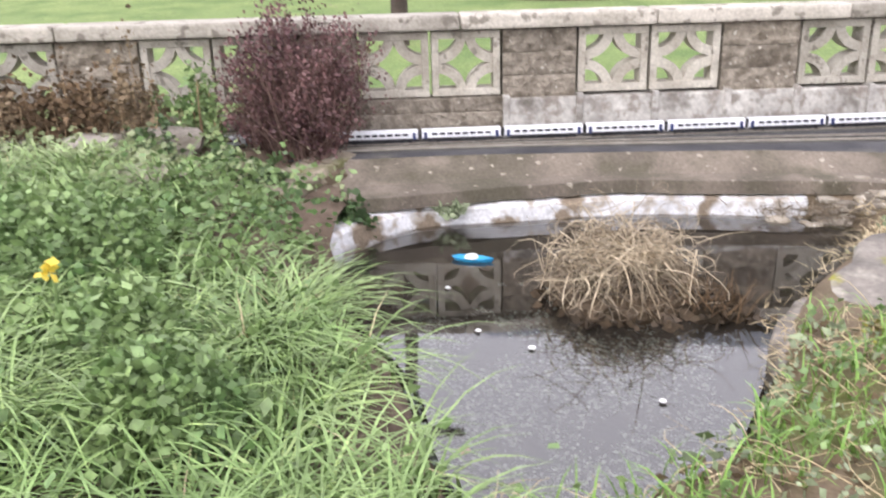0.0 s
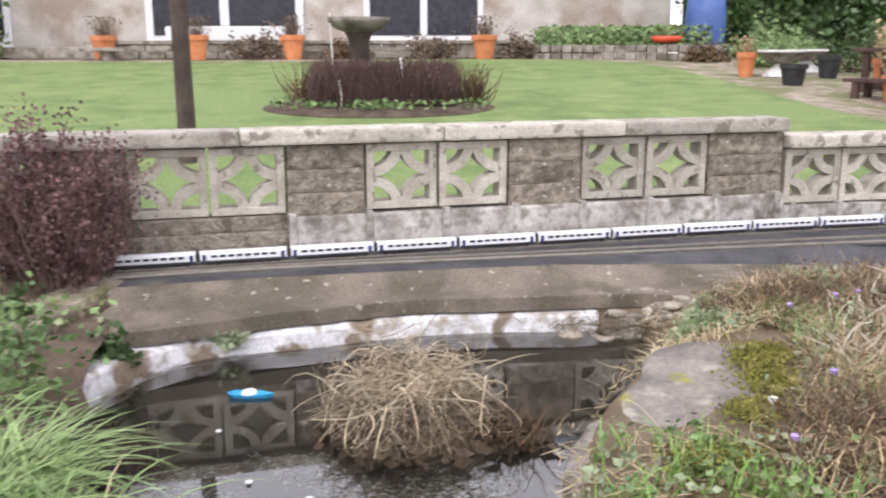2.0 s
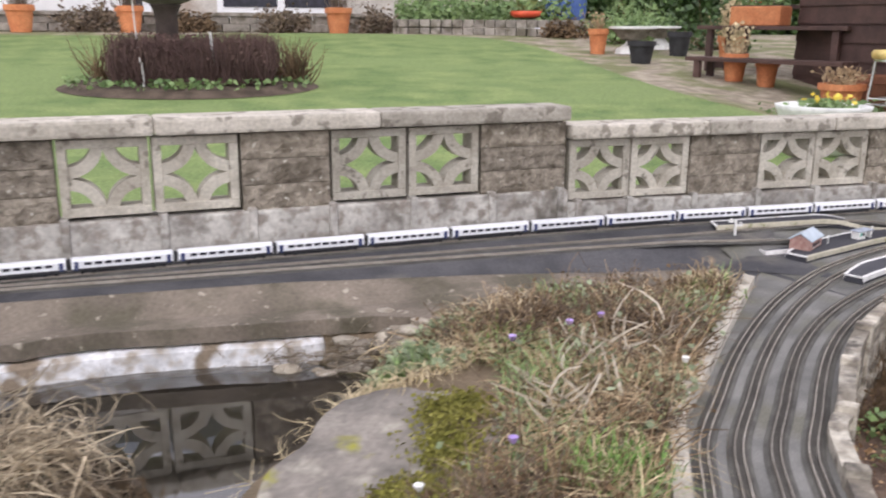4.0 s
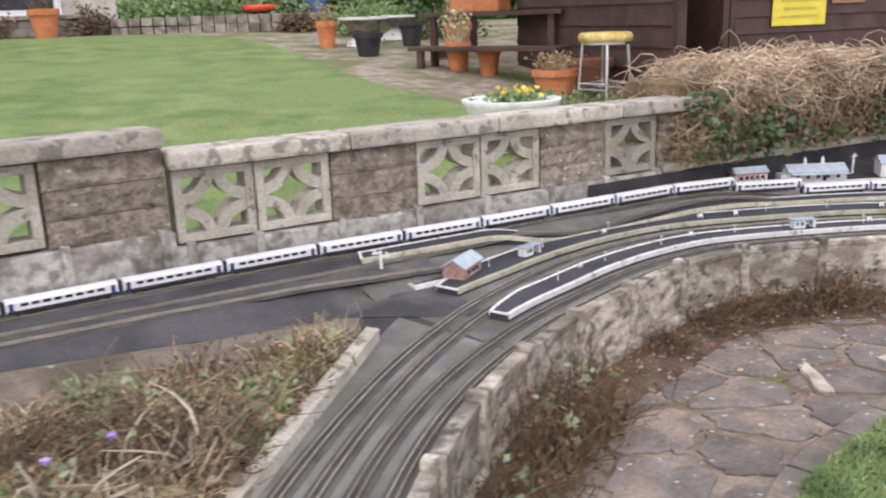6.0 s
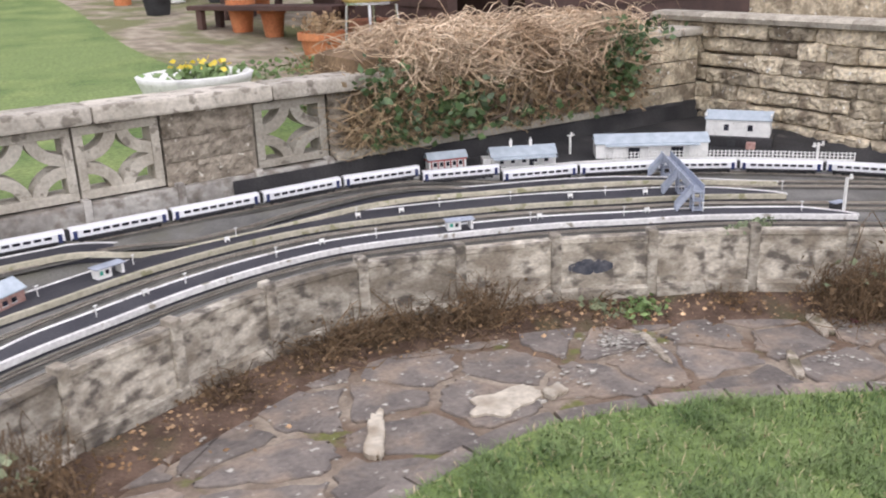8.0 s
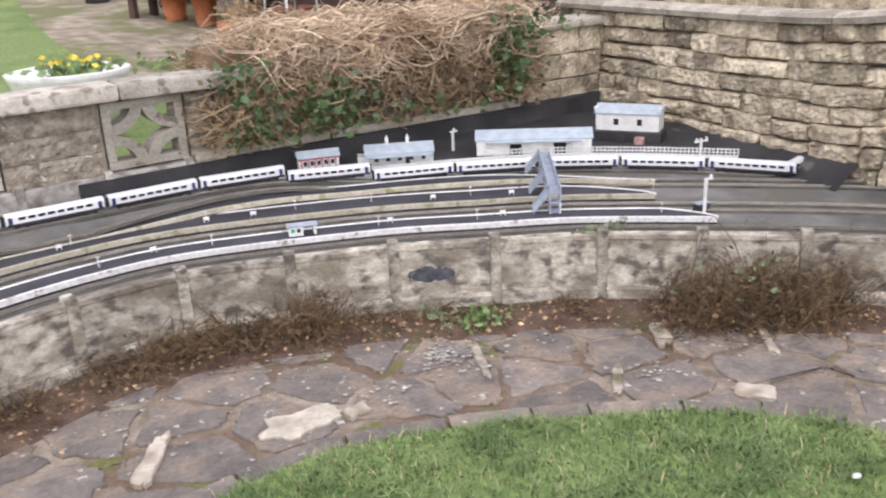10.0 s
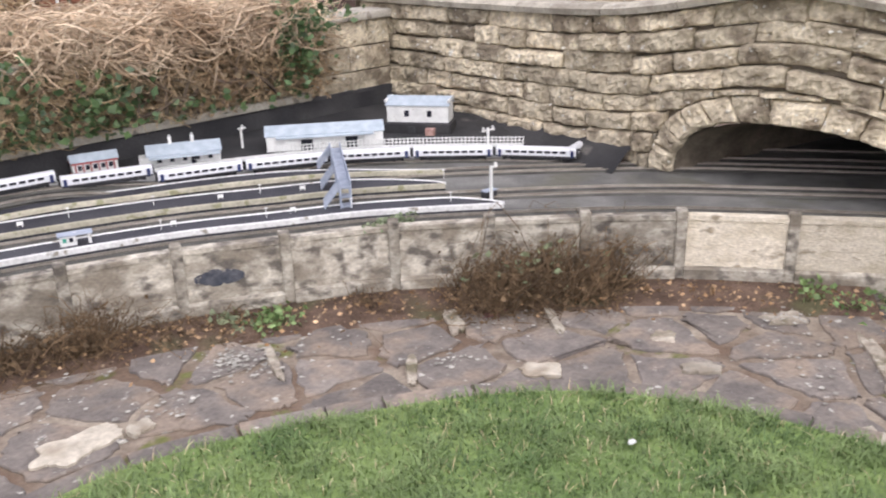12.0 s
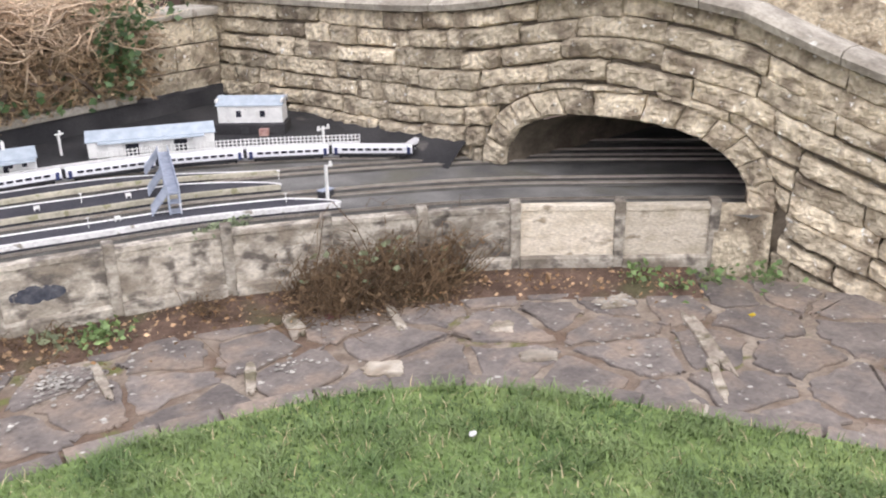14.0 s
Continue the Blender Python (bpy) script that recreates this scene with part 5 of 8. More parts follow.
for k in (0.037, 0.455, 0.945):
    p = A + ax * span * k
    for s in (-1, 1):
        for e in (-0.018, 0.018):
            part("tower_leg", box((0.005, 0.005, deck_z - BED_Z), (*(p + side * s * 0.016 + ax * e).xy, (deck_z + BED_Z) / 2)), MODEL_GREY, fb)
    for hgt in (0.3, 0.65):
        ob = part("tower_brace", box((0.04, 0.036, 0.004), (0, 0, 0)), MODEL_GREY, fb)
        ob.matrix_basis = Matrix.Translation(p + Vector((0, 0, BED_Z + hgt * (deck_z - BED_Z)))) @ Matrix.Rotation(math.atan2(ax.y, ax.x), 4, "Z")
    top, foot = p + side * 0.016 + Vector((0, 0, deck_z)), p + side * 0.070 + Vector((0, 0, BED_Z + 0.022))
    d = foot - top
    n = 9
    bm = bmesh.new()
    turn = math.atan2(side.y, side.x)
    for i in range(n):
        q = top + d * (i + 0.5) / n
        add_box(bm, (d.xy.length / n, 0.030, 0.006), q, turn)
    part("stair_flight", bm, MODEL_GREY, fb)
    for s in (-1, 1):
        bm = bmesh.new()
        q = [top + ax * s * 0.015, foot + ax * s * 0.015]
        vs = [bm.verts.new(q[0]), bm.verts.new(q[1]), bm.verts.new(q[1] + Vector((0, 0, 0.026))), bm.verts.new(q[0] + Vector((0, 0, 0.026)))]
        vt = [bm.verts.new(v_.co + ax * 0.003) for v_ in vs]
        bm.faces.new(vs[::-1]), bm.faces.new(vt)
        for i in range(4):
            bm.faces.new((vs[i], vs[(i + 1) % 4], vt[(i + 1) % 4], vt[i]))
        part("stair_side", bm, MODEL_GREY, fb)


# ---- signals, lamps, shelters and small station things ----
def signal_post(x, y, z, h, label, arms):
    t = thing("signal_post", label, "model signal", Matrix.Translation((x, y, z)), "model signals")
    part("post", box((0.008, 0.008, h), (0, 0, h / 2), 0, 0.001), MODEL_WHITE, t)
    part("foot", box((0.016, 0.016, 0.006), (0, 0, 0.003), 0, 0.001), MODEL_GREY, t)
    for dz, dx in arms:
        part("arm", box((0.034, 0.004, 0.006), (dx, 0, h + dz), 0, 0.001), MODEL_WHITE, t)
        part("lamp_head", box((0.007, 0.007, 0.018), (dx * 1.6, 0, h + dz + 0.004), 0, 0.001), MODEL_WHITE, t)


signal_post(5.905, 2.955, BED_Z, 0.135, "white model signal post with a black cabinet", [(-0.004, 0.012)])
signal_post(6.30, 3.40, BED_Z, 0.125, "white bracket model signal with two arms", [(-0.01, -0.014), (-0.01, 0.016)])
signal_post(3.175, 3.63, BED_Z + 0.01, 0.105, "tall white model signal beside the platform end", [(-0.006, -0.012), (-0.02, 0.012)])
signal_post(5.60, 4.045, YARD_Z, 0.085, "slim white model yard lamp", [(0.0, 0.004)])
cab = thing("relay_cabinet", "small dark model relay cabinet", "model cabinet", Matrix.Translation((5.955, 3.02, BED_Z)))
part("body", box((0.05, 0.025, 0.03), (0, 0, 0.015), 0, 0.002), COACH_GREY, cab)
part("roof", box((0.054, 0.029, 0.003), (0, 0, 0.0315)), MODEL_GREY, cab)


def shelter(a, label, turn):
    t = thing("platform_shelter", label, "model shelter", Matrix.Translation((*a, BED_Z + 0.022)) @ Matrix.Rotation(turn, 4, "Z"), "platform shelters")
    part("room", box((0.045, 0.032, 0.030), (-0.02, 0, 0.015), 0, 0.001), MODEL_WHITE, t)
    part("roof", box((0.095, 0.042, 0.003), (0, 0, 0.0315)), MODEL_GREY, t)
    part("end_wall", box((0.008, 0.032, 0.030), (0.038, 0, 0.015)), MODEL_WHITE, t)
    for x in (-0.03, -0.012):
        part("window", box((0.010, 0.002, 0.012), (x, -0.0165, 0.018)), GREEN_PLASTIC if x < -0.02 else COACH_DARK, t)


def mid_edge(x, d):
    k = int(np.argmin(np.abs(EDGE[:, 0] - x)))
    p = EDGE[k, :2] + normals(EDGE)[k] * d
    q = EDGE[min(k + 3, len(EDGE) - 1), :2] - EDGE[k - 3, :2]
    return p, math.atan2(q[1], q[0])


p, a = mid_edge(4.72, 0.215)
shelter(p, "white model waiting shelter with green panes", a)
p, a = mid_edge(4.05, 0.56)
shelter(p + np.array([-0.05, 0.13]), "white model waiting shelter beside the train", a)
p, a = mid_edge(3.92, 0.47)
shelter(p, "small white model kiosk on the platform", a)

lamp = thing("platform_lamp", "tiny white model platform lamp", "model lamp", Matrix.Translation((4.0, 3.5, BED_Z + 0.022)), "platform lamps")
part("post", box((0.0022, 0.0022, 0.030), (0, 0, 0.015)), MODEL_WHITE, lamp)
part("lamp_head", box((0.010, 0.004, 0.003), (0, 0, 0.0305)), MODEL_WHITE, lamp)
first = True
for d in (0.215, 0.485):
    for x in np.arange(3.75, 5.75, 0.24):
        p, a = mid_edge(x, d)
        m = Matrix.Translation((*p, BED_Z + 0.0235)) @ Matrix.Rotation(a, 4, "Z")
        if first:
            lamp.matrix_basis, first = m, False
        else:
            copy_thing(lamp, m)
bench_m = thing("platform_bench", "tiny white model platform bench", "model bench", Matrix.Translation((4, 3.5, 0.222)), "platform benches")
part("seat", box((0.018, 0.006, 0.002), (0, 0, 0.008)), MODEL_WHITE, bench_m)
part("back", box((0.018, 0.002, 0.010), (0, 0.003, 0.012)), MODEL_WHITE, bench_m)
for x in (-0.007, 0.007):
    part("leg", box((0.002, 0.006, 0.008), (x, 0, 0.004)), MODEL_WHITE, bench_m)
first = True
for d, xs_ in ((0.235, (3.9, 4.35, 4.98, 5.3)), (0.46, (4.2, 4.48, 4.6, 5.1, 5.35))):
    for x in xs_:
        p, a = mid_edge(x, d)
        m = Matrix.Translation((*p, BED_Z + 0.0235)) @ Matrix.Rotation(a, 4, "Z")
        if first:
            bench_m.matrix_basis, first = m, False
        else:
            copy_thing(bench_m, m)

# ---- back garden things ----
def ground_at(x, y):
    return back_z(y, x) - 0.012


pole = thing("washing_post", "dark weathered wooden washing-line post on the lawn", "post", Matrix.Translation((-0.25, 5.2, ground_at(-0.25, 5.2))))
part("shaft", tube([(0, 0, -0.02), (-0.005, 0, 0.9), (-0.02, 0, 2.1)], [0.052, 0.046, 0.04], 10), POST_WOOD, pole)
part("crosspiece", box((0.7, 0.05, 0.06), (-0.02, 0, 2.0), 0, 0.008), POST_WOOD, pole)

bb = thing("birdbath", "dark stone birdbath on a tall pedestal in the round bed", "birdbath", Matrix.Translation((0.60, 7.62, ground_at(0.6, 7.62))))
part("pedestal", lathe([(0.13, 0), (0.13, 0.06), (0.085, 0.12), (0.082, 0.52), (0.10, 0.58), (0.12, 0.60)], 20), POST_WOOD, bb, smooth=True)
part("bowl", lathe([(0.10, 0.60), (0.20, 0.64), (0.25, 0.69), (0.255, 0.725), (0.235, 0.725), (0.19, 0.68), (0.02, 0.665)], 28), GREY_STONE, bb, smooth=True)

rb = thing("round_bed", "round flower bed with clipped dark heather in the lawn", "flower bed")
bedc = np.array([0.76, 7.50])
ring = [(0.95 * math.cos(a), 0.62 * math.sin(a)) for a in np.linspace(0, 2 * math.pi, 40, endpoint=False)]
v = [(bedc[0] + x, bedc[1] + y, back_z(bedc[1] + y) + 0.004) for x, y in ring] + [(bedc[0] + x * 0.85, bedc[1] + y * 0.85, back_z(bedc[1] + y) + 0.05) for x, y in ring]
part_f = [(i, (i + 1) % 40, 40 + (i + 1) % 40, 40 + i) for i in range(40)] + [tuple(range(40, 80))]
link_mesh("soil", v, part_f, SOIL, rb)
r = np.random.default_rng(3)
n = 5200
p = np.column_stack([r.uniform(-0.48, 0.62, n), r.uniform(-0.30, 0.28, n), np.zeros(n)])
p[:, 0] += bedc[0] - 0.02
p[:, 1] += bedc[1]
p[:, 2] = back_z(7.6) + 0.03
q = p + np.column_stack([r.normal(0, 0.05, n), r.normal(0, 0.05, n), r.uniform(0.18, 0.36, n)])
twigs("heather_tangle", p, q, (0.003, 0.006), mat("dark_heather", (0.085, 0.05, 0.045), (0.14, 0.085, 0.075), 0.95, 5, 60, 0, island=True), rb, 4, 0.12, steps=2)
leaves("heather_foliage", p + (q - p) * r.uniform(0.5, 1.05, (n, 1)), (0.012, 0.030), mat("dull_heather_leaf", (0.10, 0.055, 0.05), (0.17, 0.11, 0.09), 0.95, 5, 60, 0, island=True), rb, 5)
for cx, cy, h, n in ((-0.62, 0.1, 0.42, 60), (0.80, 0.0, 0.34, 90), (0.70, 0.15, 0.40, 60)):
    s = np.column_stack([np.full(n, bedc[0] + cx) + r.normal(0, 0.04, n), np.full(n, bedc[1] + cy) + r.normal(0, 0.04, n), np.full(n, back_z(7.6))])
    twigs("rose_tangle", s, s + np.column_stack([r.normal(0, 0.11, n), r.normal(0, 0.08, n), r.uniform(0.4, 1, n) * h]), (0.004, 0.009), BROWN_WEED, rb, 6, 0.08)
low = scatter([(bedc[0] + x * 0.95, bedc[1] + y * 0.95) for x, y in ring], 900, 8)
leaves("low_foliage", np.column_stack([low, back_z(7.5) + 0.02 + 0.06 * r.random(900)]), (0.03, 0.06), WEED, rb, 7)
for x, y, h in ((0.95, 7.30, 0.42), (0.38, 7.55, 0.75), (0.47, 7.2, 0.25)):
    stick = thing("plant_stake", "thin white plant stake in the round bed", "stake", Matrix.Translation((x, y, back_z(y))), "plant stakes")
    part("cane", tube([(0, 0, 0), (0.005, 0, h * 0.5), (-0.01, 0, h)], 0.009 if h < 0.5 else 0.006, 6), MODEL_WHITE, stick)

tub = thing("bowl_planter", "wide white bowl planter with yellow flowers behind the wall", "planter", Matrix.Translation((4.30, 4.93, ground_at(4.3, 4.93))))
part("bowl", lathe([(0.13, 0), (0.15, 0.02), (0.20, 0.14), (0.235, 0.235), (0.245, 0.258), (0.225, 0.262), (0.205, 0.225)], 32), MODEL_WHITE, tub, smooth=True)
part("compost", lathe([(0.208, 0.21), (0.10, 0.232), (0.01, 0.236)], 24), SOIL, tub)
n = 260
pl = np.column_stack([r.normal(0.03, 0.08, n), r.normal(0, 0.07, n), 0.235 + 0.05 * r.random(n)])
leaves("foliage", pl, (0.02, 0.045), WEED, tub, 9)
leaves("blossom", pl[:26] + (0, 0, 0.035), (0.02, 0.035), YELLOW, tub, 10)


def flower_pot(x, y, rtop, h, label, material=TERRACOTTA, plant=None, rim=True, group="garden pots"):
    t = thing("flower_pot", label, "pot", Matrix.Translation((x, y, ground_at(x, y) - 0.005)), group)
    part("pot", lathe([(rtop * 0.68, 0), (rtop * 0.9, h * 0.78), (rtop * 1.02, h * 0.79), (rtop * 1.02, h), (rtop * 0.9, h), (rtop * 0.86, h * 0.9)], 26), material, t, smooth=False)
    part("compost", lathe([(rtop * 0.88, h * 0.88), (rtop * 0.4, h * 0.92), (0.005, h * 0.93)], 18), SOIL, t)
    if plant:
        m, n, hh = plant
        s = np.column_stack([r.normal(0, rtop * 0.3, n), r.normal(0, rtop * 0.3, n), np.full(n, h * 0.9)])
        e = s + np.column_stack([r.normal(0, rtop * 0.5, n), r.normal(0, rtop * 0.5, n), r.uniform(0.3, 1, n) * hh])
        twigs("stem_tangle", s, e, (0.002, 0.005), m, t, 3, 0.1, steps=3)
        leaves("foliage", e, (0.02, 0.05), m, t, 4)
    return t


flower_pot(5.50, 6.62, 0.165, 0.215, "orange terracotta pot with dry stems behind the wall", plant=(DRY_STEM, 90, 0.14))
flower_pot(5.86, 6.72, 0.155, 0.26, "dark terracotta pot beside the stool", mat("old_terracotta", (0.24, 0.10, 0.06), (0.32, 0.15, 0.09), 0.9, 7, 60, 0.2))
flower_pot(4.80, 10.1, 0.11, 0.27, "tall orange terracotta pot beside the gravel path", plant=(DRY_STEM, 50, 0.2))
flower_pot(4.95, 9.2, 0.14, 0.22, "dark plastic pot under the stone bowl", COACH_GREY)
flower_pot(5.65, 9.9, 0.13, 0.26, "black plastic pot beside the birdbath", COACH_GREY)
flower_pot(5.35, 8.0, 0.11, 0.24, "terracotta pot under the bench", plant=(STRAW, 70, 0.3))
flower_pot(5.52, 7.75, 0.10, 0.22, "small terracotta pot under the bench")
flower_pot(5.75, 8.9, 0.13, 0.3, "terracotta pot with pale dry grass", plant=(STRAW, 120, 0.4))
for x, y in ((-1.9, 12.75), (-0.6, 12.9), (2.1, 12.9), (-3.3, 13.2)):
    flower_pot(x, y, 0.18, 0.34, "terracotta patio pot with a shrub", plant=(HEATHER, 120, 0.3))

for x, y, s in ((5.19, 10.1, 1.0), (5.72, 10.6, 0.9)):
    t = thing("stone_bowl", "white stone bowl on a shell-shaped foot with plants", "garden urn", Matrix.Translation((x, y, ground_at(x, y))) @ Matrix.Scale(s, 4), "stone urns")
    part("foot", lathe([(0.19, 0), (0.17, 0.05), (0.09, 0.10), (0.06, 0.14)], 12), MODEL_WHITE, t)
    part("bowl", lathe([(0.06, 0.14), (0.15, 0.17), (0.20, 0.24), (0.25, 0.265), (0.25, 0.285), (0.20, 0.28), (0.15, 0.255)], 28), GREY_STONE, t, smooth=True)
    part("rim", lathe([(0.235, 0.262), (0.262, 0.268), (0.262, 0.292), (0.235, 0.294)], 28), MODEL_WHITE, t)
    n = 160
    leaves("planting", np.column_stack([r.normal(0, 0.09, n), r.normal(0, 0.09, n), 0.29 + 0.12 * r.random(n)]), (0.03, 0.06), WEED, t, 11)


def plank_table(name, label, a, b, ztop, width, seat_z):
    """A bench or table of planks between a and b, on trestle legs."""
    L = math.hypot(b[0] - a[0], b[1] - a[1])
    g = min(ground_at(*a), ground_at(*b)) - 0.01
    t = thing(name, label, "bench" if "bench" in name else "table", between(a, b, g))
    h = ztop - g
    for k in range(3):
        part("plank", box((L, width / 3 - 0.008, 0.035), (0, (k - 1) * width / 3, h - 0.018), 0, 0.004), BROWN_WOOD, t)
    for x in (-L * 0.42, L * 0.42):
        for y in (-width * 0.36, width * 0.36):
            part("leg", box((0.06, 0.045, h - 0.035), (x, y, (h - 0.035) / 2), 0, 0.004), BROWN_WOOD, t)
        part("stretcher", box((0.045, width * 0.8, 0.06), (x, 0, h * 0.35), 0, 0.004), BROWN_WOOD, t)
    return t


plank_table("garden_bench", "dark-stained plank bench beside the shed", (5.10, 8.30), (5.80, 7.00), 0.76, 0.26, 0)
plank_table("garden_table", "dark-stained plank table with a planter on it", (5.45, 8.75), (6.15, 7.45), 1.03, 0.42, 0)
plank_table("upper_shelf_table", "dark plank shelf table against the shed", (5.85, 9.1), (6.35, 8.1), 1.22, 0.30, 0)
tr = thing("trough_planter", "terracotta trough with mixed flowers on the table", "planter", between((5.52, 8.55), (5.86, 7.98), 1.03))
part("trough", box((0.5, 0.2, 0.17), (0, 0, 0.085), 0, 0.015), TERRACOTTA, tr)
part("compost", box((0.46, 0.16, 0.02), (0, 0, 0.168)), SOIL, tr)
n = 200
pl = np.column_stack([r.uniform(-0.22, 0.22, n), r.normal(0, 0.05, n), 0.18 + 0.07 * r.random(n)])
leaves("foliage", pl, (0.02, 0.05), WEED, tr, 12)
leaves("blossom", pl[:40] + (0, 0, 0.02), (0.02, 0.04), PETAL_WHITE, tr, 13)
leaves("red_blossom", pl[40:60] + (0, 0, 0.02), (0.02, 0.04), RED_PLASTIC, tr, 14)

stool = thing("bar_stool", "chrome tube stool with a worn yellow cushion", "stool", Matrix.Translation((5.72, 6.32, ground_at(5.7, 6.3))) @ Matrix.Rotation(0.3, 4, "Z"))
H = 0.80 - 0.33
part("seat", lathe([(0.16, H - 0.055), (0.18, H - 0.045), (0.185, H - 0.01), (0.17, H + 0.01), (0.01, H + 0.016)], 28), mat("worn_cushion", (0.50, 0.36, 0.12), (0.72, 0.56, 0.22), 0.6, 12, 60, 0.1), stool, "worn yellow cushion", True)
part("seat_pan", lathe([(0.15, H - 0.07), (0.17, H - 0.068), (0.17, H - 0.052), (0.15, H - 0.05)], 24), CHROME, stool)
for k in range(4):
    a = math.pi / 4 + k * math.pi / 2
    part("leg", tube([(0.15 * math.cos(a), 0.15 * math.sin(a), H - 0.05), (0.185 * math.cos(a), 0.185 * math.sin(a), 0.0)], 0.011, 8), CHROME, stool)
for z in (0.10, 0.14):
    k = 0.178
    part("foot_ring", tube([(k * math.cos(math.pi / 4 + i * math.pi / 2), k * math.sin(math.pi / 4 + i * math.pi / 2), z) for i in range(5)], 0.008, 6), CHROME, stool)


# ---- sheds ----
def clad_wall(name, a, b, z0, z1, parent, board=0.12, material=BROWN_WOOD):
    """A boarded wall between a and b, each board a piece."""
    L = math.hypot(b[0] - a[0], b[1] - a[1])
    m = between(a, b, 0)
    n = int((z1 - z0) / board)
    me = bpy.data.meshes.new(name)
    bm = bmesh.new()
    vs = [bm.verts.new(p) for p in ((-L / 2, -0.022, 0), (L / 2, -0.022, 0), (L / 2, 0.02, 0), (-L / 2, 0.02, 0), (-L / 2, -0.008, board), (L / 2, -0.008, board), (L / 2, 0.02, board), (-L / 2, 0.02, board))]
    for q in ((0, 1, 5, 4), (1, 2, 6, 5), (2, 3, 7, 6), (3, 0, 4, 7), (4, 5, 6, 7), (3, 2, 1, 0)):
        bm.faces.new([vs[i] for i in q])
    bm.to_mesh(me), bm.free()
    me.materials.append(material)
    for k in range(n):
        ob = new("cladding_board", me)
        ob.parent = parent
        ob.matrix_basis = m @ Matrix.Translation((0, 0, z0 + k * board))


shed = thing("garden_shed", "dark brown boarded garden shed beside the table", "shed")
clad_wall("cladding_board", (5.98, 8.1), (6.12, 6.08), 0.30, 2.2, shed, 0.15)
part("front_post", box((0.07, 0.07, 2.0), (6.13, 6.06, 1.3), 0, 0.005), BROWN_WOOD, shed)
part("rear_panel", box((0.05, 2.0, 1.9), (6.55, 7.1, 1.25)), BROWN_WOOD, shed)
part("roof", box((1.0, 2.5, 0.06), (6.3, 7.1, 2.25), 0, 0.01), FELT, shed)
part("white_post", box((0.05, 0.05, 2.0), (6.60, 6.66, 1.3), 0, 0.005), MODEL_WHITE, shed, "white painted post")
s2 = thing("sign_shed", "dark brown boarded shed wall with signs", "shed")
clad_wall("cladding_board", (7.14, 6.72), (10.6, 6.72), 0.40, 2.3, s2, 0.13)
part("end_board", box((0.06, 0.9, 1.9), (7.12, 7.15, 1.35)), BROWN_WOOD, s2)
part("roof", box((3.7, 1.6, 0.06), (8.9, 7.4, 2.36), 0, 0.01), FELT, s2)
part("back_wall", box((1.0, 0.04, 1.9), (6.85, 7.75, 1.3)), COACH_GREY, s2)
rack = thing("tool_shelf", "shelf rack between the sheds", "shelf", Matrix.Translation((6.88, 7.15, 0.45)))
for z in (0.28, 0.50, 0.72):
    part("shelf", box((0.46, 0.4, 0.025), (0, 0, z), 0, 0.003), BROWN_WOOD, rack)
for x in (-0.22, 0.22):
    part("upright", box((0.03, 0.4, 1.0), (x, 0, 0.5)), BROWN_WOOD, rack)


def crate(x, y, z, s, material, label):
    t = thing("plastic_crate", label, "crate", Matrix.Translation((x, y, z)), "plastic crates")
    w, d, h = s
    part("base", box((w, d, 0.012), (0, 0, 0.006)), material, t)
    for sx in (-1, 1):
        part("end_panel", box((0.012, d, h), (sx * (w / 2 - 0.006), 0, h / 2 + 0.012)), material, t)
        for k in range(3):
            part("slat", box((w - 0.024, 0.010, h / 4), (0, sx * (d / 2 - 0.005), 0.03 + k * h / 3)), material, t)


crate(6.86, 7.12, 0.45 + 0.735, (0.34, 0.28, 0.16), GREEN_PLASTIC, "teal green plastic crate on the rack")
crate(6.95, 7.10, 0.45 + 0.515, (0.20, 0.24, 0.12), LIME_PLASTIC, "lime green plastic crate on the rack")
chest = thing("storage_box", "grey plastic box on the lower shelf", "box", Matrix.Translation((6.85, 7.1, 0.45 + 0.295)))
part("tub", box((0.36, 0.3, 0.16), (0, 0, 0.08), 0, 0.015), MODEL_GREY, chest)
part("lid", box((0.38, 0.32, 0.02), (0, 0, 0.17), 0, 0.006), COACH_GREY, chest)
ball = thing("red_ball_toy", "small red plastic toy hanging beside the rack", "toy", Matrix.Translation((7.05, 6.68, 1.25)))
part("ball", lathe([(0.005, -0.045), (0.03, -0.035), (0.045, 0), (0.03, 0.035), (0.005, 0.045)], 14), RED_PLASTIC, ball, smooth=True)
part("cord", tube([(0, 0, 0.04), (0, 0.02, 0.6)], 0.003, 5), COACH_GREY, ball)


def sign(name, label, x0, x1, z0, z1, material, bars, bar_m, y=6.69):
    t = thing(name, label, "sign", Matrix.Translation(((x0 + x1) / 2, y, (z0 + z1) / 2)))
    w, h = x1 - x0, z1 - z0
    part("board", box((w, 0.008, h), (0, 0, 0), 0, 0.004), material, t)
    for k in range(bars):
        part("text_bar", box((w * (0.7 - 0.12 * (k % 2)), 0.003, h * 0.05), (0, -0.0055, h * (0.32 - 0.64 * k / max(1, bars - 1)))), bar_m, t)


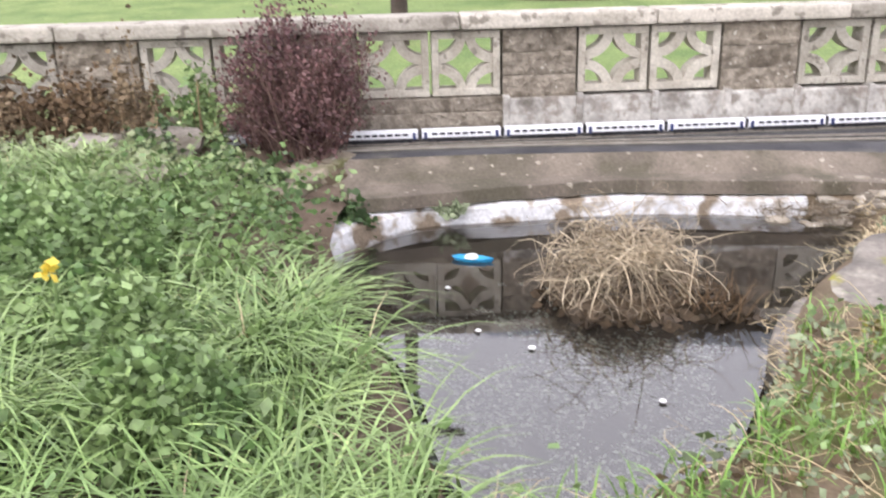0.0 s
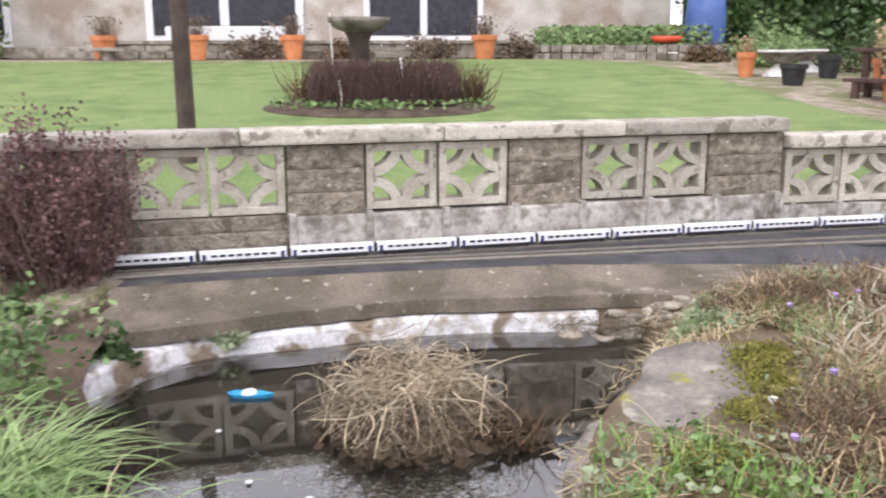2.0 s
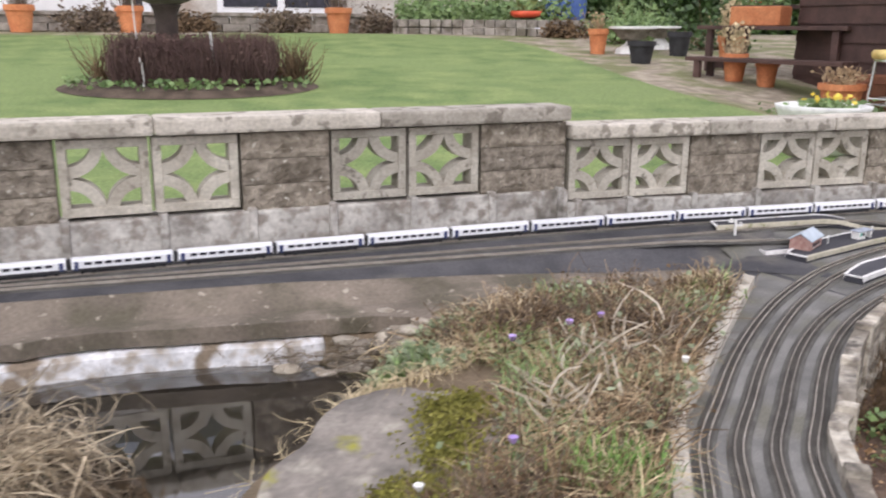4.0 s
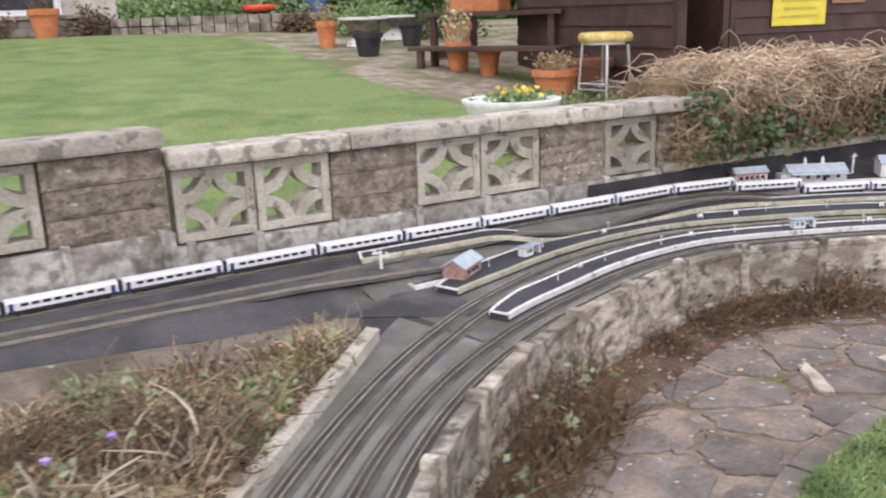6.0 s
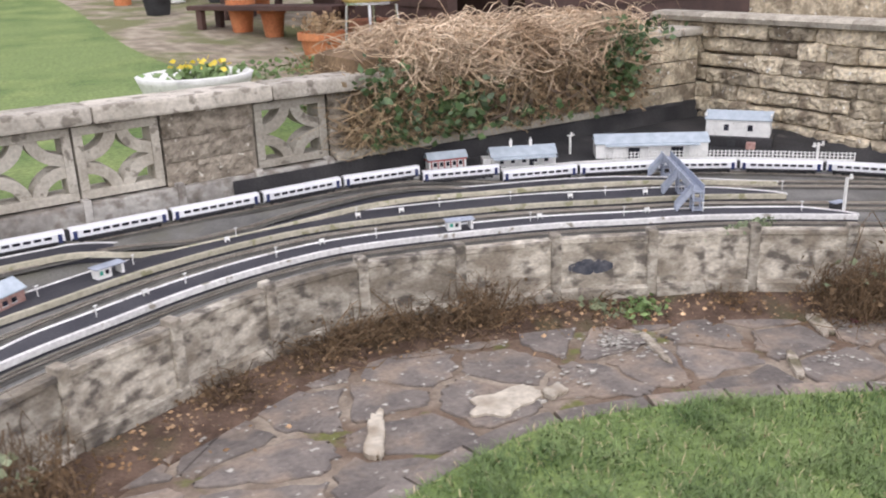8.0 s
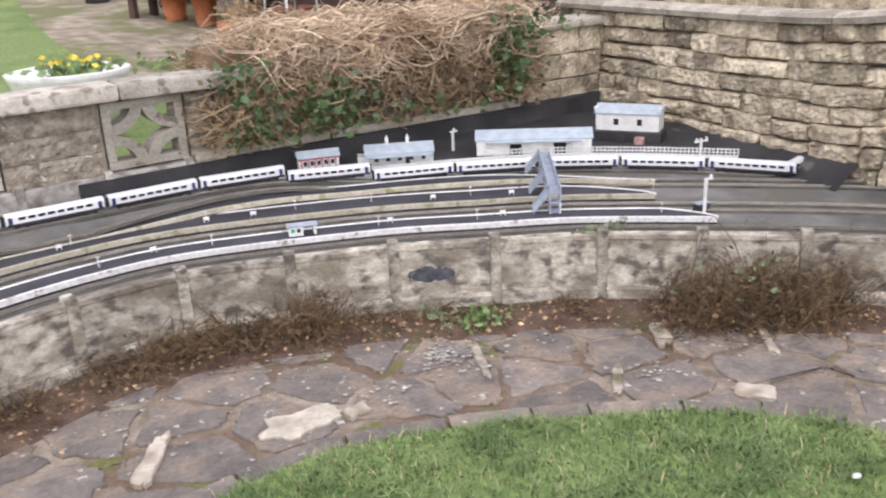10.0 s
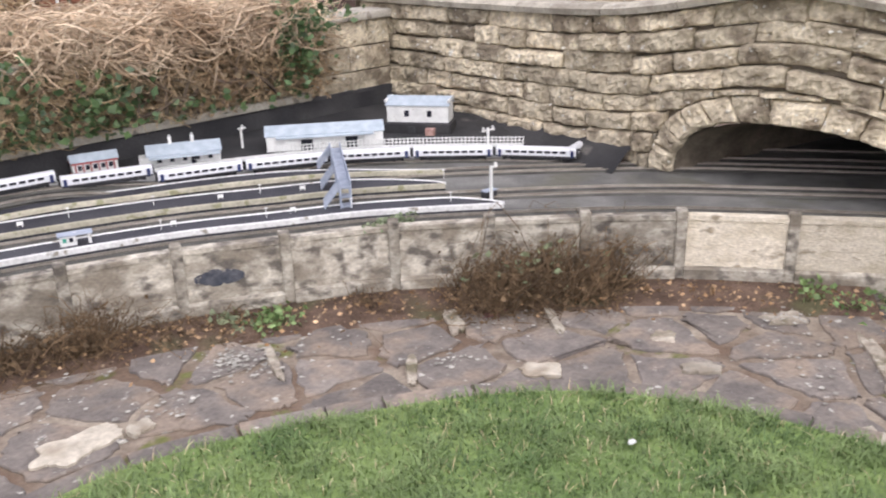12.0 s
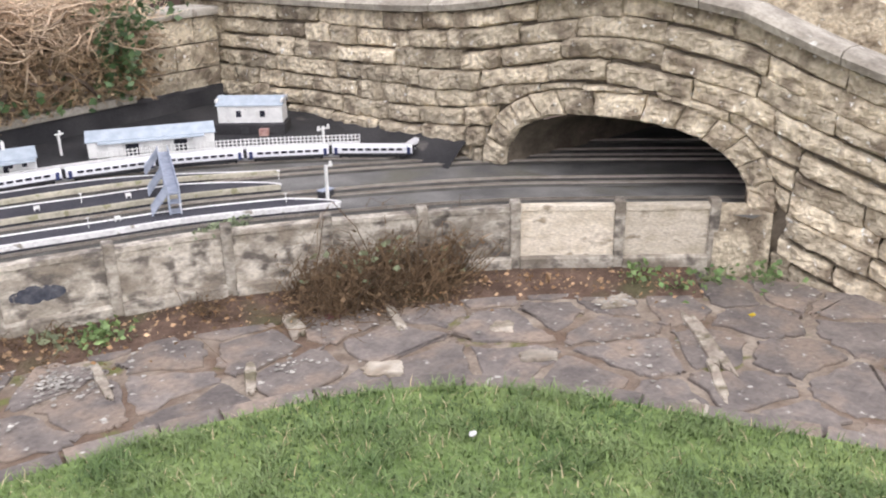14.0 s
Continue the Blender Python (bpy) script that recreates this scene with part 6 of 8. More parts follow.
sign("yellow_notice", "bright yellow notice board on the shed wall", 7.49, 8.04, 0.84, 1.23, SIGN_YELLOW, 5, mat("notice_print", (0.55, 0.44, 0.05), (0.6, 0.5, 0.08), 0.6, 6, 60, 0))
sign("blue_notice", "small blue notice with pale print on the shed wall", 7.18, 7.46, 1.16, 1.34, SIGN_BLUE, 4, MODEL_WHITE)
sign("wooden_plaque", "brown wooden plaque on the shed wall", 8.10, 8.46, 1.00, 1.15, mat("plaque_wood", (0.28, 0.15, 0.09), (0.36, 0.2, 0.13), 0.7, 12, 60, 0.2), 2, BROWN_WOOD)

# ---- far end of the garden ----
rbed = thing("raised_bed", "raised bed edged with pale stone at the far end", "raised bed")
rb_c = spline([(2.9, 13.1), (3.1, 12.85), (4.2, 12.55), (4.9, 12.2), (5.3, 12.3), (5.6, 12.9)], 24)
v, f = sweep(rb_c, [(-0.06, -0.1), (-0.06, 0.22), (0.06, 0.22), (0.06, -0.1)], 0.9)
for i in range(23):
    for z0 in (0.0, 0.11):
        a, b = rb_c[i], rb_c[i + 1]
        o = part("edging_stone", box((math.hypot(*(b - a)) - 0.012, 0.12, 0.10), (0, 0, 0.05), 0, 0.012), GREY_STONE, rbed)
        o.matrix_basis = between(a, b, 0.88 + z0)
link_mesh("soil", [(*p, 1.06) for p in rb_c] + [(5.6, 15.0, 1.1), (2.9, 15.0, 1.1)], [tuple(range(26))], SOIL, rbed)
pl = scatter([(3.0, 12.95), (4.9, 12.4), (5.5, 13.0), (5.5, 14.6), (3.0, 14.6)], 5200, 15)
leaves("greenery", np.column_stack([pl, 1.07 + 0.30 * r.random(5200) ** 2]), (0.04, 0.10), WEED, rbed, 16)
tray = thing("red_tray", "round red plastic tray on the raised bed", "tray", Matrix.Translation((4.62, 12.62, 1.12)))
part("tray", lathe([(0.16, 0), (0.20, 0.03), (0.22, 0.09), (0.20, 0.09), (0.17, 0.03)], 22), RED_PLASTIC, tray, smooth=True)
bin_ = thing("water_butt", "dark blue plastic water butt", "water butt", Matrix.Translation((5.35, 13.2, 0.9)))
part("barrel", lathe([(0.24, 0), (0.29, 0.3), (0.29, 0.6), (0.25, 0.95)], 24), SIGN_BLUE, bin_, smooth=True)
part("lid", lathe([(0.27, 0.95), (0.27, 0.99), (0.02, 1.0)], 24), COACH_GREY, bin_)

hs = thing("house", "brick house with white-framed patio doors beyond the lawn", "house")
part("wall", box((16, 0.3, 5.2), (-2.5, 15.6, 3.3)), HOUSE_WALL, hs)
part("roof", box((16.6, 1.2, 0.2), (-2.5, 15.2, 6.0), 0, 0.02), MODEL_GREY, hs)
for x, w in ((-6.5, 2.0), (-2.0, 2.6), (1.3, 2.0)):
    fr = part("patio_door", box((w, 0.10, 2.15), (x, 15.42, 2.1), 0, 0.01), WINDOW_WHITE, hs, "white-framed patio door")
    for k in (-1, 1):
        part("pane", box((w * 0.42, 0.02, 1.75), (x + k * w * 0.24, 15.365, 2.15)), COACH_DARK, fr)
part("patio_step", box((12, 1.2, 0.16), (-2.0, 14.6, 1.0), 0, 0.02), GREY_STONE, hs)
lw = thing("patio_wall", "low stone patio wall with a coping", "wall", kind="structure")
for i in range(16):
    for j in range(2):
        part("wall_stone", box((0.36, 0.16, 0.10), (-3.4 + i * 0.375 + 0.1 * j, 13.35, 0.96 + 0.105 * j), 0, 0.012), GREY_STONE, lw)
part("coping", box((6.2, 0.22, 0.05), (-0.5, 13.35, 1.14), 0, 0.01), GREY_STONE, lw)
wp = thing("white_planter", "long white planter on the patio wall", "planter", Matrix.Translation((-1.6, 13.42, 1.165)))
part("trough", box((1.7, 0.24, 0.2), (0, 0, 0.1), 0, 0.02), WINDOW_WHITE, wp)
part("compost", box((1.6, 0.18, 0.02), (0, 0, 0.2)), SOIL, wp)
pv = thing("stepping_slab", "pale stone slab on a small pedestal", "garden slab", Matrix.Translation((-3.1, 12.7, ground_at(-3.1, 12.7))))
part("slab", box((0.62, 0.4, 0.05), (0, 0, 0.14), 0, 0.012), GREY_STONE, pv)
part("pedestal", lathe([(0.13, 0), (0.09, 0.06), (0.12, 0.12)], 12), GREY_STONE, pv)


def shrub(name, label, at, size, material, n, leaf, seed, stems=None, category="shrub", leaf2=None):
    """A bush of many stems with leaves in clumps, uneven in outline."""
    rr = np.random.default_rng(seed)
    t = thing(name, label, category, Matrix.Translation(at))
    k = max(14, n // 40)
    tips = rr.normal(size=(k, 3))
    tips /= np.linalg.norm(tips, axis=1)[:, None]
    tips[:, 2] = np.abs(tips[:, 2])
    tips = tips * rr.uniform(0.55, 1.0, (k, 1)) * np.array(size) + (0, 0, 0.05 * size[2])
    base = np.column_stack([rr.normal(0, size[0] * 0.12, k), rr.normal(0, size[1] * 0.12, k), np.zeros(k)])
    twigs("stem_tangle", base, tips, (size[2] * 0.008, size[2] * 0.02), stems or BROWN_WEED, t, seed, 0.08)
    which = rr.integers(0, k, n)
    tt = rr.uniform(0.45, 1.05, (n, 1))
    pos = base[which] + (tips[which] - base[which]) * tt + rr.normal(size=(n, 3)) * np.array(size) * 0.13
    pos[:, 2] = np.abs(pos[:, 2])
    cut = n if leaf2 is None else int(n * 0.7)
    leaves("foliage", pos[:cut], leaf, material, t, seed + 1)
    if leaf2 is not None:
        leaves("pale_foliage", pos[cut:], leaf, leaf2, t, seed + 2)
    return t


for i, (x, y, s, m) in enumerate(((-1.05, 12.95, 0.5, HEATHER), (1.35, 12.95, 0.45, HEATHER), (0.2, 12.95, 0.38, BROWN_WEED), (2.6, 13.3, 0.4, HEATHER), (5.0, 12.1, 0.35, BROWN_WEED), (5.6, 11.4, 0.6, WEED), (5.9, 12.2, 0.8, WEED), (6.4, 10.6, 0.7, IVY))):
    shrub("garden_shrub", "low winter shrub at the far end of the lawn", (x, y, ground_at(x, y)), (s, s * 0.7, s * 0.9), m, 900, (0.03, 0.07), 40 + i)
hedge = thing("boundary_hedge", "dark green boundary hedge behind the garden", "hedge", kind="stuff")
n = 16000
pl = np.column_stack([r.uniform(5.5, 14, n), r.normal(14.5, 0.35, n), 0.9 + 2.4 * r.random(n)])
leaves("foliage", pl, (0.08, 0.16), IVY, hedge, 50)
pl2 = np.column_stack([r.uniform(-12, -5.0, n // 2), r.normal(13.6, 0.35, n // 2), 0.9 + 1.8 * r.random(n // 2)])
leaves("foliage", pl2, (0.08, 0.16), WEED, hedge, 51)
link_mesh("core", [(5.5, 14.8, 0.5), (14, 14.8, 0.5), (14, 14.8, 3.1), (5.5, 14.8, 3.1)], [(0, 1, 2, 3)], IVY, hedge)
n = 2500
pl = np.column_stack([r.uniform(4.8, 7.2, n), r.uniform(4.9, 6.6, n), np.zeros(n)])
pl[:, 2] = [ground_at(a, b) + 0.02 for a, b, c in pl]
wl = thing("ground_weeds", "low weeds in the gravel by the shed", "weeds", kind="stuff")
leaves("foliage", pl + np.column_stack([np.zeros(n), np.zeros(n), 0.06 * r.random(n)]), (0.02, 0.05), WEED, wl, 52)

# ---- plants and loose things round the railway ----
r = np.random.default_rng(21)
# dead ivy hedge on the wall
ivy = thing("ivy_hedge", "tangle of dry brown creeper with some green ivy over the wall", "creeper")
n = 9000
x = r.uniform(4.70, 6.12, n)
fade = np.clip((x - 4.70) / 0.25, 0.25, 1)
d = np.abs(r.normal(0, 0.06, n))
back = r.random(n) < 0.45
z = 0.40 + (0.36 * r.random(n) ** 0.75) * fade
wy = np.array([wall_y(q) for q in x])
yv = wy - d * (0.4 + 0.6 * (z - 0.38) / 0.36)
yv[back] = wy[back] + r.uniform(-0.05, 0.5, back.sum())
z[back] = (0.70 + 0.10 * r.random(back.sum())) * fade[back] + 0.55 * (1 - fade[back])
s = np.column_stack([x, yv, z])
e = s + np.column_stack([r.normal(0, 0.09, n), r.normal(-0.01, 0.05, n), r.normal(-0.02, 0.06, n)])
e[:, 2] = np.clip(e[:, 2], 0.37, 0.775)
top = s[:, 2] > 0.62
twigs("dry_tangle", s[top], e[top], (0.0018, 0.0052), STRAW_PINK, ivy, 1, 0.22, "pale dry stems", 4)
twigs("brown_tangle", s[~top], e[~top], (0.0015, 0.004), DRY_STEM, ivy, 2, 0.16, "brown stems", 3)
k = r.random(n) < 0.9
leaves("dead_foliage", (s + (e - s) * r.random((n, 1)))[k & ~top], (0.015, 0.035), BROWN_LEAF, ivy, 3)
green = np.array([(4.84, 0.45, 0.06, 0.05, 130), (5.12, 0.50, 0.09, 0.05, 300), (5.95, 0.60, 0.05, 0.09, 300), (5.45, 0.44, 0.2, 0.04, 60), (4.80, 0.62, 0.06, 0.05, 90), (6.05, 0.70, 0.10, 0.03, 160)])
g = np.vstack([np.column_stack([r.normal(cx, sx, int(m)), np.zeros(int(m)), r.normal(cz, sz, int(m))]) for cx, cz, sx, sz, m in green])
g[:, 1] = [wall_y(q) - 0.05 - 0.07 * abs(r.normal()) for q in g[:, 0]]
g[:, 2] = np.clip(g[:, 2], 0.39, 0.78)
leaves("green_foliage", g, (0.02, 0.045), IVY_BRIGHT, ivy, 4, label="glossy green ivy leaves")
branch_s = np.column_stack([r.uniform(5.0, 5.9, 26), np.zeros(26), r.uniform(0.38, 0.5, 26)])
branch_s[:, 1] = [wall_y(q) - 0.06 for q in branch_s[:, 0]]
branch_e = branch_s + np.column_stack([r.normal(0, 0.12, 26), r.normal(-0.03, 0.02, 26), r.uniform(0.05, 0.2, 26)])
twigs("branch_tangle", branch_s, branch_e, (0.008, 0.014), HEATHER, ivy, 5, 0.12, "bare grey branches", 5)
# added dark brown box, hidden inside, that keeps the tangle from being see-through
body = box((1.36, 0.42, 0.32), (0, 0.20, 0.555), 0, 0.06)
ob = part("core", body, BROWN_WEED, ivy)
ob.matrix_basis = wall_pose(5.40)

# maroon shrub beside the line
rrb = thing("maroon_shrub", "bushy dark maroon shrub with bare lower stems", "shrub", Matrix.Translation((-0.18, 3.05, 0.20)))
n = 560
base = np.column_stack([r.normal(0, 0.06, n), r.normal(0, 0.06, n), np.zeros(n)])
ang, rad = r.uniform(0, 2 * np.pi, n), np.sqrt(r.random(n))
rad *= 1 + 0.18 * np.sin(5 * ang) * r.random(n)
tip = np.column_stack([0.28 * rad * np.cos(ang), 0.22 * rad * np.sin(ang), 0.55 - 0.15 * rad ** 2 - 0.26 * r.random(n) ** 1.3 + 0.06 * np.sin(3 * ang + 1)])
twigs("stem_tangle", base, tip, (0.002, 0.005), MAROON_TWIG, rrb, 6, 0.07)
m = 11000
wh = r.integers(0, n, m)
t = r.uniform(0.50, 1.14, (m, 1))
pos = base[wh] + (tip[wh] - base[wh]) * t + r.normal(size=(m, 3)) * 0.012
leaves("foliage", pos, (0.008, 0.020), MAROON, rrb, 7, 1.3)

# long grass and weeds on the bank
bank_poly = [(-2.6, 0.0), (0.50, 0.0), (0.70, 1.12), (0.57, 1.34), (0.39, 1.66), (0.11, 1.98), (-0.12, 2.20), (-0.28, 2.40), (-0.6, 2.50), (-2.6, 1.9)]
grass = thing("long_grass", "thick tussocks of long bright green grass beside the pond", "grass", kind="stuff")
tus = scatter(bank_poly, 520, 31)
per = 46
root = np.repeat(tus, per, axis=0) + r.normal(0, 0.028, (520 * per, 2))
zz = np.repeat([bank_z(*q) for q in tus], per)
keepers = (np.hypot(root[:, 0] + 0.35, root[:, 1] - 1.85) > 0.33) | (r.random(len(root)) < 0.35)
root3 = np.column_stack([root, zz - 0.01])[keepers]
blades("blade_mass", root3, (0.15, 0.34), 0.0085, (0.55, 1.15), LONG_GRASS, grass, 32, 0.9, (0.30, -0.35), segs=5)
arch = root3[(r.random(len(root3)) < 0.12) & (root3[:, 1] < 1.8)]
blades("arching_blade_mass", arch, (0.20, 0.33), 0.0095, (0.65, 1.1), BRIGHT_GRASS, grass, 37, 1.0, (0.5, -0.2), segs=6)
straw_r = root3[r.random(len(root3)) < 0.03]
blades("dry_blade_mass", straw_r, (0.10, 0.26), 0.006, (0.3, 1.0), STRAW, grass, 33, 0.8)
weeds = thing("broadleaf_weeds", "round-leaved green weeds growing in the grass", "weeds", kind="stuff")
cl = np.vstack([r.normal((-0.35, 1.85), (0.22, 0.20), (2600, 2)), r.normal((0.0, 2.30), (0.16, 0.12), (900, 2)), r.normal((-0.1, 1.3), (0.4, 0.3), (900, 2))])
cl = cl[[near_pond(*q) > 0.02 for q in cl]]
wz = np.array([bank_z(*q) for q in cl]) + 0.04 + 0.12 * r.random(len(cl))
leaves("foliage", np.column_stack([cl, wz]), (0.018, 0.036), WEED, weeds, 34, 0.25)
pale = thing("variegated_ground_ivy", "pale variegated leaves at the top of the bank", "creeper", kind="stuff")
cl = np.vstack([r.normal((-0.85, 2.45), (0.35, 0.18), (3000, 2)), r.normal((-1.3, 2.2), (0.4, 0.3), (1600, 2))])
wz = np.array([bank_z(*q) for q in cl]) + 0.02 + 0.09 * r.random(len(cl))
leaves("foliage", np.column_stack([cl, wz]), (0.018, 0.034), PALE_LEAF, pale, 35, 0.3)
yf_ = thing("yellow_flower", "single yellow daffodil in the bank", "flower", Matrix.Translation((-0.12, 1.40, bank_z(-0.12, 1.40))))
part("stem", tube([(0, 0, 0), (0.01, 0, 0.22)], 0.004, 6), WEED, yf_)
n = 14
leaves("bloom", np.column_stack([r.normal(0.01, 0.007, n), r.normal(-0.01, 0.007, n), 0.23 + r.normal(0, 0.007, n)]), (0.018, 0.028), YELLOW, yf_, 36)

# rockery and pier beyond the bank
pier = thing("rockery_pier", "mossy old stone pier at the corner of the pond", "pier", kind="structure")
pr_ = random.Random(17)
for k in range(4):
    a, b = Vector((0.03 - 0.025 * k, 2.50 + 0.02 * k, 0)), Vector((0.13 - 0.03 * k, 2.93 + 0.05 * k, 0))
    step = (b - a).length
    y = -0.06 * (k % 2)
    while y < step - 0.04:
        w = min(pr_.uniform(0.10, 0.19), step - y)
        bm = box((w - 0.006, 0.16, 0.052), (0, 0.08, 0), 0, 0.012)
        bmesh.ops.subdivide_edges(bm, edges=bm.edges[:], cuts=2, use_grid_fill=True)
        for q in bm.verts:
            q.co += Vector((1, 1, 0.5)) * 0.012 * noise.noise(q.co * 16 + Vector((k * 3.1, y * 9, 1)))
        ob = part("pier_stone", bm, MOSSY_STONE, pier)
        ob.matrix_basis = Matrix.Translation(a + (b - a) * ((y + w / 2) / step) + Vector((0, 0, 0.075 + 0.054 * k))) @ Matrix.Rotation(math.atan2(b.y - a.y, b.x - a.x), 4, "Z")
        y += w
part("pier_fill", rock(bmesh.new(), (-0.13, 2.86, 0.19), (0.17, 0.25, 0.11), 503, 0.7), MOSSY_SOIL, pier)
for i in range(34):
    x, y = r.uniform(-2.6, -0.45), r.uniform(2.3, 3.05)
    y = min(y, wall_y(x) - 0.25)
    s = r.uniform(0.05, 0.13)
    t = thing("rockery_stone", "weathered brown rockery stone", "stone", group="rockery stones")
    part("stone", rock(bmesh.new(), (x, y, bank_z(x, min(y, 2.9)) + s * 0.2), (s * 1.3, s, s * 0.6), 60 + i), GREY_STONE if i % 3 else ROUGH, t)
plank = thing("pale_kerb_strip", "pale concrete kerb strip beside the line", "kerb", kind="structure")
part("strip", box((0.62, 0.03, 0.04), (0, 0, 0), 0, 0.006), CONCRETE, plank)
plank.matrix_basis = between((-0.95, 2.93), (-0.45, 3.12), 0.30)
for i, (x, y, s, m_) in enumerate(((-1.25, 3.0, 0.30, BROWN_WEED), (-0.75, 3.08, 0.22, WEED), (-1.7, 2.85, 0.34, WEED), (-1.0, 3.2, 0.34, BROWN_WEED), (-2.1, 2.6, 0.4, BROWN_WEED), (-1.45, 3.15, 0.25, WEED))):
    shrub("rockery_plant", "straggling half-dry rockery plant by the wall", (x, min(y, wall_y(x) - 0.12), 0.27), (s, s * 0.6, s), m_, 700, (0.02, 0.045), 70 + i)
for i, (x, y, w, h, m_, lab) in enumerate(((-0.74, 2.92, 0.16, 0.44, BROWN_LEAF, "tall twiggy brown bush"), (-0.52, 2.98, 0.10, 0.36, WEED, "upright green bush"), (-0.98, 2.86, 0.20, 0.38, BROWN_WEED, "dark straggling bush"), (-1.25, 2.75, 0.22, 0.34, BROWN_LEAF, "half-dry brown bush"), (-0.62, 2.80, 0.14, 0.16, IVY_BRIGHT, "low dark green bush"))):
    shrub("rockery_bush", lab + " in the rockery before the wall", (x, y, 0.26), (w, w * 0.7, h), m_, 1500, (0.012, 0.030), 820 + 3 * i, DRY_STEM)
for i, (x, y, s) in enumerate(((0.10, 2.66, 0.12), (-0.20, 2.62, 0.14), (0.42, 2.83, 0.07), (-0.38, 2.74, 0.14))):
    shrub("wall_ivy", "small green ivy growing from the pond wall", (x, y, 0.11 if i in (0, 2) else 0.25), (s, s * 0.7, s * 0.9), IVY_BRIGHT if i != 2 else SAGE, 260, (0.02, 0.04), 80 + i)

# broad-leaved weeds amid the long grass
for i, (x, y, h, w, n) in enumerate(((0.17, 1.22, 0.24, 0.11, 1100), (0.02, 1.38, 0.24, 0.10, 800), (-0.35, 1.75, 0.26, 0.16, 1200))):
    t = thing("leafy_weed", "low broad-leaved green weed amid the long grass", "weed", Matrix.Translation((x, y, bank_z(x, y))), "leafy weeds")
    a0, u = r.uniform(0, 2 * np.pi, n), np.sqrt(r.random(n))
    q = np.column_stack([1.5 * w * u * np.cos(a0), 1.5 * w * u * np.sin(a0), h * (1 - 0.55 * u ** 2) * (0.7 + 0.35 * r.random(n))])
    leaves("foliage", q, (0.015, 0.032), WEED, t, 300 + 2 * i, 0.35)
    twigs("stem_tangle", q[:60] * (0.5, 0.5, 0.0), q[:60], (0.0015, 0.003), WEED, t, 301 + 2 * i)

# nest-like clump of dead reeds in the pond
nest = thing("dead_reed_clump", "tangled mound of dead straw-coloured reeds standing in the pond", "reeds")
C = np.array([0.97, 2.27])
part("mound", rock(bmesh.new(), (C[0], C[1], 0.06), (0.18, 0.20, 0.085), 91), WET_LITTER, nest)
n = 330
a0 = r.uniform(0, 2 * np.pi, n)
rad0 = 0.10 * np.sqrt(r.random(n))
st = np.column_stack([C[0] + rad0 * np.cos(a0), C[1] + rad0 * np.sin(a0), 0.16 + 0.07 * r.random(n)])
a1 = a0 + r.normal(0, 0.8, n)
rad1 = r.uniform(0.10, 0.25, n)
en = np.column_stack([C[0] + rad1 * np.cos(a1), C[1] + rad1 * np.sin(a1), 0.07 + 0.05 * r.random(n)])
# arching reeds: from the crown outwards, then drooping to the water
top_ = st * 0.45 + en * 0.55 + np.column_stack([r.normal(0, 0.025, n), r.normal(0, 0.025, n), r.uniform(-0.01, 0.085, n)])
twigs("reed_tangle", st, top_, (0.0016, 0.0040), PALE_REED, nest, 92, 0.22, steps=6)
half = r.random(n) < 0.8
twigs("hanging_reed_tangle", top_[half], en[half], (0.0014, 0.0036), PALE_REED, nest, 93, 0.38, steps=6)
m_u = 500
a2 = r.uniform(0, 2 * np.pi, m_u)
ra = 0.19 * np.sqrt(r.random(m_u))
under = np.column_stack([C[0] + ra * np.cos(a2), C[1] + ra * np.sin(a2), 0.095 + 0.09 * np.sqrt(np.clip(1 - (ra / 0.2) ** 2, 0, 1))])
a3 = r.uniform(0, 2 * np.pi, m_u)
twigs("matted_reed_tangle", under, under + np.column_stack([0.09 * np.cos(a3), 0.09 * np.sin(a3), r.normal(-0.005, 0.02, m_u)]), (0.0012, 0.0028), OLD_REED, nest, 89, 0.25, steps=4)
n = 110
a0 = r.uniform(0, 2 * np.pi, n)
s = np.column_stack([C[0] + 0.1 * r.normal(size=n), C[1] + 0.1 * r.normal(size=n), 0.2 + 0.05 * r.random(n)])
twigs("loose_reed_tangle", s, s + np.column_stack([0.13 * np.cos(a0), 0.13 * np.sin(a0), r.normal(0.03, 0.05, n)]), (0.0009, 0.0022), REED, nest, 94, 0.3, steps=4)
n = 500
a0 = r.uniform(0, 2 * np.pi, n)
rr_ = 0.11 + 0.13 * r.random(n) ** 1.5
leaves("dark_litter", np.column_stack([C[0] + 0.03 + rr_ * np.cos(a0) * 1.1, C[1] - 0.03 + rr_ * np.sin(a0), WATER_Z + 0.004 + 0.02 * r.random(n)]), (0.02, 0.05), WET_LITTER, nest, 95, 0.1)
leaves("dark_raft", np.column_stack([r.normal(1.22, 0.045, 260), r.normal(2.16, 0.035, 260), np.full(260, WATER_Z + 0.006) + 0.012 * r.random(260)]), (0.02, 0.05), WET_LITTER, nest, 88, 0.15)
s = np.column_stack([r.uniform(1.14, 1.28, 60), r.uniform(2.10, 2.22, 60), np.full(60, WATER_Z)])
twigs("shoot_tangle", s, s + np.column_stack([r.normal(0, 0.04, 60), r.normal(0, 0.03, 60), r.uniform(0.03, 0.12, 60)]), (0.0015, 0.003), BROWN_WEED, nest, 96, 0.1)

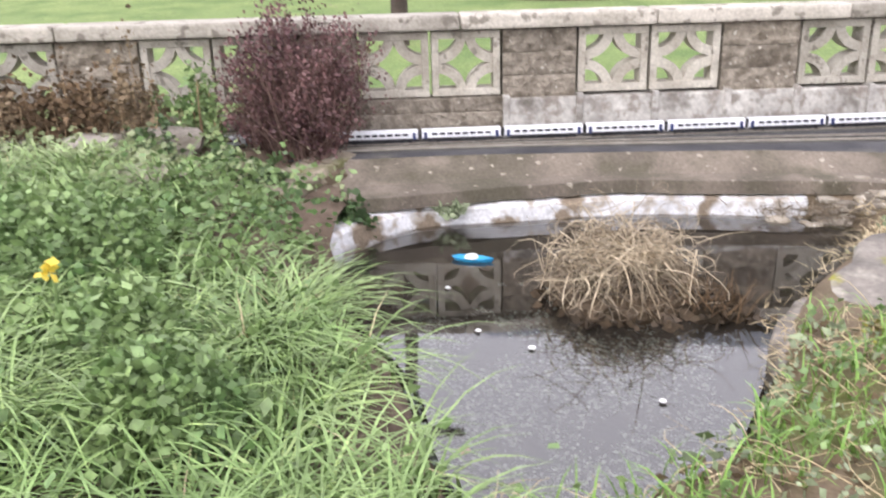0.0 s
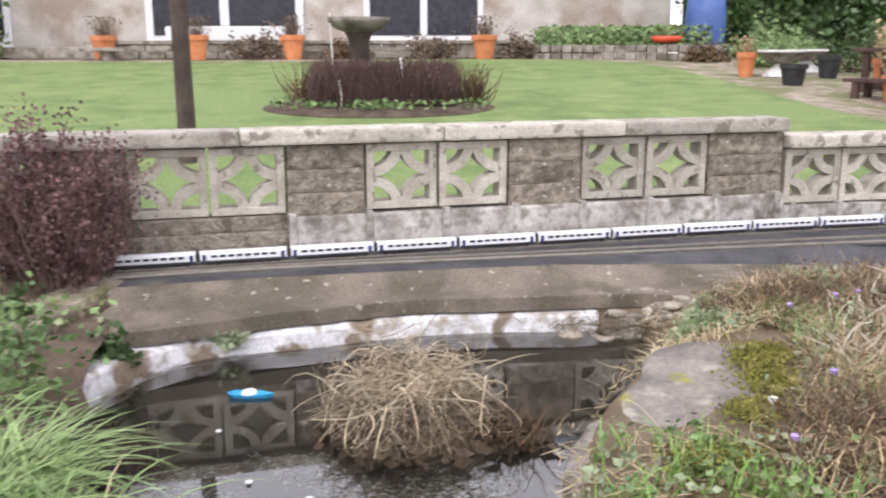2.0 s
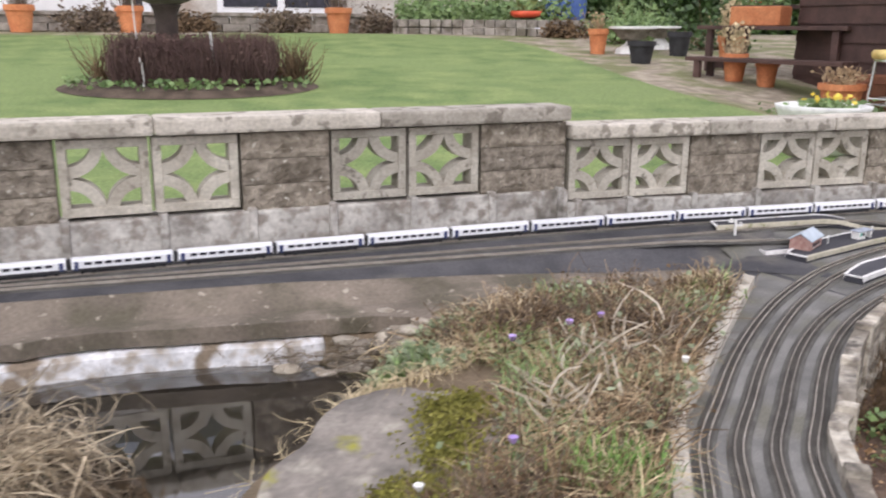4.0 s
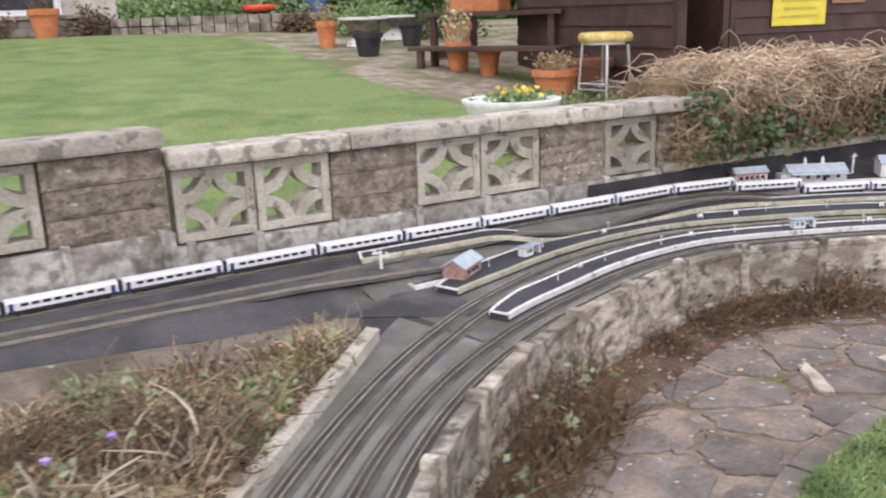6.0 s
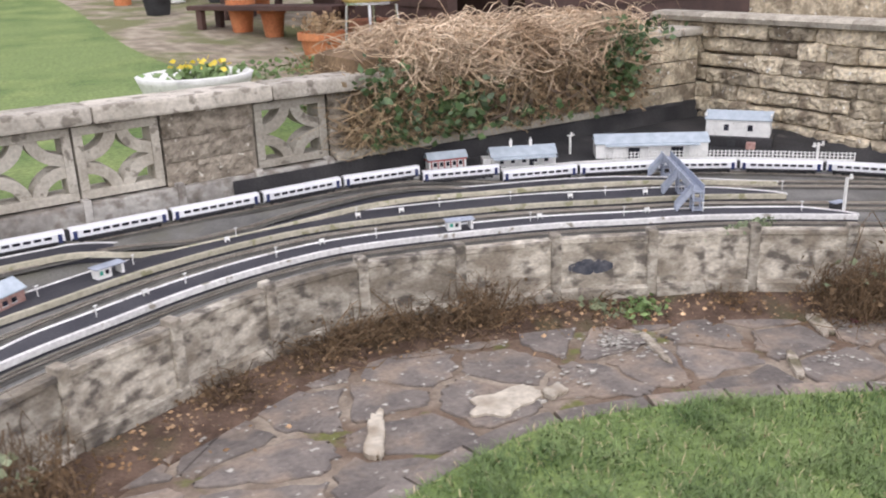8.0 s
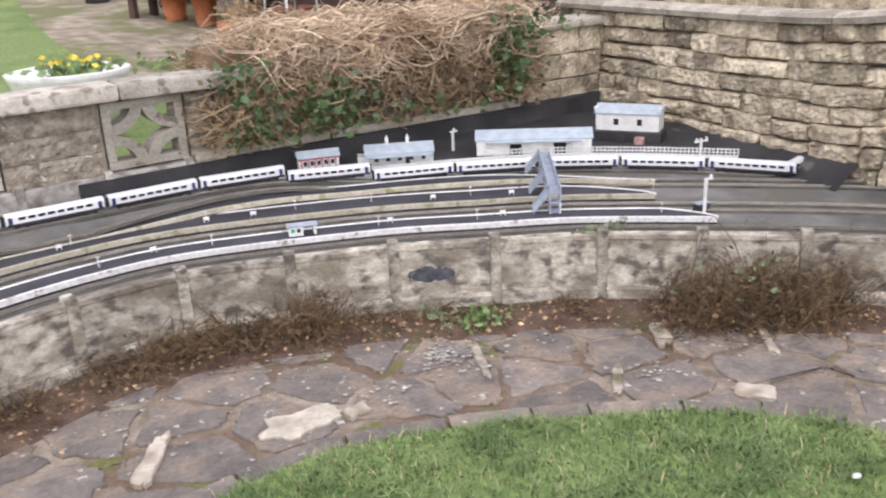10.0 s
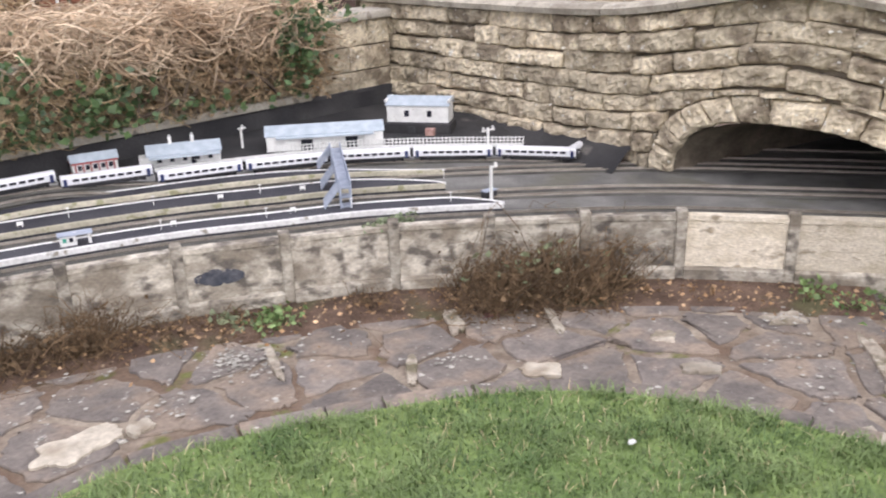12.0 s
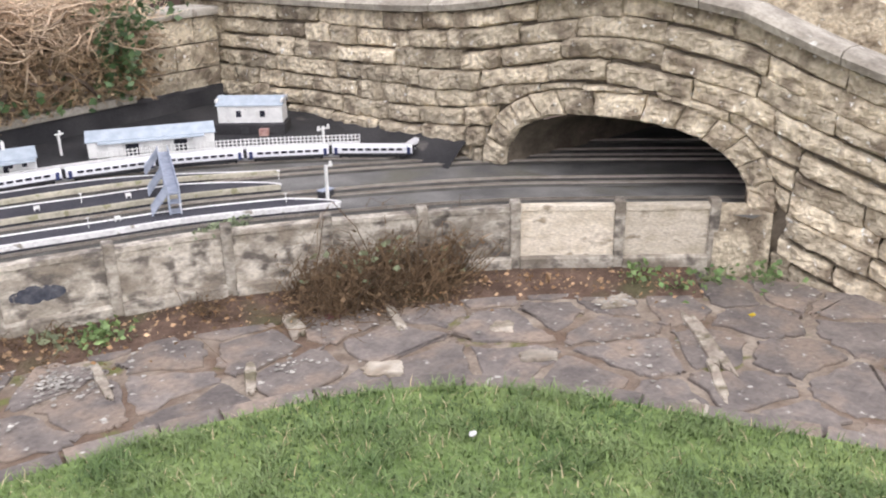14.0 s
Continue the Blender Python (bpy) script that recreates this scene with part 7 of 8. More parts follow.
# pondweed under the surface, floating bits
pw_ = thing("pondweed_carpet", "pale green pondweed under the water surface", "pondweed", kind="stuff")
wq = scatter([(0.40, 1.78), (0.60, 1.36), (0.95, 1.30), (1.26, 1.55), (1.32, 1.95), (1.15, 2.15), (0.75, 2.35), (0.46, 2.3)], 13000, 97)
dens = np.array([noise.noise((q[0] * 7, q[1] * 7, 0)) + 0.45 * noise.noise((q[0] * 22, q[1] * 22, 3)) for q in wq])
fall = np.hypot((wq[:, 0] - 0.86) / 0.46, (wq[:, 1] - 1.62) / 0.62)
wq = wq[dens > -0.3 + 0.9 * np.clip(fall - 0.45, 0, 2) + r.normal(0, 0.12, len(wq))]
leaves("weed", np.column_stack([wq, WATER_Z - 0.018 - 0.045 * r.random(len(wq))]), (0.007, 0.017), PONDWEED, pw_, 98, 0.15)
blue = thing("toy_boat", "small blue and white toy boat floating on the pond", "toy boat", Matrix.Translation((0.535, 2.485, WATER_Z)) @ Matrix.Rotation(-0.1, 4, "Z") @ Matrix.Diagonal((0.62, 0.7, 0.5, 1)))
bm = bmesh.new()
pts = [(-0.10, 0.0), (-0.075, 0.026), (0.0, 0.032), (0.06, 0.024), (0.115, 0.0), (0.06, -0.024), (0.0, -0.032), (-0.075, -0.026)]
up = [bm.verts.new((x, y, 0.022)) for x, y in pts]
dn = [bm.verts.new((x * 0.8, y * 0.6, -0.012)) for x, y in pts]
bm.faces.new(up), bm.faces.new(dn[::-1])
for i in range(8):
    bm.faces.new((dn[i], dn[(i + 1) % 8], up[(i + 1) % 8], up[i]))
part("hull", bm, BLUE_TOY, blue)
part("deck", lathe([(0.035, 0.022), (0.03, 0.032), (0.005, 0.036)], 14), MODEL_WHITE, blue, "white deck")
for i, (x, y, s) in enumerate(((0.62, 1.98, 0.008), (0.76, 1.90, 0.010), (1.05, 1.68, 0.009), (0.50, 2.25, 0.008))):
    t = thing("floating_petal", "white petal floating on the pond", "petal", Matrix.Translation((x, y, WATER_Z + 0.003)), "floating petals")
    part("petal", lathe([(s * 0.3, 0), (s, 0.002), (s * 0.8, 0.004), (s * 0.1, 0.005)], 10), PETAL_WHITE, t)
t = thing("orange_leaf", "orange leaf lying in the pond", "leaf", Matrix.Translation((0.66, 1.45, WATER_Z - 0.004)))
part("leaf", lathe([(0.006, 0), (0.014, 0.001), (0.01, 0.002), (0.002, 0.002)], 7), FISH_ORANGE, t)

# stones, moss and plants of the heather bed
def slab(x, y, z, sx, sy, turn, thick, seed, material, label, tip=(0.0, 0.0)):
    """A flat slab of broken outline with a worn, uneven top, tipped by tip."""
    rr = np.random.default_rng(seed)
    o = rr.random(3) * 30
    n, rings = 40, (1.0, 1.0, 0.94, 0.75, 0.5, 0.25)
    v, f = [], []
    for k, q in enumerate(rings):
        for i in range(n):
            a = 2 * math.pi * i / n
            sq = 1 / (abs(math.cos(a)) ** 3.5 + abs(math.sin(a)) ** 3.5) ** (1 / 3.5)
            rad = q * sq * (1 + 0.22 * noise.noise((1.6 * math.cos(a) + o[0], 1.6 * math.sin(a) + o[1], 0)) + 0.06 * noise.noise((6 * math.cos(a), 6 * math.sin(a), o[2])))
            px, py = sx * rad * math.cos(a), sy * rad * math.sin(a)
            h = -thick if k == 0 else (-0.012 if k == 1 else 0.008 * noise.noise((px * 14 + o[0], py * 14, o[1])) + 0.004 * noise.noise((px * 40, py * 40, o[2])))
            v.append((px, py, h + tip[0] * px + tip[1] * py))
    v.append((0, 0, 0))
    for k in range(len(rings) - 1):
        for i in range(n):
            j = (i + 1) % n
            f.append((k * n + i, k * n + j, (k + 1) * n + j, (k + 1) * n + i))
    f += [((len(rings) - 1) * n + i, (len(rings) - 1) * n + (i + 1) % n, len(v) - 1) for i in range(n)]
    t = thing("slab_stone", label, "stone", Matrix.Translation((x, y, z)) @ Matrix.Rotation(turn, 4, "Z"), "pond-side stones")
    link_mesh("stone", v, f, material, t, smooth=True)


slab(1.72, 2.20, 0.205, 0.25, 0.19, 0.9, 0.12, 110, GREY_ROCK, "large flat grey slab with yellow moss by the pond", (0.10, -0.02))
slab(1.44, 1.98, 0.150, 0.20, 0.11, 1.15, 0.12, 111, GREY_STONE, "low pale slab sloping to the pond water", (0.0, -0.30))
slab(1.52, 1.70, 0.165, 0.10, 0.09, 0.5, 0.08, 112, GREY_STONE, "small pale slab amid the pond-side plants")
slab(1.96, 2.62, 0.195, 0.10, 0.08, 0.3, 0.08, 113, GREY_STONE, "small buried stone at the end of the pond")
# tan rubble and twigs where the pond ends under the shelf
rubble = thing("pond_end_rubble", "tan rubble and dead stems lodged at the end of the pond", "rubble", kind="stuff")
for i in range(46):
    x, y = r.normal(1.78, 0.11), r.normal(2.985, 0.05)
    q = r.uniform(0.012, 0.035)
    part("rubble_stone", rock(bmesh.new(), (x, y, max(0.07, bank_z(x, y)) + q * 0.2), (q * 1.4, q, q * 0.6), 600 + i), PAVING_PALE if i % 3 == 0 else ROUGH, rubble)
rs_ = np.column_stack([r.normal(1.68, 0.14, 260), r.normal(2.97, 0.05, 260), r.uniform(0.08, 0.13, 260)])
twigs("stem_tangle", rs_, rs_ + np.column_stack([r.normal(0, 0.05, 260), r.normal(0, 0.03, 260), r.normal(0.01, 0.02, 260)]), (0.0008, 0.0022), OLD_REED, rubble, 620, 0.2)
for i, (x, y, sx, sy) in enumerate(((1.84, 2.16, 0.06, 0.10), (1.74, 1.98, 0.05, 0.06), (1.60, 1.80, 0.08, 0.04), (1.88, 2.30, 0.07, 0.05))):
    t = thing("moss_cushion", "cushion of yellow-green moss on the stones", "moss", group="moss cushions")
    q = np.column_stack([r.normal(x, sx * 0.6, 1400), r.normal(y, sy * 0.6, 1400)])
    leaves("moss_mat", np.column_stack([q, [max(bank_z(*k_) + 0.012, 0.205) + 0.014 * r.random() for k_ in q]]), (0.006, 0.014), MOSS, t, 130 + i)
heath = thing("heather_plants", "dry heather and straggling stems filling the bed", "heather", kind="stuff")
HBED = [(1.84, 2.76), (2.05, 2.90), (2.28, 3.05), (2.6, 3.11), (2.93, 3.16), (2.68, 2.75), (2.48, 2.46), (2.26, 2.1), (2.08, 1.75), (1.96, 1.3), (1.62, 1.35), (1.72, 1.85), (1.93, 2.12), (2.02, 2.5)]
clumps = scatter(HBED, 250, 140)
for i, c in enumerate(clumps):
    mood = noise.noise((c[0] * 3.1, c[1] * 3.1, 4)) + 0.25 * r.normal()
    size, tall = r.uniform(0.025, 0.07), r.uniform(0.025, 0.10)
    n = int(16000 * size * size) + 12
    q = np.column_stack([r.normal(c[0], size, n), r.normal(c[1], size, n)])
    q = q[[inside(k_, HBED) for k_ in q]]
    n = len(q)
    if n < 4:
        continue
    base = np.column_stack([q, [bank_z(*k_) for k_ in q]])
    out = np.column_stack([(q - c) * 0.6, np.zeros(n)]) + np.column_stack([r.normal(0, 0.022, n), r.normal(0, 0.022, n), r.uniform(0.35, 1.0, n) * tall])
    if mood < -0.02:
        twigs("dark_tangle", base, base + out, (0.0012, 0.003), BROWN_WEED if i % 2 else HEATHER, heath, 700 + i, 0.25, steps=3)
        leaves("dark_foliage", base + out * r.random((n, 1)), (0.007, 0.018), BROWN_WEED if i % 3 else HEATHER, heath, 1000 + i)
    elif mood < 0.17:
        blades("straw_mass", base, (tall * 0.8, tall * 1.7), 0.004, (0.7, 1.5), STRAW, heath, 700 + i, 0.95, segs=3)
        twigs("dry_tangle", base, base + out, (0.001, 0.0024), DRY_STEM, heath, 1000 + i, 0.3, steps=3)
    elif mood < 0.32:
        leaves("grey_green_foliage", base + out * r.uniform(0.2, 0.8, (n, 1)), (0.012, 0.028), SAGE, heath, 700 + i, 0.3)
        twigs("dry_tangle", base[::2], (base + out)[::2], (0.001, 0.0024), DRY_STEM, heath, 1000 + i, 0.3, steps=3)
    else:
        blades("green_mass", base, (tall * 0.5, tall * 1.1), 0.005, (0.3, 1.0), LONG_GRASS, heath, 700 + i, 0.8, segs=3)
# plants between the slab and the rubble
q = scatter([(1.60, 2.48), (1.78, 2.70), (1.92, 2.90), (2.05, 2.90), (1.98, 2.52), (1.80, 2.44)], 900, 153)
qz = np.array([bank_z(*k_) for k_ in q])
mix_ = np.array([noise.noise((k_[0] * 8, k_[1] * 8, 6)) for k_ in q])
leaves("low_foliage", np.column_stack([q, qz + 0.01 + 0.04 * r.random(900)])[mix_ > -0.05], (0.010, 0.024), SAGE, heath, 156, 0.3)
blades("straw_mass", np.column_stack([q, qz])[mix_ < 0.1], (0.04, 0.10), 0.004, (0.7, 1.5), STRAW, heath, 157, 0.95)
blades("green_mass", np.column_stack([q, qz])[mix_ > 0.15], (0.03, 0.08), 0.005, (0.4, 1.1), LONG_GRASS, heath, 158, 0.8)
# low litter between the clumps
hq = scatter(HBED, 1800, 147)
leaves("ground_litter", np.column_stack([hq, [bank_z(*q) + 0.004 + 0.012 * r.random() for q in hq]]), (0.010, 0.026), DEAD_LEAF, heath, 148, 0.15)
bs = np.column_stack([scatter([(2.0, 2.1), (2.35, 2.3), (2.55, 2.65), (2.2, 2.6)], 60, 145), np.full(60, 0.25)])
twigs("bare_branch_tangle", bs, bs + np.column_stack([r.normal(0, 0.07, 60), r.normal(0, 0.07, 60), r.uniform(0.02, 0.10, 60)]), (0.003, 0.006), PALE_BRANCH, heath, 146, 0.15, "pale bare branches", 4)
edge_pl = thing("pond_edge_plants", "mixed low plants and creepers at the edge of the pond", "plants", kind="stuff")
eq = scatter([(1.10, 1.32), (1.22, 1.55), (1.30, 1.80), (1.40, 1.92), (1.62, 1.90), (1.80, 1.75), (1.95, 1.5), (1.88, 0.9), (1.3, 0.6), (0.72, 0.8), (0.66, 1.14), (0.78, 1.20), (0.95, 1.24)], 3600, 150)
ez = np.array([bank_z(*q) for q in eq])
dn_ = np.array([noise.noise((q[0] * 6, q[1] * 6, 2)) for q in eq])
g1, g2 = dn_ > 0.14, (dn_ < 0.0) & (r.random(3600) < 0.7)
leaves("green_foliage", np.column_stack([eq, ez + 0.015 + 0.06 * r.random(3600)])[g1], (0.010, 0.025), WEED, edge_pl, 151, 0.3)
leaves("pale_foliage", np.column_stack([eq, ez + 0.015 + 0.05 * r.random(3600)])[g2], (0.010, 0.026), SAGE, edge_pl, 152, 0.3)
blades("grass", np.column_stack([eq, ez])[(dn_ > 0.02) & (r.random(3600) < 0.8)], (0.05, 0.14), 0.006, (0.3, 0.9), GRASS, edge_pl, 153)
st_ = np.column_stack([eq, ez + 0.02])[r.random(3600) < 0.2]
leaves("dead_foliage", np.column_stack([eq, ez + 0.008 + 0.02 * r.random(3600)])[r.random(3600) < 0.3], (0.012, 0.03), BROWN_LEAF, edge_pl, 149, 0.2)
twigs("straw", st_, st_ + np.column_stack([r.normal(0, 0.07, len(st_)), r.normal(0, 0.07, len(st_)), r.normal(0.02, 0.02, len(st_))]), (0.0008, 0.002), STRAW, edge_pl, 154, 0.2)
rim = np.array([p[:2] for p in POND if p[0] > 1.2 and p[1] < 2.95])
rm = rim[r.integers(0, len(rim), 260)] + r.normal(0, 0.035, (260, 2)) + (0.05, -0.02)
twigs("rim_straw", np.column_stack([rm, np.full(260, 0.14)]), np.column_stack([rm + r.normal(0, 0.035, (260, 2)), 0.13 + 0.05 * r.random(260)]), (0.0008, 0.0018), STRAW, edge_pl, 155, 0.12)
for i, (x, y, h) in enumerate(((2.10, 1.95, 0.11), (2.08, 2.65, 0.07), (2.78, 3.02, 0.06), (1.95, 1.55, 0.12))):
    n = 160
    q = np.column_stack([r.normal(x, 0.05, n), r.normal(y, 0.05, n), np.full(n, bank_z(x, y))])
    t = thing("grass_tuft", "small green tuft in the heather bed", "grass tuft", group="green tufts")
    blades("blade_mass", q, (h * 0.6, h * 1.3), 0.005, (0.2, 0.8), GRASS, t, 160 + i)
for i, (x, y, m_, lab) in enumerate(((1.72, 1.75, PETAL_LILAC, "lilac crocus"), (1.94, 2.05, PETAL_LILAC, "lilac crocus"), (2.22, 2.62, PETAL_LILAC, "lilac crocus"), (2.33, 2.70, PETAL_LILAC, "lilac crocus"), (2.06, 2.56, PETAL_LILAC, "lilac crocus"), (1.75, 1.93, PETAL_WHITE, "white blossom"), (2.42, 2.38, PETAL_WHITE, "white blossom"))):
    t = thing("crocus", lab + " open in the heather bed", "flower", Matrix.Translation((x, y, bank_z(x, y))), "spring flowers")
    part("stem", tube([(0, 0, 0), (0, 0, 0.05)], 0.003, 5), WEED, t)
    part("bloom", lathe([(0.002, 0.048), (0.007, 0.053), (0.010, 0.063), (0.006, 0.061)], 6), m_, t)

# brown weeds at the foot of the edge wall
def foot_weeds(x, y, wx, h, n, seed, label, material=BROWN_WEED, green=0):
    rr = np.random.default_rng(seed)
    t = thing("dry_weed_clump", label, "weeds", Matrix.Translation((x, y, 0.0)), "dry weeds at the wall foot")
    n = int(n * 0.7)
    b = np.column_stack([rr.normal(0, wx * 0.55, n), rr.normal(0, 0.03, n), np.zeros(n)])
    e = b + np.column_stack([rr.normal(0, wx * 0.45, n), rr.normal(-0.03, 0.05, n), rr.uniform(0.05, 0.95, n) ** 1.8 * h])
    twigs("stem_tangle", b, e, (0.001, 0.0026), material, t, seed, 0.30, steps=4)
    k = rr.random((n, 1))
    leaves("dry_foliage", b + (e - b) * k, (0.008, 0.020), material, t, seed + 1)
    if green:
        g = np.column_stack([rr.normal(0, wx * 0.4, green), rr.normal(-0.03, 0.03, green), rr.uniform(0.02, h * 0.8, green)])
        leaves("green_foliage", g, (0.018, 0.035), SAGE, t, seed + 2)


def foot(x):
    k = int(np.argmin(np.abs(EDGE[100:, 0] - x))) + 100
    p = EDGE[k, :2] - normals(EDGE)[k] * 0.06
    return float(p[0]), float(p[1])


for i, (x, w, h, n, g) in enumerate(((5.86, 0.20, 0.22, 2000, 60), (6.02, 0.12, 0.21, 1100, 10), (5.72, 0.10, 0.20, 700, 10), (4.70, 0.10, 0.17, 900, 0), (4.52, 0.10, 0.13, 600, 0), (4.32, 0.16, 0.12, 1000, 0), (4.15, 0.10, 0.08, 500, 0), (5.05, 0.06, 0.06, 260, 40), (4.9, 0.12, 0.05, 350, 0), (5.45, 0.05, 0.10, 200, 0), (3.90, 0.08, 0.10, 400, 0))):
    foot_weeds(*foot(x), w, h, n, 170 + 3 * i, "dry brown weeds growing at the foot of the edge wall", BROWN_WEED, g)
for i, (x, y, w, h) in enumerate(((3.40, 2.82, 0.10, 0.24), (3.25, 2.70, 0.08, 0.22), (3.08, 2.50, 0.08, 0.20))):
    foot_weeds(x, y, w, h, 900, 210 + 3 * i, "tall dry brown weeds beside the viaduct wall", BROWN_WEED, 30)
for i, (x, y, h, n) in enumerate(((5.13, 3.02, 0.05, 160), (6.38, 2.10, 0.06, 60), (6.52, 1.92, 0.05, 40), (6.40, 1.98, 0.04, 40), (2.98, 2.42, 0.09, 90), (6.60, 1.80, 0.06, 50), (2.93, 2.30, 0.07, 60))):
    t = thing("green_weed", "small bright green weed in the paving joint", "weed", Matrix.Translation((x, y, 0.0)), "green weeds in the joints")
    q = np.column_stack([r.normal(0, 0.035, n), r.normal(0, 0.03, n), h * r.random(n) + 0.005])
    leaves("foliage", q, (0.012, 0.028), WEED, t, 230 + i, 0.3)
    twigs("stem_tangle", np.column_stack([r.normal(0, 0.012, 20), r.normal(0, 0.012, 20), np.zeros(20)]), q[:20], (0.001, 0.002), WEED, t, 240 + i)
tuft = thing("edge_weed", "small green weed growing between the rails and the wall", "weed", Matrix.Translation((5.53, 3.0, 0.2)))
leaves("foliage", np.column_stack([r.normal(0, 0.05, 150), r.normal(0, 0.012, 150), 0.005 + 0.035 * r.random(150)]), (0.01, 0.022), SAGE, tuft, 250)
# soil and litter strip between wall and paving
v, f = sweep(EDGE[70:k1 - 2], [(0.0, 0.034), (-0.06, 0.028), (-0.13, 0.018), (-0.19, 0.004), (-0.20, -0.01), (0.0, -0.01)], 0.0)
tagged(link_mesh("soil_strip", v, f, LITTER_SOIL, smooth=True), "brown leaf litter and soil along the wall foot", "soil", kind="structure")
litter = thing("leaf_litter", "scattered dead leaves and crumbs along the wall foot", "litter", kind="stuff")
n = 1700
ii = r.integers(75, k1 - 3, n)
lp = EDGE[ii, :2] - normals(EDGE)[ii] * np.abs(r.normal(0.09, 0.08, n))[:, None] + r.normal(0, 0.02, (n, 2))
leaves("dead_foliage", np.column_stack([lp, 0.028 + 0.008 * r.random(n)]), (0.006, 0.018), DEAD_LEAF, litter, 251, 0.1)
for i, (x, y, s, m_) in enumerate(((6.18, 2.30, 0.045, DEAD_LEAF), (5.75, 2.80, 0.03, STRAW), (5.98, 2.60, 0.035, DEAD_LEAF), (6.05, 2.44, 0.03, DEAD_LEAF), (6.30, 1.72, 0.018, YELLOW), (6.10, 2.5, 0.03, DEAD_LEAF))):
    t = thing("fallen_leaf", "single curled fallen leaf on the paving", "leaf", Matrix.Translation((x, y, 0.03)), "fallen leaves")
    leaves("blade", np.zeros((2, 3)) + np.array([[0, 0, 0], [0.006, 0.004, 0.002]]), (s, s * 1.2), m_, t, 252 + i, 0.1)

# blades of the near lawn
lawn_g = thing("lawn_grass", "short green blades of the near lawn", "grass", kind="stuff")
lp = scatter(np.vstack([LAWN_EDGE[(LAWN_EDGE[:, 1] > 1.1) & (LAWN_EDGE[:, 0] > 3.3), :2], [(5.6, 1.0), (4.9, 0.95), (4.2, 1.5), (3.6, 1.75)]]), 52000, 260)
blades("blade_mass", np.column_stack([lp, np.full(len(lp), 0.018)]), (0.016, 0.040), 0.0034, (0.3, 1.2), LAWN_BLADE, lawn_g, 261, 0.7, segs=2)
tf = lp[[noise.noise((q[0] * 9, q[1] * 9, 2)) > 0.12 for q in lp]]
blades("tuft_blade_mass", np.column_stack([tf, np.full(len(tf), 0.02)]), (0.03, 0.055), 0.0034, (0.4, 1.2), LAWN_BLADE, lawn_g, 263, 0.8, segs=3)
bl2 = lp[r.random(len(lp)) < 0.06]
blades("dry_blade_mass", np.column_stack([bl2, np.full(len(bl2), 0.018)]), (0.02, 0.04), 0.003, (0.4, 1.0), STRAW, lawn_g, 262, 0.6, segs=2)
t = thing("white_pebble", "small white pebble lying on the lawn", "pebble", Matrix.Translation((5.36, 1.94, 0.045)))
part("pebble", rock(bmesh.new(), (0, 0, 0), (0.010, 0.008, 0.005), 300), PETAL_WHITE, t, smooth=True)
t = thing("white_pebble", "small pale pebble on the line bed", "pebble", Matrix.Translation((1.85, 3.485, 0.21)))
part("pebble", rock(bmesh.new(), (0, 0, 0), (0.016, 0.014, 0.012), 301), PETAL_WHITE, t, smooth=True)

# ---- paving stones ----
def clip_poly(poly, p, nrm):
    out = []
    for i in range(len(poly)):
        a, b = poly[i], poly[(i + 1) % len(poly)]
        da, db = np.dot(a - p, nrm), np.dot(b - p, nrm)
        if da <= 0:
            out.append(a)
        if da * db < 0:
            out.append(a + (b - a) * da / (da - db))
    return out


pr = np.random.default_rng(12)
seeds = [np.array(q) for q in ((5.15, 3.03), (4.93, 2.92), (5.11, 2.69), (5.40, 2.84), (5.62, 2.63), (5.345, 2.47), (5.83, 2.50), (5.60, 2.23), (6.04, 2.41), (5.88, 2.24), (5.72, 2.12), (6.19, 2.095), (6.31, 1.95),
         (5.95, 1.90), (5.77, 1.72), (5.97, 1.58), (6.32, 1.72), (4.66, 3.19), (4.60, 2.94), (4.76, 2.74), (4.05, 3.01), (3.95, 3.22), (4.38, 3.06), (4.25, 2.77), (3.90, 2.80), (4.46, 2.83), (6.12, 1.72), (6.10, 1.40))]
lo, hi = PAVE.min(0), PAVE.max(0)
for _ in range(9000):
    q = lo + pr.random(2) * (hi - lo)
    if all(np.hypot(*((q - s_) * (1.0, 1.25))) > (0.17 if (q[0] * 7.3) % 1 < 0.2 else 0.34) for s_ in seeds):
        seeds.append(q)
seeds = np.array(seeds)
# patches and fillets of mortar: place, half sizes, turn, crumbling or pale
PALE_AT = [(3.79, 3.09, 0.05, 0.03, 0.4, 0), (4.16, 2.79, 0.10, 0.022, 1.15, 0), (4.50, 2.77, 0.085, 0.05, 0.2, 0), (4.635, 2.75, 0.03, 0.025, 0.3, 0), (5.53, 2.71, 0.085, 0.022, 1.05, 1), (5.73, 2.51, 0.085, 0.014, 1.0, 1),
           (5.49, 2.33, 0.05, 0.03, -0.7, 0), (5.79, 2.065, 0.04, 0.025, -0.7, 0), (6.20, 2.085, 0.05, 0.035, -0.5, 1), (5.78, 1.645, 0.04, 0.035, 0.5, 0), (6.13, 1.775, 0.17, 0.022, 0.75, 1), (5.865, 2.24, 0.035, 0.03, 0.3, 1),
           (5.26, 2.555, 0.075, 0.014, 0.9, 1), (5.95, 1.66, 0.09, 0.014, 0.6, 1), (5.02, 2.83, 0.10, 0.014, 1.25, 1)]
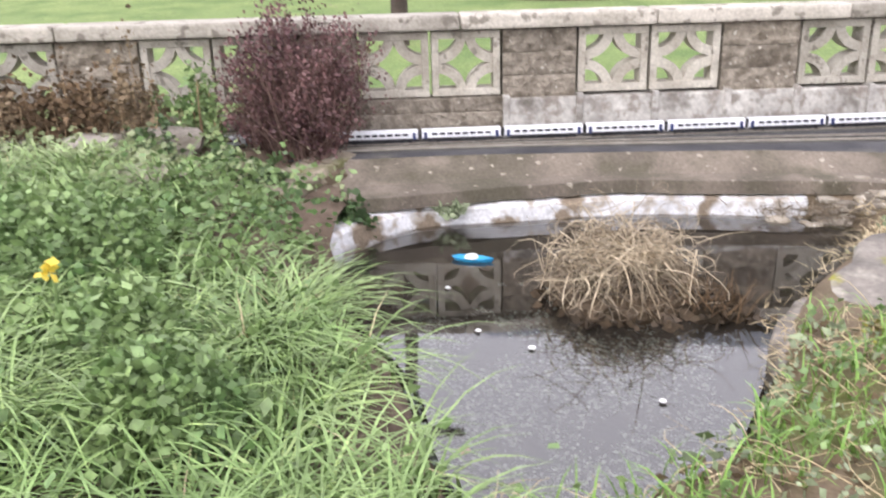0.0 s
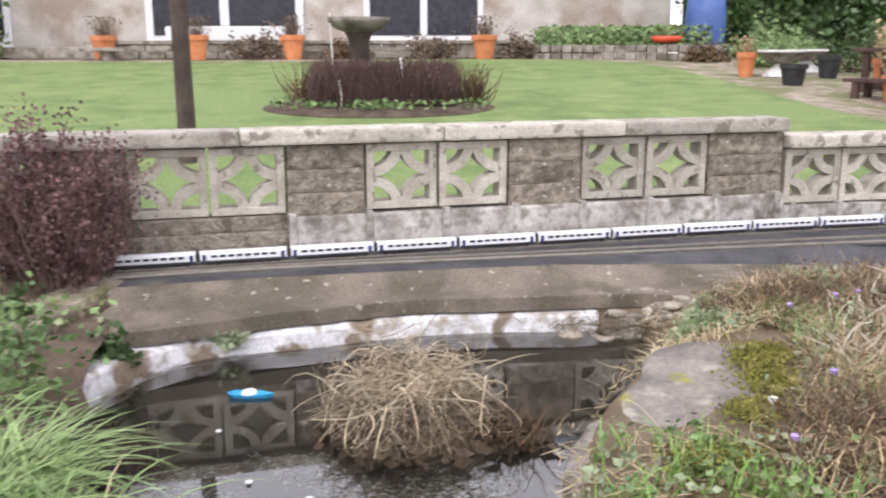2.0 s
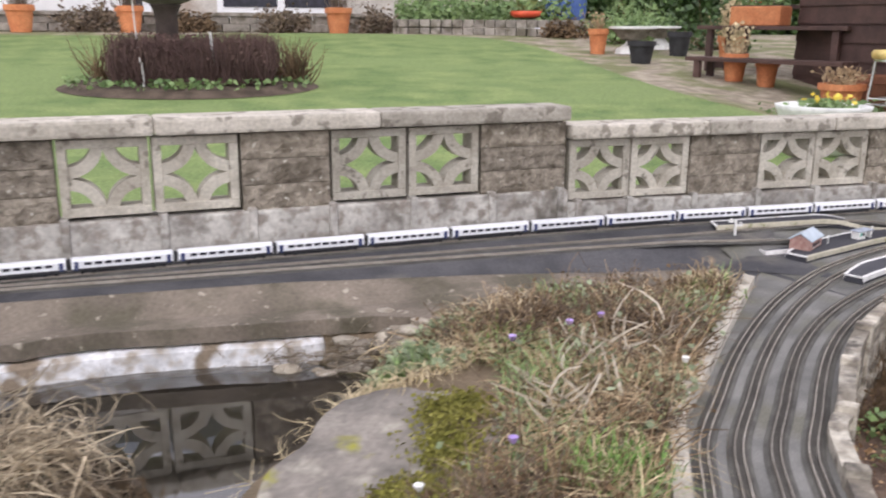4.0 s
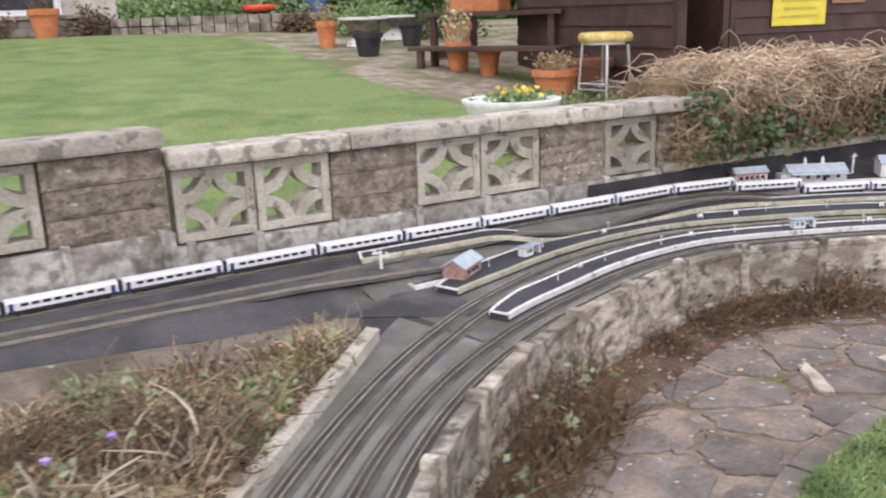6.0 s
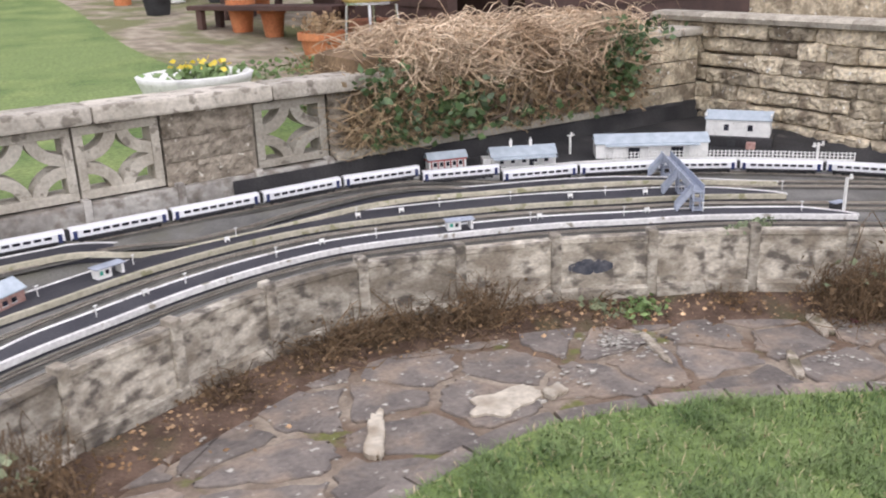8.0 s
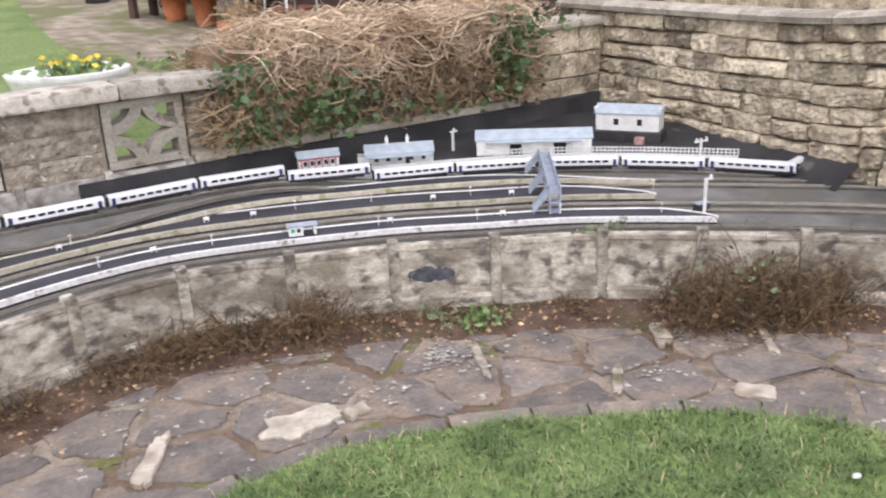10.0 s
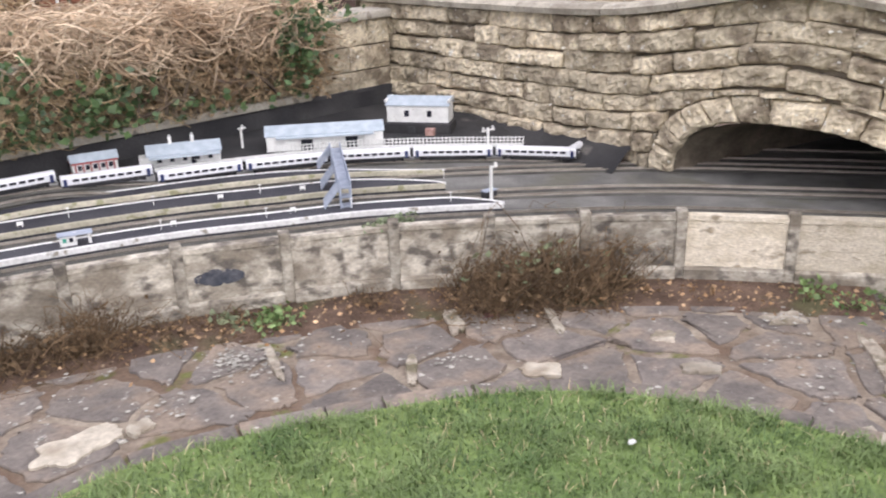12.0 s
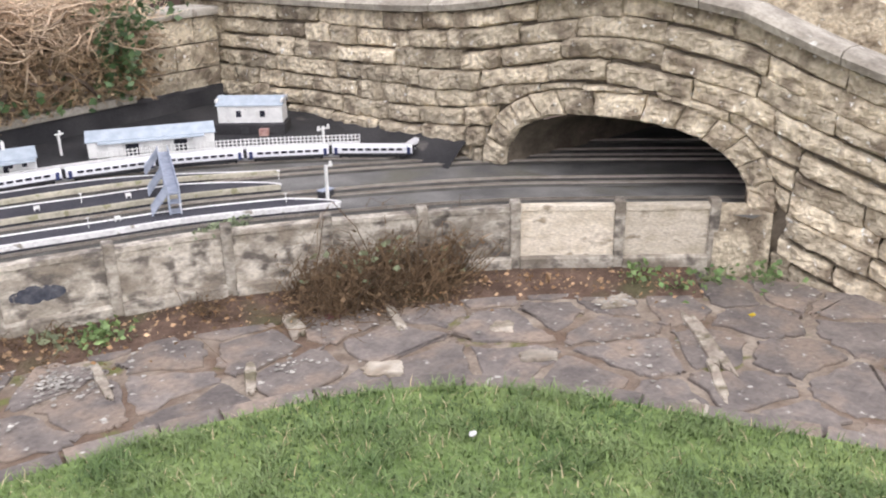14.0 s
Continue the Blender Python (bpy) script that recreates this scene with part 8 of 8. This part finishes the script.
for q in seeds:
    if not inside(q, PAVE) or q[1] < 0.6:
        continue
    near = seeds[(np.hypot(*(seeds - q).T) < 1.3) & (np.hypot(*(seeds - q).T) > 1e-6)]
    cell = [q + np.array(c) for c in ((-0.5, -0.5), (0.5, -0.5), (0.5, 0.5), (-0.5, 0.5))]
    for o in near:
        d = o - q
        L = np.hypot(*d)
        cell = clip_poly(cell, q + d * 0.5 - d / L * pr.uniform(0.004, 0.022), d / L)
        if len(cell) < 3:
            break
    if len(cell) < 3:
        continue
    c = np.array(cell)
    cc = c.mean(0)
    # worn, slightly wavy outline
    pts = []
    for i in range(len(c)):
        a, b = c[i], c[(i + 1) % len(c)]
        for t_ in (0.05, 0.22, 0.4, 0.6, 0.78, 0.95):
            w = a + (b - a) * t_
            pts.append(w + (cc - w) * 0.02 + pr.normal(0, 0.006, 2))
    pts = np.array(pts)
    h = 0.004 + 0.005 * pr.random()
    tilt = pr.normal(0, 0.006, 2)
    m = len(pts)
    v = [(*(p_ - cc), -0.002) for p_ in pts] + [(*(p_ - cc), h - 0.003 + tilt @ (p_ - cc)) for p_ in pts] + [(*((p_ - cc) * 0.975), h + tilt @ (p_ - cc)) for p_ in pts]
    f = [tuple(range(2 * m, 3 * m))] + [(k_ * m + i, k_ * m + (i + 1) % m, (k_ + 1) * m + (i + 1) % m, (k_ + 1) * m + i) for k_ in (0, 1) for i in range(m)]
    ob = link_mesh("paving_stone", v, f, PAVING, jb)
    ob.location = (*cc, 0)
for i, (x, y, sx, sy, g, soft_) in enumerate(PALE_AT):
    rr = np.random.default_rng(400 + i)
    pts = []
    off_ = rr.random(2) * 50
    for k in range(36):
        a = 2 * math.pi * k / 36
        sq = 1 / (abs(math.cos(a)) ** 4 + abs(math.sin(a)) ** 4) ** 0.25
        rad = sq * (1 + 0.42 * noise.noise((1.5 * math.cos(a) + off_[0], 1.5 * math.sin(a) + off_[1], 0)) + 0.22 * noise.noise((5 * math.cos(a), 5 * math.sin(a), off_[0])))
        ux, uy = sx * rad * math.cos(a), sy * rad * math.sin(a)
        pts.append((x + ux * math.cos(g) - uy * math.sin(g), y + ux * math.sin(g) + uy * math.cos(g)))
    m = 36
    z = 0.0125 if soft_ else 0.0165
    v = [(*p_, 0.001) for p_ in pts] + [(*p_, z - 0.003) for p_ in pts] + [(x + (p_[0] - x) * 0.88, y + (p_[1] - y) * 0.88, z + 0.001 * rr.normal()) for p_ in pts]
    f = [tuple(range(2 * m, 3 * m))] + [(q * m + k, q * m + (k + 1) % m, (q + 1) * m + (k + 1) % m, (q + 1) * m + k) for q in (0, 1) for k in range(m)]
    link_mesh("mortar_patch", v, f, OLD_MORTAR if soft_ else PAVING_PALE, jb, "crumbling old mortar" if soft_ else "pale mortar patch")
LICHEN = mat("pale_lichen", (0.27, 0.255, 0.225), (0.44, 0.42, 0.375), 0.95, 30, 120, 0.4, island=True, vary=0.35)
lq = [np.column_stack([pr.normal(x, w, n), pr.normal(y, w, n)]) for x, y, w, n in ((4.95, 2.89, 0.045, 150), (6.20, 2.08, 0.028, 70), (5.36, 2.52, 0.03, 30), (4.72, 2.80, 0.04, 30), (5.62, 2.60, 0.05, 16), (6.0, 1.92, 0.08, 26), (4.55, 3.0, 0.10, 24), (5.2, 3.0, 0.12, 40), (4.1, 2.95, 0.15, 30))]
lq.append(scatter(PAVE[::3], 160, 264))
lq = np.vstack(lq)
lichen = thing("lichen_crust", "pale round lichen crusts on the paving stones", "lichen", kind="stuff")
n = len(lq)
a = np.linspace(0, 2 * math.pi, 8)[:-1]
rad = pr.uniform(0.0015, 0.0075, (n, 1)) * pr.uniform(0.7, 1.3, (n, 7))
lz = np.broadcast_to((0.0115 + 0.0015 * pr.random(n))[:, None], (n, 7))
link_mesh("crust", np.stack([lq[:, :1] + rad * np.cos(a), lq[:, 1:] + rad * np.sin(a), lz], 2).reshape(-1, 3), (np.arange(n)[:, None] * 7 + np.arange(7)).tolist(), LICHEN, lichen)
stain = [(5.63 + 0.035 * (1 + 0.4 * pr.normal()) * math.cos(g), 2.65 + 0.022 * (1 + 0.3 * pr.normal()) * math.sin(g), 0.0125) for g in np.linspace(0, 2 * math.pi, 22)[:-1]]
link_mesh("berry_stain", stain, [tuple(range(21))], mat("berry_red", (0.12, 0.035, 0.045), (0.20, 0.08, 0.085), 0.8, 30, 120, 0.2), jb, "dark red berry stain")
# edging stones along the lawn
s_l = np.concatenate([[0], np.cumsum(np.linalg.norm(np.diff(LAWN_EDGE, axis=0), axis=1))])
s, k = 1.2, 0
while s < s_l[-1] - 1.0:
    w = 0.13 + 0.12 * pr.random()
    c = np.stack([np.interp(np.linspace(s + 0.004, s + w - 0.004, 5), s_l, LAWN_EDGE[:, q]) for q in (0, 1)], 1)
    h = 0.017 + 0.004 * pr.random()
    v, f = sweep(c, [(-0.006, 0.0), (-0.004, h), (0.062, h), (0.068, h - 0.006), (0.068, 0.0)], 0.0)
    link_mesh("edging_stone", v, f, PAVING, jb)
    s += w
